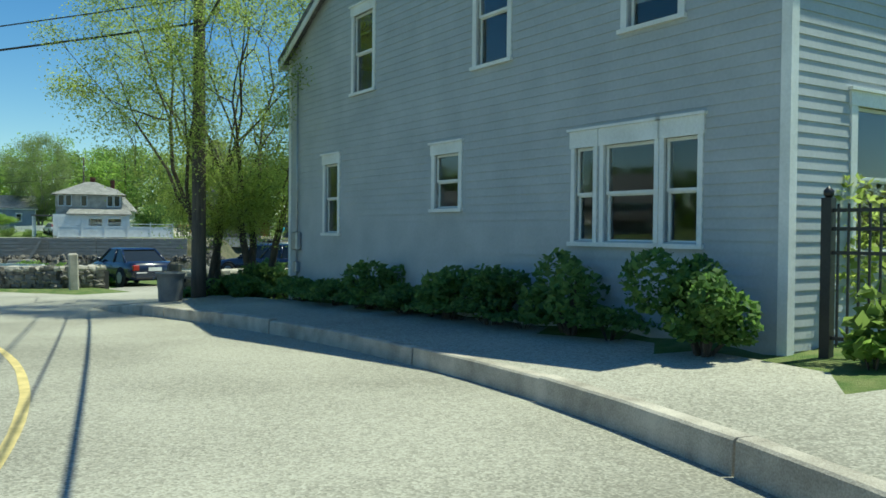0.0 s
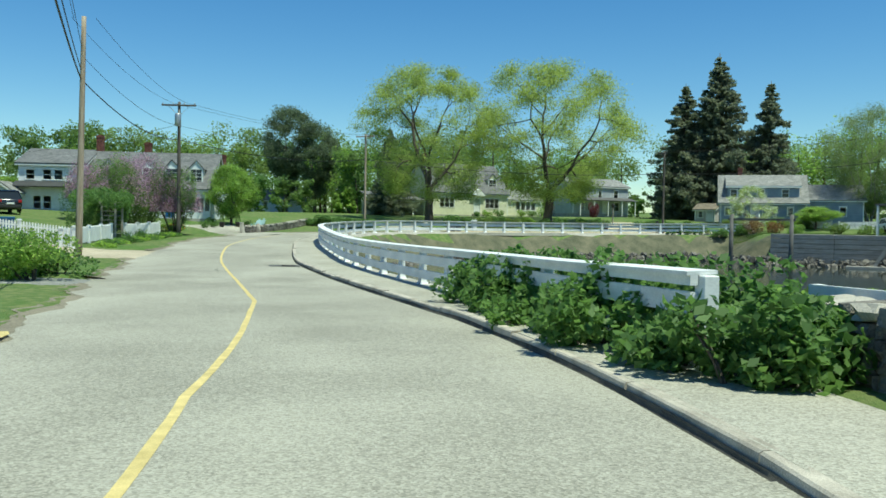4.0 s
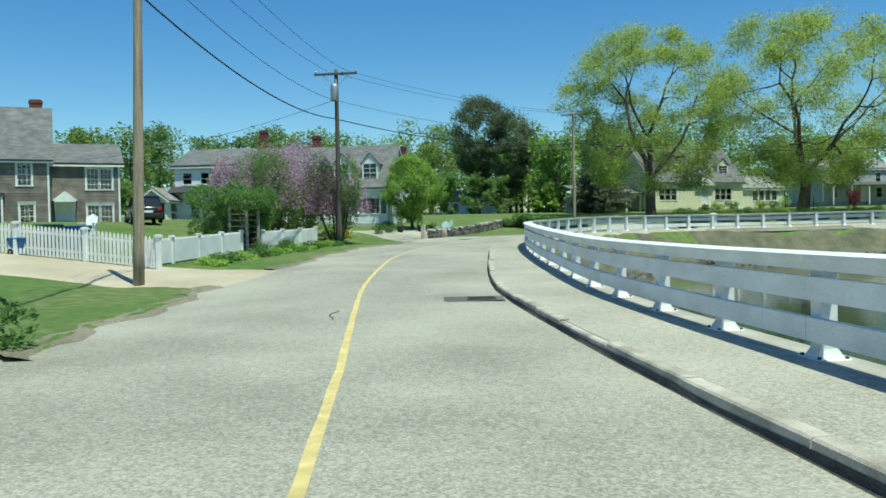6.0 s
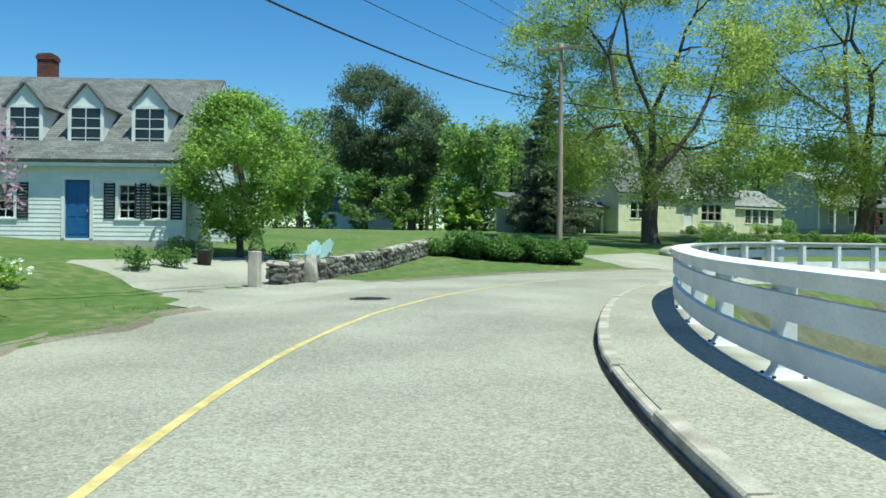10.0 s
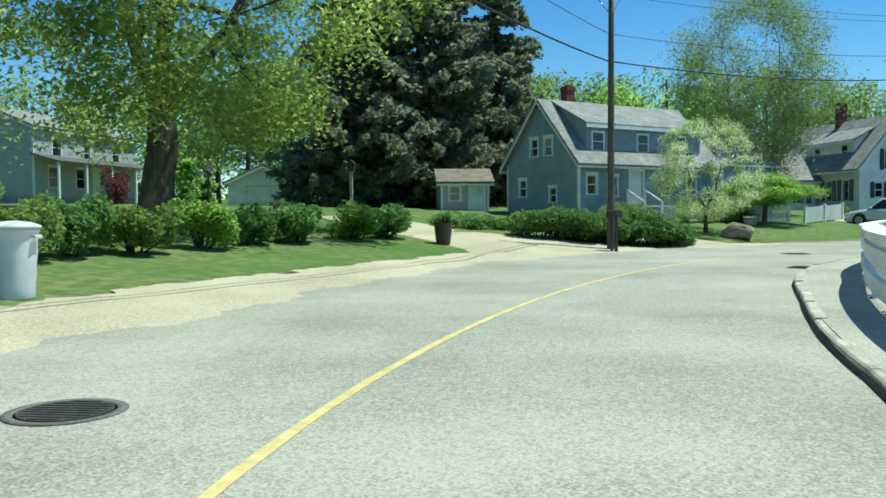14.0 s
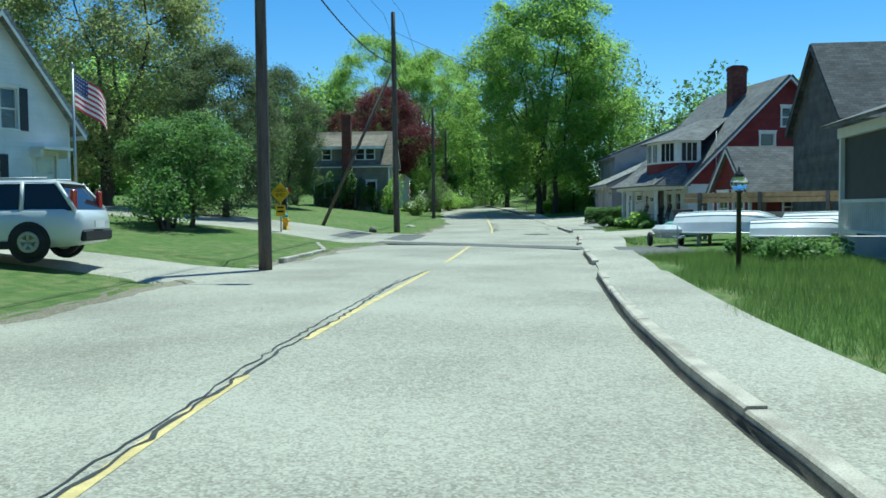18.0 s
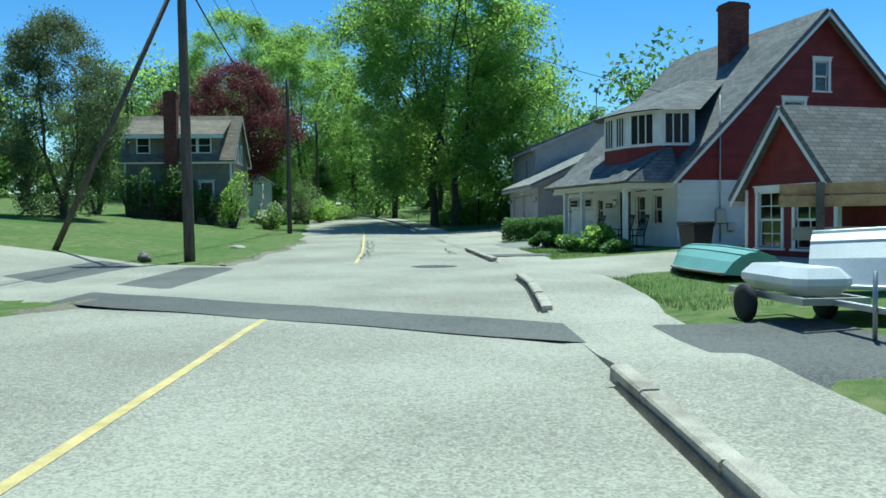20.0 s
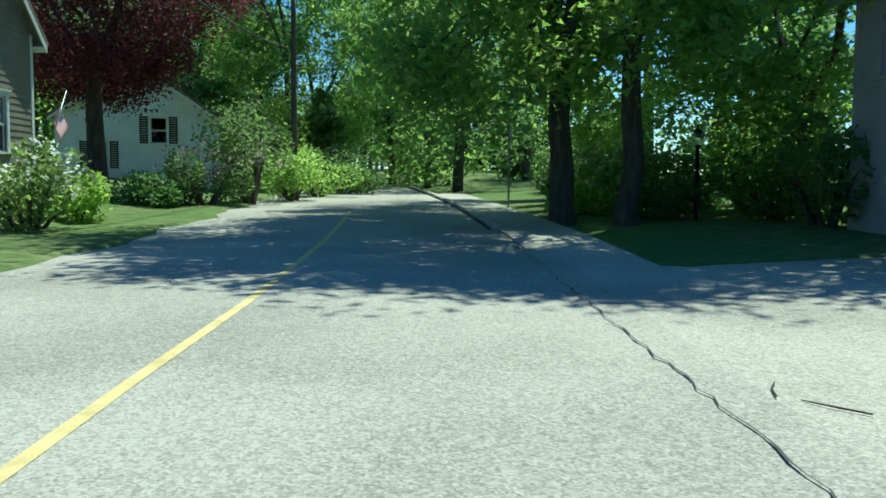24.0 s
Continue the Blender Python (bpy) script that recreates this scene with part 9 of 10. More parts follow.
for i, (x, y, r, h) in enumerate(ivy):
    bush(x, y, r, r * 0.9, h, 1700, 0.12, M["leaf_deep"], "dark tangled undergrowth beneath the slender trees", 130 + i, i * 40, group="undergrowth by the pole")

# weeds over the end of the rail and behind the stone wall
k = 0
for s in np.arange(38.5, 49.5, 1.05):
    for off, h in ((-0.22, 0.95), (0.25, 1.3), (1.0, 1.4)):
        x, y = along(s, tab(s, *RAIL) + off + 0.15 * math.sin(s * 3))
        bush(x, y, 0.75, 0.6, h * (0.85 + 0.25 * math.sin(s * 1.7 + off)), 1300, 0.13, M["leaf_hedge"], "rank green weeds growing through the rail", 150 + k, k * 30, group="weeds at the rail's end")
        k += 1
for i, (x, y, r, h) in enumerate(((-16.96, 39.16, 0.9, 0.9), (-15.31, 38.47, 0.9, 1.0), (-13.46, 37.79, 1.0, 1.05), (-11.83, 37.30, 0.9, 0.9), (-18.25, 38.88, 0.8, 1.0), (-20.91, 41.21, 1.0, 0.8), (-15.87, 40.84, 1.2, 0.8), (-12.83, 40.24, 1.2, 0.8), (-18.86, 40.64, 1.0, 1.0), (-10.26, 37.80, 0.9, 0.7))):
    bush(x, y, r, r * 0.85, h, 1500, 0.13, M["leaf_maple"], "green weeds on the bank behind the stone wall", 180 + i, i * 50, group="weeds behind the stone wall")
vr = thing("board_rail", "white painted board rail behind the stone wall", "rail")
ra, rb_ = np.array([-18.62, 38.45]), np.array([-12.20, 36.87])
rl = float(np.linalg.norm(rb_ - ra))
rm = pose(*ra, land(*ra), 0, 0, deg(*(rb_ - ra)))
part("board", Build().box(0, -0.03, 0.8, rl, 0.03, 1.0, rm), M["white"], vr)
for u in (0.05, rl / 2, rl - 0.1):
    part("post", Build().box(u - 0.06, 0.03, -0.4, u + 0.06, 0.13, 1.0, rm), M["white"], vr)
def tab_lift(s):
    return tab(s, 27.4, 0.0, 30.0, 0.1, 41, 0.13)


solid("verge", strip("verge", None, 27.4, 41, [lambda s: kerb_at(s) + 0.1 + tab(s, *WALKW), lambda s: kerb_at(s) + 0.35 + tab(s, *WALKW), lambda s: 6.6, lambda s: 7.2], [0.0, tab_lift, tab_lift, -0.1], 0.6), M["grass"], "narrow strip of mown grass before the stone wall", "grass", kind="structure")

# shrubs by the drives on the near left
bush(-39.05, 33.69, 1.3, 1.1, 1.45, 3600, 0.11, M["leaf_maple"], "rounded bright green bush by the drive", 200)
bush(-41.32, 34.75, 1.0, 0.9, 1.0, 2200, 0.11, M["leaf_hedge"], "low green bush beside the drive", 201)

# lilacs and the garden behind the picket fence
def lilac(x, y, r, h, seed, label, fl=5200):
    return bush(x, y, r, r * 0.9, h, int(6500 * r), 0.105, M["leaf_deep"], label, seed, seed * 37, 12, "lilac", "lilacs by the picket fence", M["lilac"], int(fl * r), 0.10, category="shrub")


lilac(-76.69, 46.64, 2.3, 5.3, 210, "tall lilac with purple blossom behind the fence")
lilac(-74.69, 45.16, 1.8, 4.6, 211, "tall lilac with purple blossom behind the fence")
lilac(-79.11, 48.48, 1.9, 5.2, 212, "tall lilac in purple flower near the pole")
lilac(-74.2, 49.2, 1.65, 4.9, 213, "upright lilac in purple flower beside the pole")
lilac(-79.77, 44.83, 2.2, 5.0, 214, "tall lilac with purple blossom behind the fence", 3500)
for i, (x, y, r, h) in enumerate(((-69.9, 43.4, 1.3, 2.9), (-71.4, 43.6, 1.5, 3.0))):
    bush(x, y, r, r * 0.9, h, 7000, 0.11, M["leaf_hedge"], "big leafy vine thicket behind the picket fence", 220 + i, i * 60, group="thicket behind the fence")
for i, f in enumerate(np.linspace(0, 1, 15)):
    x, y = -57.9 + f * -15.0, 40.1 + f * 8.6
    bush(x, y, 0.75, 0.42, 0.42 + 0.12 * math.sin(i * 2.1), 650, 0.09, M["leaf_hedge"] if i % 3 else M["leaf_bright"], "low green plants at the fence's foot", 230 + i, 33, group="plants along the fence")
for i, (x, y, fm, lb) in enumerate(((-77.9, 50.2, "bloom", "garden bed of orange and yellow flowers"), (-78.9, 51.0, "flower_white", "garden bed of cream flowers"), (-77.2, 49.6, "flower_white", "garden bed of cream flowers"), (-76.4, 49.9, "bloom", "garden bed of orange and yellow flowers"))):
    bush(x, y, 0.6, 0.5, 0.6, 700, 0.1, M["leaf_bright"], lb, 245 + i, i * 40, 5, "flower_bed", "flower beds by the cape house", M[fm], 170, 0.11, category="flowers")


def potted(x, y, h, label):
    t = thing("potted_plant", label, "plant", pose(x, y, land(x, y)))
    part("pot", Build().lathe([(0.0, 0.0), (0.18, 0.0), (0.26, 0.42), (0.28, 0.42), (0.28, 0.48), (0.22, 0.48), (0.2, 0.4), (0, 0.4)], 16), M["black"], t)
    rng = np.random.default_rng(int(h * 100))
    f = rng.random(420)
    a = rng.uniform(0, 6.28, 420)
    r = 0.26 * (1 - f) ** 0.7
    part("foliage", leaf_mesh("foliage", np.column_stack([np.cos(a) * r, np.sin(a) * r, 0.45 + f * h]), 0.09, M["leaf_deep"], rng), None, t)


potted(-84.98, 56.81, 0.8, "small evergreen in a black pot by the door")
potted(-86.21, 58.83, 0.75, "small evergreen in a black pot by the wall")
for i, (x, y) in enumerate(((-83.99, 55.57), (-87.29, 59.96), (-87.66, 56.53), (-82.92, 54.44))):
    bush(x, y, 0.6, 0.5, 0.7, 700, 0.09, M["leaf_hedge"], "low foundation shrub by the cape house", 255 + i, 30, group="foundation shrubs at the cape house")

# cream house: foundation shrubs
for i, (x, y, r, h) in enumerate(((-110.2, 107.4, 0.8, 1.1), (-110.3, 109.6, 0.9, 1.2), (-110.1, 113.8, 0.8, 1.1), (-110.0, 115.8, 0.8, 0.9), (-109.6, 117.4, 0.7, 1.5), (-110.3, 105.4, 0.6, 0.8))):
    bush(x, y, r, r, h, 1300, 0.11, M["leaf_hedge"] if i % 2 else M["leaf_maple"], "rounded foundation shrub at the cream house", 270 + i, i * 30, group="foundation shrubs at the cream house")
bush(-107.5, 126.5, 1.1, 1.1, 2.9, 2600, 0.14, M["leaf_red"], "small tree with dark red leaves", 280, name="red_shrub")
for i, (st, r, h, mt) in enumerate(((125.4, 1.3, 1.5, "leaf_hedge"), (127.0, 1.0, 1.35, "leaf_hedge"), (128.6, 1.05, 1.3, "leaf_olive"), (130.0, 1.0, 1.35, "leaf_hedge"), (131.5, 0.95, 1.25, "leaf_olive"), (133.3, 1.0, 1.4, "leaf_maple"),
                                    (134.7, 0.95, 1.35, "leaf_hedge"), (136.4, 1.0, 1.3, "leaf_hedge"), (138.2, 0.9, 1.25, "leaf_maple"), (139.4, 0.9, 1.25, "leaf_hedge"))):
    bush(*along(st, -12.4), r, r * 0.85, h, 4200, 0.115, M[mt], "loose leafy bush in the garden hedge", 285 + i, i * 40, group="garden hedge bushes")
for i, (x, y, r, h) in enumerate(((-84.4, 110.9, 0.8, 0.65), (-83.2, 111.3, 0.8, 0.7), (-82.2, 111.9, 0.7, 0.5))):
    bush(x, y, r, r * 0.8, h, 2000, 0.1, M["leaf_hedge"], "low rounded plants beside the drive", 296 + i, i * 40, group="low plants by the drive")
# blue house: clipped evergreens
for i, (u, r, h) in enumerate(((0.8, 0.9, 1.1), (2.3, 0.9, 1.2), (5.8, 0.75, 1.3), (7.2, 0.95, 1.35), (8.5, 0.9, 1.3), (9.8, 0.8, 1.2))):
    bush(-77.4 + 0.795 * u, 118.0 + 0.607 * u, r, r * 0.95, h, 7000, 0.065, M["leaf_bright"] if i in (2, 4) else M["leaf_olive"], "clipped rounded yew before the blue house", 300 + i, i * 25, group="clipped yews")
# white house and lawn
for i, (x, y, r, h) in enumerate(((-57.0, 135.6, 1.2, 1.5), (-55.2, 134.8, 1.1, 1.3), (-58.6, 136.0, 0.9, 1.1), (-51.4, 134.2, 1.6, 2.5), (-50.4, 135.6, 1.4, 2.1), (-62.2, 130.2, 0.7, 0.7), (-60.6, 129.0, 0.6, 0.6))):
    bush(x, y, r, r, h, 2400, 0.12, M["leaf_hedge"], "leafy green shrub beside the white house", 310 + i, i * 30, group="shrubs at the white house")
# bank beside the pavement past the rail
for i, (s, o, r, h, mt, lb) in enumerate(((152.6, 3.9, 1.0, 1.9, "rust_leaf", "rust-tinged shrub at the rail's end"), (154.6, 4.0, 0.9, 1.7, "rust_leaf", "rust-tinged shrub at the rail's end"), (156.8, 4.3, 0.9, 1.3, "leaf_maple", "green shrub on the grassy bank"),
                                          (151.5, 4.2, 0.9, 1.3, "leaf_hedge", "green shrub on the grassy bank"), (160.5, 6.2, 1.0, 1.4, "leaf_olive", "leggy shrub with pale leaves on the bank"), (173.2, 5.6, 0.8, 0.6, "leaf_hedge", "weedy clump at the end of the bank"),
                                          (171.5, 6.2, 0.9, 0.7, "leaf_hedge", "weedy clump at the end of the bank"), (163.5, 7.0, 1.0, 1.2, "leaf_olive", "leggy shrub with pale leaves on the bank"), (149.0, 4.2, 0.8, 0.9, "leaf_hedge", "green shrub on the grassy bank"))):
    bush(*along(s, o), r, r, h, 2000, 0.11, M[mt], lb, 330 + i, i * 45, group="shrubs on the bank")
rng = np.random.default_rng(77)
ss, oo = rng.uniform(150, 175, 52000), rng.uniform(0, 1, 52000) ** 0.8
pp = [along(s, 3.15 + 0.35 * math.sin(s) + o * tab(s, 150, 2.5, 158, 4.6, 170, 4.0, 175, 2.0)) for s, o in zip(ss, oo)]
blades("long_grass", "tall rank grass on the bank beside the pavement", pp, 0.26, M["blade"], 78, 0.005)
# red house: porch shrubs
rmx = pose(*ro, 0.35, 0, 0, deg(*rd))
for i, (x, y, r, h, mt) in enumerate(((-2.3, 1.3, 0.75, 1.15, "leaf_maple"), (-2.6, 2.7, 0.5, 0.55, "leaf_bright"), (-2.3, 5.5, 0.6, 0.7, "leaf_hedge"), (-2.3, 0.9, 0.5, 0.5, "leaf_hedge"), (-2.3, -0.2, 0.5, 0.45, "leaf_hedge"), (-2.8, 1.9, 0.6, 0.6, "leaf_hedge"))):
    p = rmx @ Vector((x, y, 0))
    bush(p.x, p.y, r, r * 0.85, h, 1500, 0.12, M[mt], "leafy shrub before the white porch", 350 + i, i * 40, group="porch shrubs", flower=M["flower_white"] if h < 0.65 else None, flower_n=60, flower_size=0.09)
hedge([(-17.9, 136.5), (-16.9, 134.0)], 1.5, 1.05, 3400, 0.11, M["leaf_hedge"], "broad leafy hedge between the drives", 360)
# lawn house and beyond
for i, (x, y, r, h, mt, lb) in enumerate(((-15.6, 158.2, 1.0, 3.6, "leaf_bright", "young airy green tree-like shrub by the house"), (-12.2, 158.4, 1.0, 1.9, "leaf_olive", "rounded shrub dotted with white blossom by the house corner"), (-10.4, 160.0, 0.8, 1.2, "leaf_bright", "yellow-green shrub by the house corner"),
                                          (-16.1, 159.6, 1.0, 2.6, "leaf_deep", "dark shrub under the eaves"), (-17.1, 161.0, 1.1, 3.5, "leaf_deep", "dark vine climbing the shingled wall"), (-18.1, 162.3, 1.2, 3.6, "leaf_deep", "dark vine climbing the shingled wall"), (-19.1, 163.7, 1.3, 3.4, "leaf_deep", "dark shrub under the eaves"), (-20.4, 165.3, 1.3, 2.9, "leaf_deep", "dark climbing shrub by the chimney"),
                                          (-3.4, 164.6, 1.5, 2.2, "leaf_deep", "tall shrub with faded lilac heads"), (-1.2, 165.2, 1.7, 3.7, "leaf_deep", "tall shrub with faded lilac heads"), (2.0, 166.4, 1.6, 2.2, "leaf_maple", "bright roadside shrub below the pole"),
                                          (5.2, 168.4, 1.8, 2.4, "leaf_maple", "bright roadside shrub below the pole"), (-5.4, 164.8, 1.1, 1.5, "leaf_hedge", "green shrub on the lawn"), (8.5, 170.8, 2.0, 2.6, "leaf_deep", "dark roadside shrub under trees"))):
    bush(x, y, r, r * 0.9, h, int(2000 * r), 0.14, M[mt], lb, 370 + i, i * 40, 9, group="shrubs by the lawn house", flower=M["lilac"] if "lilac" in lb else M["flower_white"] if "blossom" in lb else None, flower_n=420, flower_size=0.11)
# dense shrubs under the maples
for i, (x, y, r, h, mt) in enumerate(((0.2, 147.4, 1.3, 1.7, "leaf_deep"), (2.0, 148.4, 1.5, 2.3, "leaf_maple"), (-0.2, 150.0, 1.2, 1.2, "leaf_deep"), (2.2, 151.4, 1.5, 1.9, "leaf_deep"), (4.6, 153.0, 1.6, 2.2, "leaf_deep"), (1.0, 152.8, 1.0, 1.0, "leaf_bright"),
                                      (-1.6, 145.8, 1.4, 2.6, "leaf_deep"), (3.8, 147.0, 2.0, 3.2, "leaf_maple"), (6.6, 150.2, 2.2, 3.2, "leaf_maple"), (8.6, 155.6, 1.8, 2.2, "leaf_deep"), (11.5, 158.6, 2.0, 2.4, "leaf_deep"), (5.4, 155.6, 1.2, 1.1, "leaf_hedge"),
                                      (14.5, 161.2, 2.0, 2.6, "leaf_deep"), (-0.4, 144.0, 1.6, 3.4, "leaf_bright"))):
    bush(x, y, r, r * 0.9, h, int(1900 * r), 0.15, M[mt], "shady roadside shrub beneath the maples", 400 + i, i * 40, 9, group="shrubs beneath the maples")
woods("thicket", "dense shrubs closing in the road beyond", [((10, 172), (70, 240), 26, 8, 3, 6), ((16, 162), (85, 232), 26, -8, 3, 6), ((60, 190), (95, 262), 20, 10, 10, 16), ((-20, 192), (30, 215), 16, 10, 4, 7), ((-70, 172), (-20, 196), 14, 8, 4, 7), ((-125, 150), (-70, 172), 16, 8, 3, 6), ((-132, 70), (-130, 120), 16, -8, 3, 6), ((-110, 8), (-136, 70), 20, 8, 3, 6)], ["leaf_deep", "leaf_maple", "leaf_hedge"], 79, 0.46, 1050)

# low leafy growth at the foot of the guard rail's far end
for i, (q, r, h) in enumerate(((0.0, 0.22, 0.3), (0.6, 0.3, 0.42), (1.25, 0.34, 0.5), (1.9, 0.32, 0.45), (2.5, 0.36, 0.5), (3.1, 0.34, 0.42))):
    bush(-64.75 - 0.77 * q + 0.05, 105.75 - 0.64 * q - 0.06, r, r * 0.85, h, 520, 0.07, M["leaf_hedge" if i % 3 else "leaf_deep"],
         "low leafy weed growing against the white guard rail", 470 + i, i * 55, 5, name="weed_plant", dz=0.1, group="weeds at the guard rail", category="plant")
for i in range(8):
    q = 0.68 * i
    bush(-67.55 - 0.63 * q + 0.16, 103.3 - 0.77 * q - 0.13, 0.28 + 0.05 * math.sin(i * 2.1), 0.25, 0.34 + 0.08 * math.sin(i * 1.7), 420, 0.07, M["leaf_deep" if i % 3 else "leaf_hedge"],
         "low leafy weed growing under the white guard rail", 480 + i, i * 47, 5, name="weed_plant", dz=0.1, group="weeds at the guard rail", category="plant")
# ragged grass along the edges of road and pavement
rng = np.random.default_rng(81)
pp, dry = [], []
for s in rng.uniform(36, 216, 30000):
    if any(a - 0.3 < s < b + 0.3 for a, b in verge_gap) or 122.5 < s < 140.5:
        continue
    q = rng.random()
    p = along(s, left_at(s) - 0.12 - q * q * 2.6 + 0.08 * math.sin(s * 5) + 0.06 * math.sin(s * 13))
    (dry if rng.random() < 0.3 - 0.25 * q else pp).append(p)
for s in rng.uniform(195, 202, 2600):
    pp.append(along(s, 4.1 + rng.random() ** 1.5 * 2.4))
for s in rng.uniform(31, 40.5, 5000):
    pp.append(along(s, kerb_at(s) + tab(s, *WALKW) + 0.2 + rng.random() * 0.9))
for s in rng.uniform(181.5, 187.5, 2400):
    pp.append(along(s, 3.5 + rng.random() ** 1.5 * 2.4))
blades("verge_grass", "short uneven grass along the road's edge", pp, 0.085, M["blade"], 82, 0.008)
blades("verge_grass", "dry yellowed grass at the road's edge", dry, 0.08, M["blade_dry"], 83, 0.008)
fr = [(s0, s1) for s0, s1 in zip([30.0] + [b for a, b in verge_gap], [a for a, b in verge_gap] + [215.0]) if s1 - s0 > 1.5]
for s0, s1 in fr:
    solid("dirt_edge", strip("dirt_edge", None, s0, s1, [lambda s: left_at(s) - 0.22 - 0.13 * math.sin(s * 1.3) - 0.08 * math.sin(s * 4.7 + 1), lambda s: left_at(s) + 0.0, lambda s: left_at(s) + 0.22 + 0.13 * math.sin(s * 2.1) + 0.06 * math.sin(s * 6.3)], [0.055, 0.03, -0.03], 0.2), M["dirt"], "brown grit where grass meets the road", "verge", kind="structure")

# ---- small things along the way ----
def paint_of(name, col, rough=0.4):
    return material(name, tuple(c * 0.82 for c in col), col, rough, 2.0, 30.0, 0.1)


TEAL = paint_of("teal_boat_paint", (0.24, 0.46, 0.42), 0.45)
HULL = paint_of("white_gelcoat", (0.78, 0.79, 0.78), 0.3)
SIGN_Y = paint_of("sign_yellow", (0.85, 0.50, 0.02), 0.45)
SIGN_G = paint_of("sign_green", (0.02, 0.20, 0.09), 0.45)
HYD = paint_of("hydrant_yellow", (0.75, 0.42, 0.02), 0.5)
HYD_T = paint_of("hydrant_teal", (0.03, 0.30, 0.32), 0.5)
TURQ = paint_of("turquoise_chair_paint", (0.50, 0.68, 0.68), 0.5)
LUMBER = material("lumber", (0.30, 0.19, 0.09), (0.50, 0.34, 0.18), 0.75, 6.0, 60.0, 0.3, stretch=(0.15, 1, 1))
FLAG_R = paint_of("flag_red", (0.50, 0.04, 0.06), 0.8)
FLAG_B = paint_of("flag_blue", (0.03, 0.04, 0.16), 0.8)


def hull(name, label, x, y, turn, L, B, H, mat, tilt=0.0, dz=0.0, rub=None):
    """An upturned open boat: planked shell with keel, transom and rub rail."""
    t = thing(name, label, "boat", pose(x, y, land(x, y) + dz, tilt, 0, turn))
    n, m = 15, 9
    v = []
    for i in range(n):
        k = i / (n - 1)
        w = B / 2 * (1 - max(0, (k - 0.35) / 0.65) ** 2.2) * (0.86 + 0.14 * min(1, k * 3))
        hh = H * (0.9 + 0.1 * math.sin(k * 3.1)) * (1 - 0.25 * max(0, k - 0.8) / 0.2)
        for j in range(m):
            a = -1 + 2 * j / (m - 1)
            zz = hh * (1 - abs(a) ** 2.6) if abs(a) < 1 else 0
            lap = 0.018 if j % 2 else 0.0
            v.append((k * L - L / 2, a * (w + lap) * (1 - 0.12 * (1 - abs(a))), zz + 0.02))
    f = [(i * m + j, (i + 1) * m + j, (i + 1) * m + j + 1, i * m + j + 1) for i in range(n - 1) for j in range(m - 1)]
    shell = part("shell", Build().add(v, f + [tuple(range(m))], False), mat, t)
    part("keel", Build().tube([(v[i * m + 4][0], 0, v[i * m + 4][2] + 0.012) for i in range(n - 1)], 0.03, 6), mat, t)
    for j in (0, m - 1):
        part("rub_rail", Build().tube([(v[i * m + j][0], v[i * m + j][1], 0.03) for i in range(n)], 0.03, 6), rub or mat, t)
    for j in (2, m - 3):
        part("strake", Build().tube([(v[i * m + j][0], v[i * m + j][1], v[i * m + j][2] + 0.008) for i in range(n - 1)], 0.014, 5), mat, t)
    return t


hull("dinghy", "pale teal upturned wooden skiff resting on the grass", -34.7, 122.6, deg(1.75, 1.35), 4.3, 1.5, 0.5, TEAL, 4, 0.06, M["seawall"])
hull("boat", "white upturned hull in the boat yard", -40.6, 117.9, deg(0.1, -1), 3.4, 1.6, 0.7, HULL, 0, 0.35)
hull("boat", "white upturned hull in the boat yard", -39.2, 114.4, deg(0.1, -1), 4.2, 1.5, 0.55, HULL, 0, 0.35)
hull("boat", "white upturned hull beside the porch", -42.6, 114.9, deg(0.3, -1), 2.8, 1.3, 0.5, HULL, 0, 0.3)
# trestles under the hulls
for x, y in ((-40.9, 118.6), (-40.4, 116.9), (-39.5, 115.6), (-39.0, 113.2), (-42.9, 115.5), (-42.3, 114.0)):
    tr = thing("trestle", "low timber trestle under an upturned boat", "trestle", pose(x, y, land(x, y), 0, 0, 5), "boat trestles")
    part("beam", Build().box(-0.7, -0.05, 0.3, 0.7, 0.05, 0.38), M["seawall"], tr)
    for sx in (-0.55, 0.55):
        part("leg", Build().box(sx - 0.04, -0.05, -0.1, sx + 0.04, 0.05, 0.3), M["seawall"], tr)
# lumber rack
lr = thing("lumber_rack", "timber rack loaded with long weathered planks", "rack", pose(-38.4, 120.2, land(-38.4, 120.2), 0, 0, deg(0.15, -1)))
for u in (0.3, 2.4, 4.6):
    part("post", Build().box(u - 0.06, -0.06, -0.2, u + 0.06, 0.06, 1.75), M["wood_dark"], lr)
    part("post", Build().box(u - 0.06, 0.7, -0.2, u + 0.06, 0.82, 1.75), M["wood_dark"], lr)
    for z in (0.75, 1.28):
        part("bearer", Build().box(u - 0.05, -0.1, z, u + 0.05, 0.85, z + 0.09), M["wood_dark"], lr)
for i in range(10):
    part("plank", Build().box(-0.3 + (i % 3) * 0.22, 0.08 + (i % 5) * 0.12, 1.38 + (i // 5) * 0.19, 5.2 - (i % 4) * 0.3, 0.19 + (i % 5) * 0.12, 1.55 + (i // 5) * 0.19), LUMBER, lr)
for i in range(5):
    part("plank", Build().box(-0.1 + (i % 2) * 0.2, 0.08 + i * 0.12, 0.85, 4.9 - (i % 3) * 0.3, 0.19 + i * 0.12, 1.05), M["seawall"], lr)
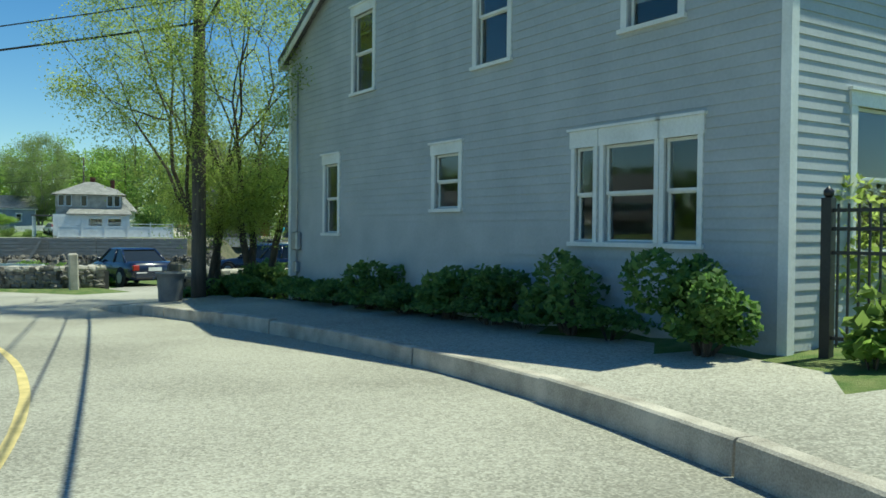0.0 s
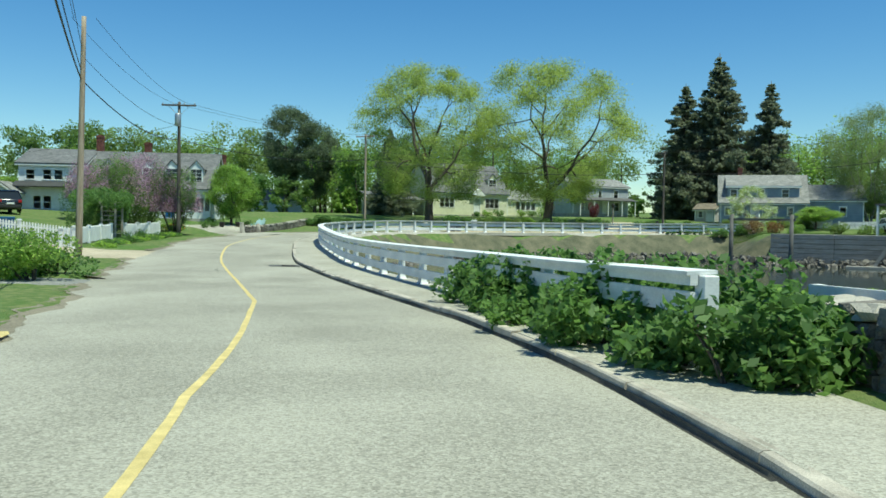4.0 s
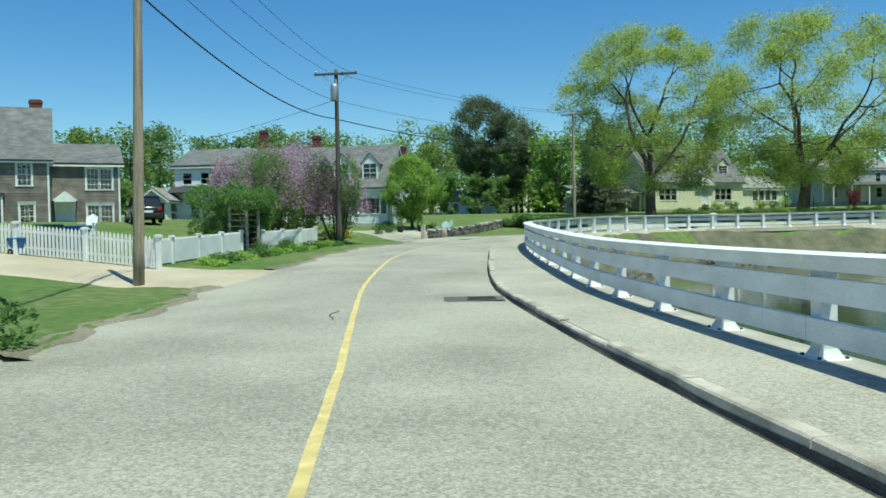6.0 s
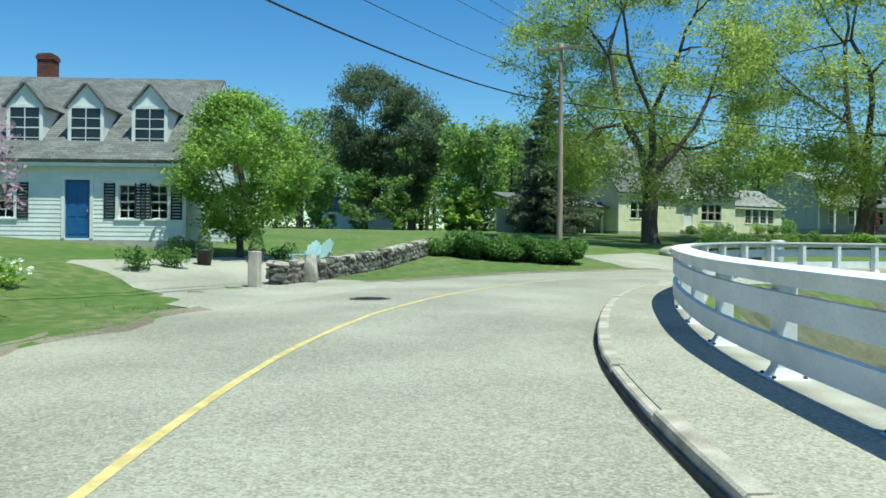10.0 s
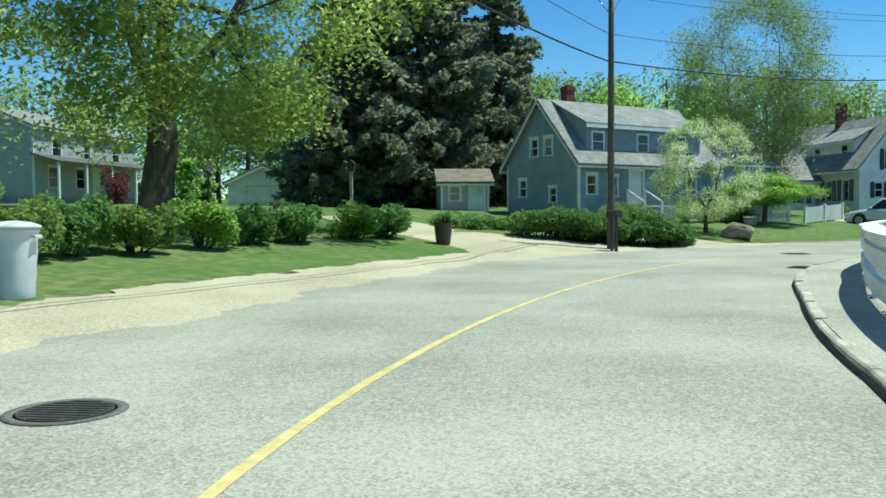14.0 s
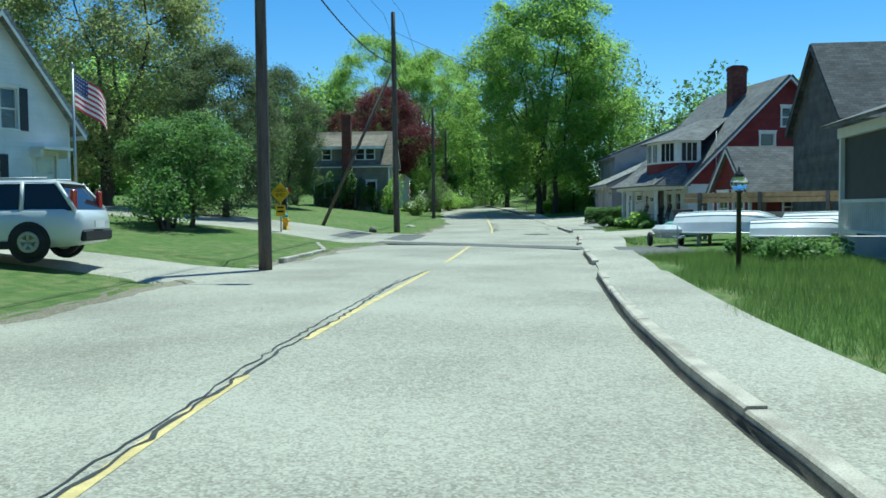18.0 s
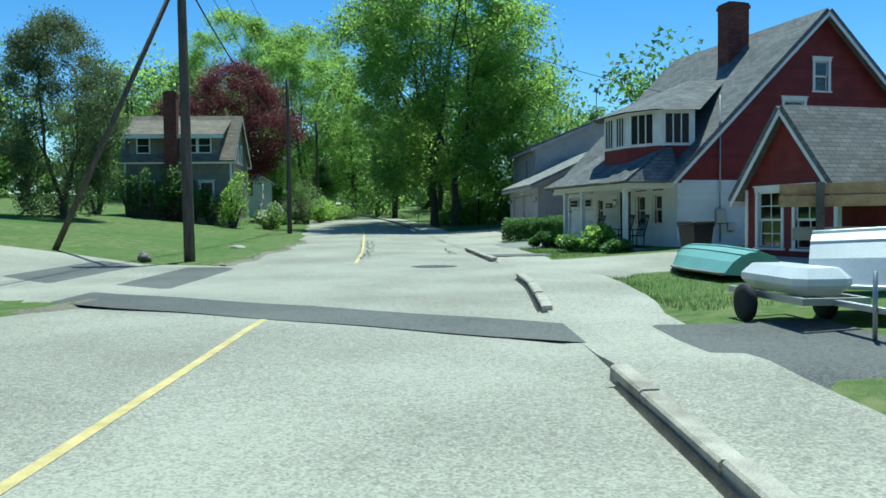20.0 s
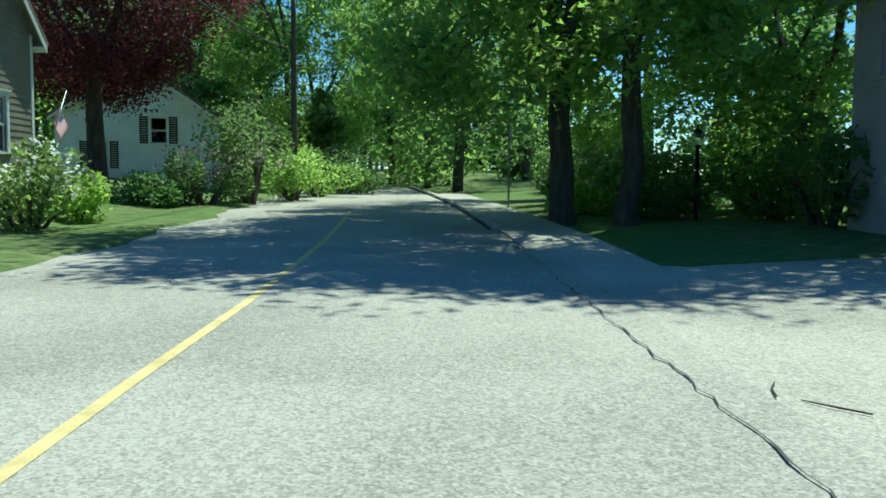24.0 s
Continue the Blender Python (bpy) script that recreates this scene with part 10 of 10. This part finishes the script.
# low trailer by the pavement
tl = thing("hand_trailer", "small grey boat trailer parked on the grass", "trailer", pose(-41.4, 119.7, land(-41.4, 119.7), 0, 0, 38))
part("frame", Build().box(-1.0, -0.4, 0.32, 1.0, -0.34, 0.4).box(-1.0, 0.34, 0.32, 1.0, 0.4, 0.4).box(-1.0, -0.34, 0.32, -0.94, 0.34, 0.4).box(0.94, -0.34, 0.32, 1.0, 0.34, 0.4).box(-2.0, -0.04, 0.32, -1.0, 0.04, 0.38), M["steel"], tl)
for sgn in (-1, 1):
    w_ = part("wheel", Build().lathe([(0.1, -0.06), (0.22, -0.06), (0.25, 0), (0.22, 0.06), (0.1, 0.06)], 16, pose(0.2, sgn * 0.52, 0.25, 90, 0, 0)), M["rubber"], tl)
    part("rim", Build().lathe([(0.12, -0.05), (0.03, -0.03), (0.03, 0.03), (0.12, 0.05)], 12, pose(0.2, sgn * 0.52, 0.25, 90, 0, 0)), M["steel"], w_)
part("jack", Build().tube([(-1.8, 0.05, 0.03), (-1.8, 0.05, 0.75)], 0.025, 6), M["steel"], tl)
part("load", Build().bevel_box(-0.8, -0.36, 0.4, 0.8, 0.36, 0.72, 0.12), HULL, tl, "pale covered dinghy on the trailer")


def lantern(x, y, h, label):
    t = thing("lamp_post", label, "lamp post", pose(x, y, land(x, y)))
    part("post", Build().lathe([(0.0, -0.2), (0.055, -0.2), (0.05, h - 0.55), (0.09, h - 0.53), (0.09, h - 0.5), (0, h - 0.5)], 10), M["black"], t)
    part("globe", Build().lathe([(0.0, h - 0.5), (0.14, h - 0.46), (0.2, h - 0.34), (0.14, h - 0.22), (0.0, h - 0.18)], 16), M["glass"], t, "clear glass globe")
    part("cap", Build().lathe([(0.12, h - 0.2), (0.1, h - 0.14), (0.03, h - 0.08), (0.02, h), (0, h + 0.03)], 12), M["black"], t)


lantern(-49.6, 114.0, 2.25, "black lantern post with round glass globe")
lantern(-0.6, 149.0, 2.3, "grey post lantern among the shrubs")
# garden post with a lantern house
gp4 = thing("bird_house_post", "pale post with small lantern house by the hedge", "post", pose(-88.4, 110.6, land(-88.4, 110.6)))
part("post", Build().box(-0.06, -0.06, -0.2, 0.06, 0.06, 2.1), M["seawall"], gp4)
part("house", Build().box(-0.15, -0.13, 2.1, 0.15, 0.13, 2.42), M["black"], gp4)
part("roof", Build().prism([(-0.2, 2.42), (0.2, 2.42), (0.0, 2.6)], -0.18, 0.18), M["roof_dark"], gp4)
sp_ = thing("sign_post", "thin brown post with a small plate by the hedge", "sign", pose(-91.7, 103.3, land(-91.7, 103.3), 0, 0, 60))
part("post", Build().box(-0.03, -0.03, -0.2, 0.03, 0.03, 2.3), M["pole_dark"], sp_)
part("plate", Build().box(-0.12, -0.045, 1.9, 0.12, -0.03, 2.25), M["seawall"], sp_)

# roadside mailbox
mb = thing("mailbox", "black roadside mailbox on a dark post", "mailbox", pose(-77.82, 106.70, land(-77.82, 106.70), 0, 0, 35))
part("post", Build().box(-0.14, -0.05, -0.2, -0.06, 0.05, 1.22).box(0.06, -0.05, -0.2, 0.14, 0.05, 1.22), M["black"], mb)
bx = part("box", Build().prism([(-0.15, 1.22), (0.15, 1.22), (0.15, 1.4), (0.1, 1.48), (0.0, 1.51), (-0.1, 1.48), (-0.15, 1.4)], -0.28, 0.28), M["black"], mb)
part("flag", Build().box(0.152, -0.05, 1.32, 0.162, 0.0, 1.52), TAIL, bx, "small red flag")


# signs
def diamond_sign(x, y, z, turn):
    t = thing("warning_sign", "yellow diamond warning sign with a small plate", "sign", pose(x, y, land(x, y), 0, 0, turn))
    h = z - land(x, y)
    part("post", Build().box(-0.025, 0.0, -0.3, 0.025, 0.04, h + 0.5), M["steel"], t)
    p = part("plate", Build().prism([(-0.45, h), (0, h - 0.45), (0.45, h), (0, h + 0.45)], -0.012, 0.0), SIGN_Y, t)
    for word, dz in (("DEAD", 0.05), ("END", -0.15)):
        c = bpy.data.curves.new("lettering", "FONT")
        c.body, c.size, c.align_x, c.extrude = word, 0.2, "CENTER", 0.002
        c.materials.append(M["black"])
        o = new("lettering", c)
        o.parent = p
        o.matrix_local = pose(0, -0.016, h + dz, 90, 0, 0)
    q = part("sub_plate", Build().box(-0.23, -0.012, h - 0.98, 0.23, 0.0, h - 0.52), SIGN_Y, t)
    for k in range(2):
        part("bars", Build().box(-0.15, -0.017, h - 0.83 + k * 0.17, 0.15, -0.013, h - 0.75 + k * 0.17), M["black"], q)


diamond_sign(-45.1, 135.7, 2.36, deg(0.45, -0.89))
gs = thing("street_sign", "green street-name sign on a thin pole", "sign", pose(-43.0, 139.6, land(-43.0, 139.6), 0, 0, 20))
part("post", Build().tube([(0, 0, -0.2), (0, 0, 2.8)], 0.03, 8), M["steel"], gs)
pl_ = part("plate", Build().box(-0.45, -0.012, 2.62, 0.45, 0.012, 2.8), SIGN_G, gs)
part("bars", Build().box(-0.35, -0.018, 2.68, 0.35, -0.013, 2.74), M["white"], pl_)
hy = thing("fire_hydrant", "yellow fire hydrant with teal cap on the verge", "hydrant", pose(-43.9, 136.9, land(-43.9, 136.9)))
part("barrel", Build().lathe([(0.0, -0.1), (0.2, -0.1), (0.2, 0.04), (0.13, 0.05), (0.12, 0.5), (0.15, 0.52), (0.15, 0.56), (0, 0.56)], 16), HYD, hy)
part("bonnet", Build().lathe([(0.14, 0.56), (0.12, 0.66), (0.06, 0.73), (0.03, 0.74), (0.03, 0.8), (0, 0.8)], 14), HYD_T, hy, "teal domed cap")
for a in (0, 90, 180):
    part("nozzle", Build().lathe([(0.0, 0.0), (0.05, 0.0), (0.05, 0.17), (0.065, 0.17), (0.065, 0.21), (0, 0.21)], 10, pose(0, 0, 0.42, 90, 0, a)), HYD, hy)
mk = thing("marker_flag", "tall thin hydrant marker rod with small flag", "marker", pose(-43.7, 137.0, land(-43.7, 137.0)))
part("rod", Build().tube([(0, 0, -0.1), (0, 0, 1.9)], 0.012, 5), M["steel"], mk)
part("flag", Build().box(0, -0.004, 1.7, 0.16, 0.004, 1.88), TAIL, mk)


# flags
FLAGP = (-57.0, 129.3)


def flag_of(parent, m, L, H, cells=13):
    """A hanging flag: red and white stripes and a blue corner, blown in waves."""
    nx = 16
    for k in range(cells):
        b, v = Build(), []
        z0, z1 = -H * k / cells, -H * (k + 1) / cells
        u0 = 0.4 * L if k < 7 else 0.0
        for i in range(nx + 1):
            u = u0 + (L - u0) * i / nx
            for z in (z0, z1):
                v.append(m @ Vector((u * 0.85, 0.07 * math.sin(u * 7.0 / L * 1.1 + z * 0.8) * (0.3 + u / L), z - 0.3 * u * (0.5 + 0.5 * u / L))))
        b.add(v, [(2 * i, 2 * i + 2, 2 * i + 3, 2 * i + 1) for i in range(nx)], True)
        part("stripe", b, FLAG_R if k % 2 == 0 else M["white"], parent)
    b, v = Build(), []
    for i in range(7):
        u = 0.4 * L * i / 6
        for z in (0, -H * 7 / cells):
            v.append(m @ Vector((u * 0.85, 0.07 * math.sin(u * 7.0 / L * 1.1 + z * 0.8) * (0.3 + u / L), z - 0.3 * u * (0.5 + 0.5 * u / L))))
    b.add(v, [(2 * i, 2 * i + 2, 2 * i + 3, 2 * i + 1) for i in range(6)], True)
    cn = part("canton", b, FLAG_B, parent, "blue corner with rows of pale stars")
    st = Build()
    for r in range(5):
        for c in range(6):
            u, z = 0.4 * L * (c + 0.5) / 6, -H * 7 / cells * (r + 0.5) / 5
            for sgn in (-1, 1):
                p = m @ Vector((u * 0.85, 0.07 * math.sin(u * 7.0 / L * 1.1 + z * 0.8) * (0.3 + u / L) + sgn * 0.006, z - 0.3 * u * (0.5 + 0.5 * u / L)))
                q = m.to_3x3()
                e1, e2 = q @ Vector((0.022, 0, 0)), q @ Vector((0, 0, 0.022))
                st.add([p - e1, p - e2, p + e1, p + e2], [(0, 1, 2, 3)])
    part("stars", st, M["white"], cn)


fp = thing("flagpole", "grey flagpole flying a red, white and blue striped flag", "flagpole", pose(*FLAGP, land(*FLAGP)))
part("pole", Build().tube([(0, 0, -0.3), (0, 0, 4.75)], [0.05, 0.03], 10).lathe([(0.0, 4.73), (0.06, 4.79), (0.0, 4.87)], 10), M["steel"], fp)
flag_of(fp, pose(0.04, 0, 4.6, 0, 0, deg(0.88, 0.47)), 1.75, 0.95)
f2 = thing("house_flag", "striped flag hung from the house corner", "flag", pose(-10.2, 161.0, land(-10.2, 161.0) + 2.5, 0, 0, 40))
part("staff", Build().tube([(-0.3, 0, -0.5), (0.5, 0, 0.6)], 0.015, 6), M["steel"], f2)
flag_of(f2, pose(0.25, 0, 0.25, 0, 60, 0), 1.0, 0.55)

# street lamp on its pole
sl_ = thing("street_lamp", "grey cobra-head street lamp on the utility pole", "street lamp", pose(-54.9, 123.8, land(-54.9, 123.8), 0, 0, deg(0.45, -0.9)))
part("arm", Build().tube([(0.15, 0, 9.6), (0.9, 0, 10.1), (1.9, 0, 10.2)], 0.03, 8), M["steel"], sl_)
part("head", Build().bevel_box(1.8, -0.14, 10.12, 2.5, 0.14, 10.28, 0.05), M["steel"], sl_)
part("lens", Build().lathe([(0.11, 10.12), (0.09, 10.05), (0, 10.02)], 12, pose(2.2, 0, 0)), M["glass"], sl_)
# leaning brace beside the further pole
br = thing("brace_pole", "dark leaning brace against the utility pole", "utility pole", pose(-35.5, 138.1, land(-35.5, 138.1)))
part("pole", Build().tube([(-2.6, 3.5, -0.3), (-0.15, 0.1, 8.6)], [0.1, 0.07], 9), M["pole_dark"], br)


# garden chairs
def adirondack(x, y, turn, mat, label):
    t = thing("garden_chair", label, "chair", pose(x, y, land(x, y) + 0.02, 0, 0, turn), "slatted garden chairs")
    for sx in (-0.3, 0.3):
        part("leg", Build().box(sx - 0.03, -0.35, 0, sx + 0.03, -0.25, 0.55), mat, t)
        part("side_rail", Build().add([(sx - 0.02, -0.35, 0.38), (sx + 0.02, -0.35, 0.38), (sx + 0.02, 0.5, 0.02), (sx - 0.02, 0.5, 0.02), (sx - 0.02, -0.35, 0.27), (sx + 0.02, -0.35, 0.27), (sx + 0.02, 0.42, 0.0), (sx - 0.02, 0.42, 0.0)], [(0, 1, 2, 3), (4, 7, 6, 5), (0, 3, 7, 4), (1, 5, 6, 2), (0, 4, 5, 1), (3, 2, 6, 7)]), mat, t)
        part("arm", Build().box(sx - 0.08, -0.42, 0.55, sx + 0.08, 0.3, 0.58), mat, t)
    for i in range(5):
        part("seat_slat", Build().box(-0.28, -0.36 + i * 0.1, 0.37 - i * 0.035, 0.28, -0.28 + i * 0.1, 0.39 - i * 0.035), mat, t)
    for i in range(5):
        hh = 0.95 - 0.06 * abs(i - 2) ** 1.3
        m = pose(0, 0.16, 0.22, -22, 0, 0)
        part("back_slat", Build().box(-0.27 + i * 0.11, -0.01, 0, -0.17 + i * 0.11, 0.01, hh - 0.1, m), mat, t)
    return t


adirondack(-84.6, 59.9, 30, TURQ, "pale turquoise slatted garden chair on the lawn")
adirondack(-85.6, 60.7, 15, TURQ, "pale turquoise slatted garden chair on the lawn")
adirondack(-71.70, 36.34, 70, M["white"], "white slatted garden chair in the garden")


def rocker(x, y, turn):
    p = rmx @ Vector((x, y, 0.2))
    t = thing("rocking_chair", "dark wooden rocking chair on the porch", "chair", pose(p.x, p.y, p.z, 0, 0, turn), "porch rocking chairs")
    for sx in (-0.25, 0.25):
        part("rocker", Build().tube([(sx, -0.45, 0.09), (sx, -0.2, 0.02), (sx, 0.15, 0.0), (sx, 0.45, 0.06)], 0.02, 6), M["black"], t)
        part("leg", Build().tube([(sx, -0.2, 0.03), (sx, -0.22, 0.62)], 0.018, 6), M["black"], t)
        part("back_post", Build().tube([(sx, 0.2, 0.03), (sx, 0.22, 0.45), (sx, 0.42, 1.12)], 0.02, 6), M["black"], t)
        part("arm", Build().box(sx - 0.03, -0.28, 0.62, sx + 0.03, 0.28, 0.645), M["black"], t)
    part("seat", Build().bevel_box(-0.26, -0.25, 0.4, 0.26, 0.24, 0.44, 0.012), M["black"], t)
    for i in range(5):
        part("back_slat", Build().tube([(-0.16 + i * 0.08, 0.23, 0.46), (-0.16 + i * 0.08, 0.41, 1.08)], 0.012, 5), M["black"], t)
    part("head_rail", Build().box(-0.26, 0.38, 1.02, 0.26, 0.42, 1.14), M["black"], t)


for y in (1.3, 2.3):
    rocker(-0.85, y, deg(*rd) - 90)
rocker(-0.85, 4.5, deg(*rd) - 90)


# wall lamps on the grey garage
def wall_lamp(parent, m, u, z):
    t = part("wall_lamp", Build().box(u - 0.05, -0.04, z - 0.1, u + 0.05, 0, z + 0.1, m).box(u - 0.02, -0.16, z + 0.08, u + 0.02, -0.02, z + 0.11, m), M["black"], parent, "black wall lantern")
    part("lantern", Build().lathe([(0.0, z - 0.16), (0.06, z - 0.14), (0.08, z + 0.06), (0.03, z + 0.13), (0, z + 0.15)], 8, m @ Matrix.Translation((u, -0.16, 0))), M["glass"], t)


gf = frame_of("f", 7.35, 8.5)
wall_lamp(gg, gf, 0.35, 1.75)
wall_lamp(gg, gf, 7.0, 1.75)
part("number_plaque", Build().bevel_box(3.35, -0.06, 2.1, 3.8, -0.03, 2.32, 0.02, gf), M["white"], gg, "oval number plaque with plain bars")
part("bars", Build().box(3.45, -0.068, 2.18, 3.7, -0.061, 2.24, gf), M["black"], gg)
wall_lamp(rh, frame_of("l", 11.4, 8.8), 4.7, 1.8)
# sign board on the dark boat house
bs = thing("hanging_sign", "dark hanging sign with a white boat shape", "sign", pose(-41.9, 111.6, land(-41.9, 111.6) + 3.2, 0, 0, deg(0.4, -0.9)))
part("board", Build().box(-0.45, -0.03, 0.0, 0.45, 0.03, 0.22), M["black"], bs)
part("sail", Build().prism([(-0.28, 0.24), (0.3, 0.24), (0.02, 0.62)], -0.02, 0.02).prism([(-0.28, 0.24), (-0.04, 0.24), (-0.04, 0.5)], -0.021, 0.021), M["white"], bs)
part("bracket", Build().box(-0.45, -0.02, 0.22, 1.6, 0.02, 0.26), M["black"], bs)

# white steps with lattice at the blue house, garden tub
ws = thing("front_steps", "white wooden steps with lattice and handrails", "steps", pose(-75.3, 121.8, land(-75.3, 121.8), 0, 0, deg(0.795, 0.607)))
for i in range(4):
    part("tread", Build().box(-0.6, -0.3 * i - 0.3, 0.68 - 0.18 * i, 0.6, -0.3 * i, 0.72 - 0.18 * i), M["grey_board"], ws)
    part("riser", Build().box(-0.6, -0.3 * i - 0.02, 0.52 - 0.18 * i, 0.6, -0.3 * i, 0.68 - 0.18 * i), M["white"], ws)
for sx in (-0.65, 0.65):
    part("newel", Build().box(sx - 0.05, -1.25, -0.1, sx + 0.05, -1.15, 1.0), M["white"], ws)
    part("newel", Build().box(sx - 0.05, 0.0, 0.0, sx + 0.05, 0.1, 1.65), M["white"], ws)
    part("handrail", Build().add([(sx - 0.03, -1.2, 0.92), (sx + 0.03, -1.2, 0.92), (sx + 0.03, 0.05, 1.55), (sx - 0.03, 0.05, 1.55), (sx - 0.03, -1.2, 0.99), (sx + 0.03, -1.2, 0.99), (sx + 0.03, 0.05, 1.62), (sx - 0.03, 0.05, 1.62)], [(0, 3, 2, 1), (4, 5, 6, 7), (0, 1, 5, 4), (1, 2, 6, 5), (2, 3, 7, 6), (3, 0, 4, 7)]), M["white"], ws)
lt = Build()
for i in range(14):
    u = 0.75 + i * 0.22
    lt.add([(u, -0.02, 0.0), (u + 0.04, -0.02, 0.0), (u + 0.74, -0.02, 0.7), (u + 0.7, -0.02, 0.7)], [(0, 1, 2, 3)])
    lt.add([(u + 0.7, -0.03, 0.0), (u + 0.74, -0.03, 0.0), (u + 0.04, -0.03, 0.7), (u, -0.03, 0.7)], [(0, 1, 2, 3)])
part("lattice", lt, M["white"], ws, "white diagonal lattice")
part("lattice_rail", Build().box(0.7, -0.05, 0.7, 4.6, 0.02, 0.78), M["white"], ws)
tb_ = thing("garden_tub", "weathered half-barrel tub by the evergreens", "tub", pose(-69.4, 121.8, land(-69.4, 121.8)))
part("tub", Build().lathe([(0.0, 0.0), (0.3, 0.0), (0.36, 0.25), (0.36, 0.5), (0.32, 0.5), (0.31, 0.42), (0, 0.42)], 18), M["seawall"], tb_)
part("hoop", Build().lathe([(0.365, 0.34), (0.372, 0.34), (0.372, 0.38), (0.365, 0.38)], 18), M["iron"], tb_)

# white sign board among the far trees
wsn = thing("sign_board", "small white sign on a tree-side post", "sign", pose(2.6, 156.6, land(2.6, 156.6), 0, 0, 40))
part("post", Build().box(-0.04, 0, -0.2, 0.04, 0.06, 2.9), M["seawall"], wsn)
part("board", Build().box(-0.3, -0.03, 2.1, 0.3, 0.0, 2.8), M["white"], wsn)
# electric meter and pipes on the clapboard house
mm_ = frame_of("f", 13.05, 9.0)
mt_ = part("meter", Build().bevel_box(0.42, -0.16, 1.0, 0.72, -0.02, 1.42, 0.03, mm_).bevel_box(0.5, -0.14, 0.5, 0.66, -0.02, 0.75, 0.02, mm_), M["steel"], near, "grey electric meter")
part("conduit", Build().tube([mm_ @ Vector((0.57, -0.07, 0.0)), mm_ @ Vector((0.57, -0.07, 5.0))], 0.022, 6), M["steel"], near)
# iris and grass clumps
for i, (x, y) in enumerate(((-68.56, 44.97), (-69.18, 45.33), (-65.75, 43.45))):
    rng = np.random.default_rng(500 + i)
    pts_ = rng.normal(0, 0.16, (130, 2)) + np.array([x, y])
    o_ = blades("grass_clump", "clump of long strappy green leaves", pts_, 0.6, M["leaf_hedge"], 510 + i, 0.022, "plant")
# fallen twigs on the apron
for i, (s, o, a) in enumerate(((214.2, 2.4, 80), (214.6, 2.2, 20), (211.3, 6.4, 60))):
    x, y = along(s, o)
    solid("twig", Build().tube([(-0.2, 0, 0.03), (0.0, 0.02, 0.035), (0.22, -0.01, 0.03)], [0.006, 0.007, 0.004], 5), M["bark"], "short fallen twig lying on asphalt", "twig", pose(x, y, locate([x], [y])[0][0] + 0.02, 0, 0, a))
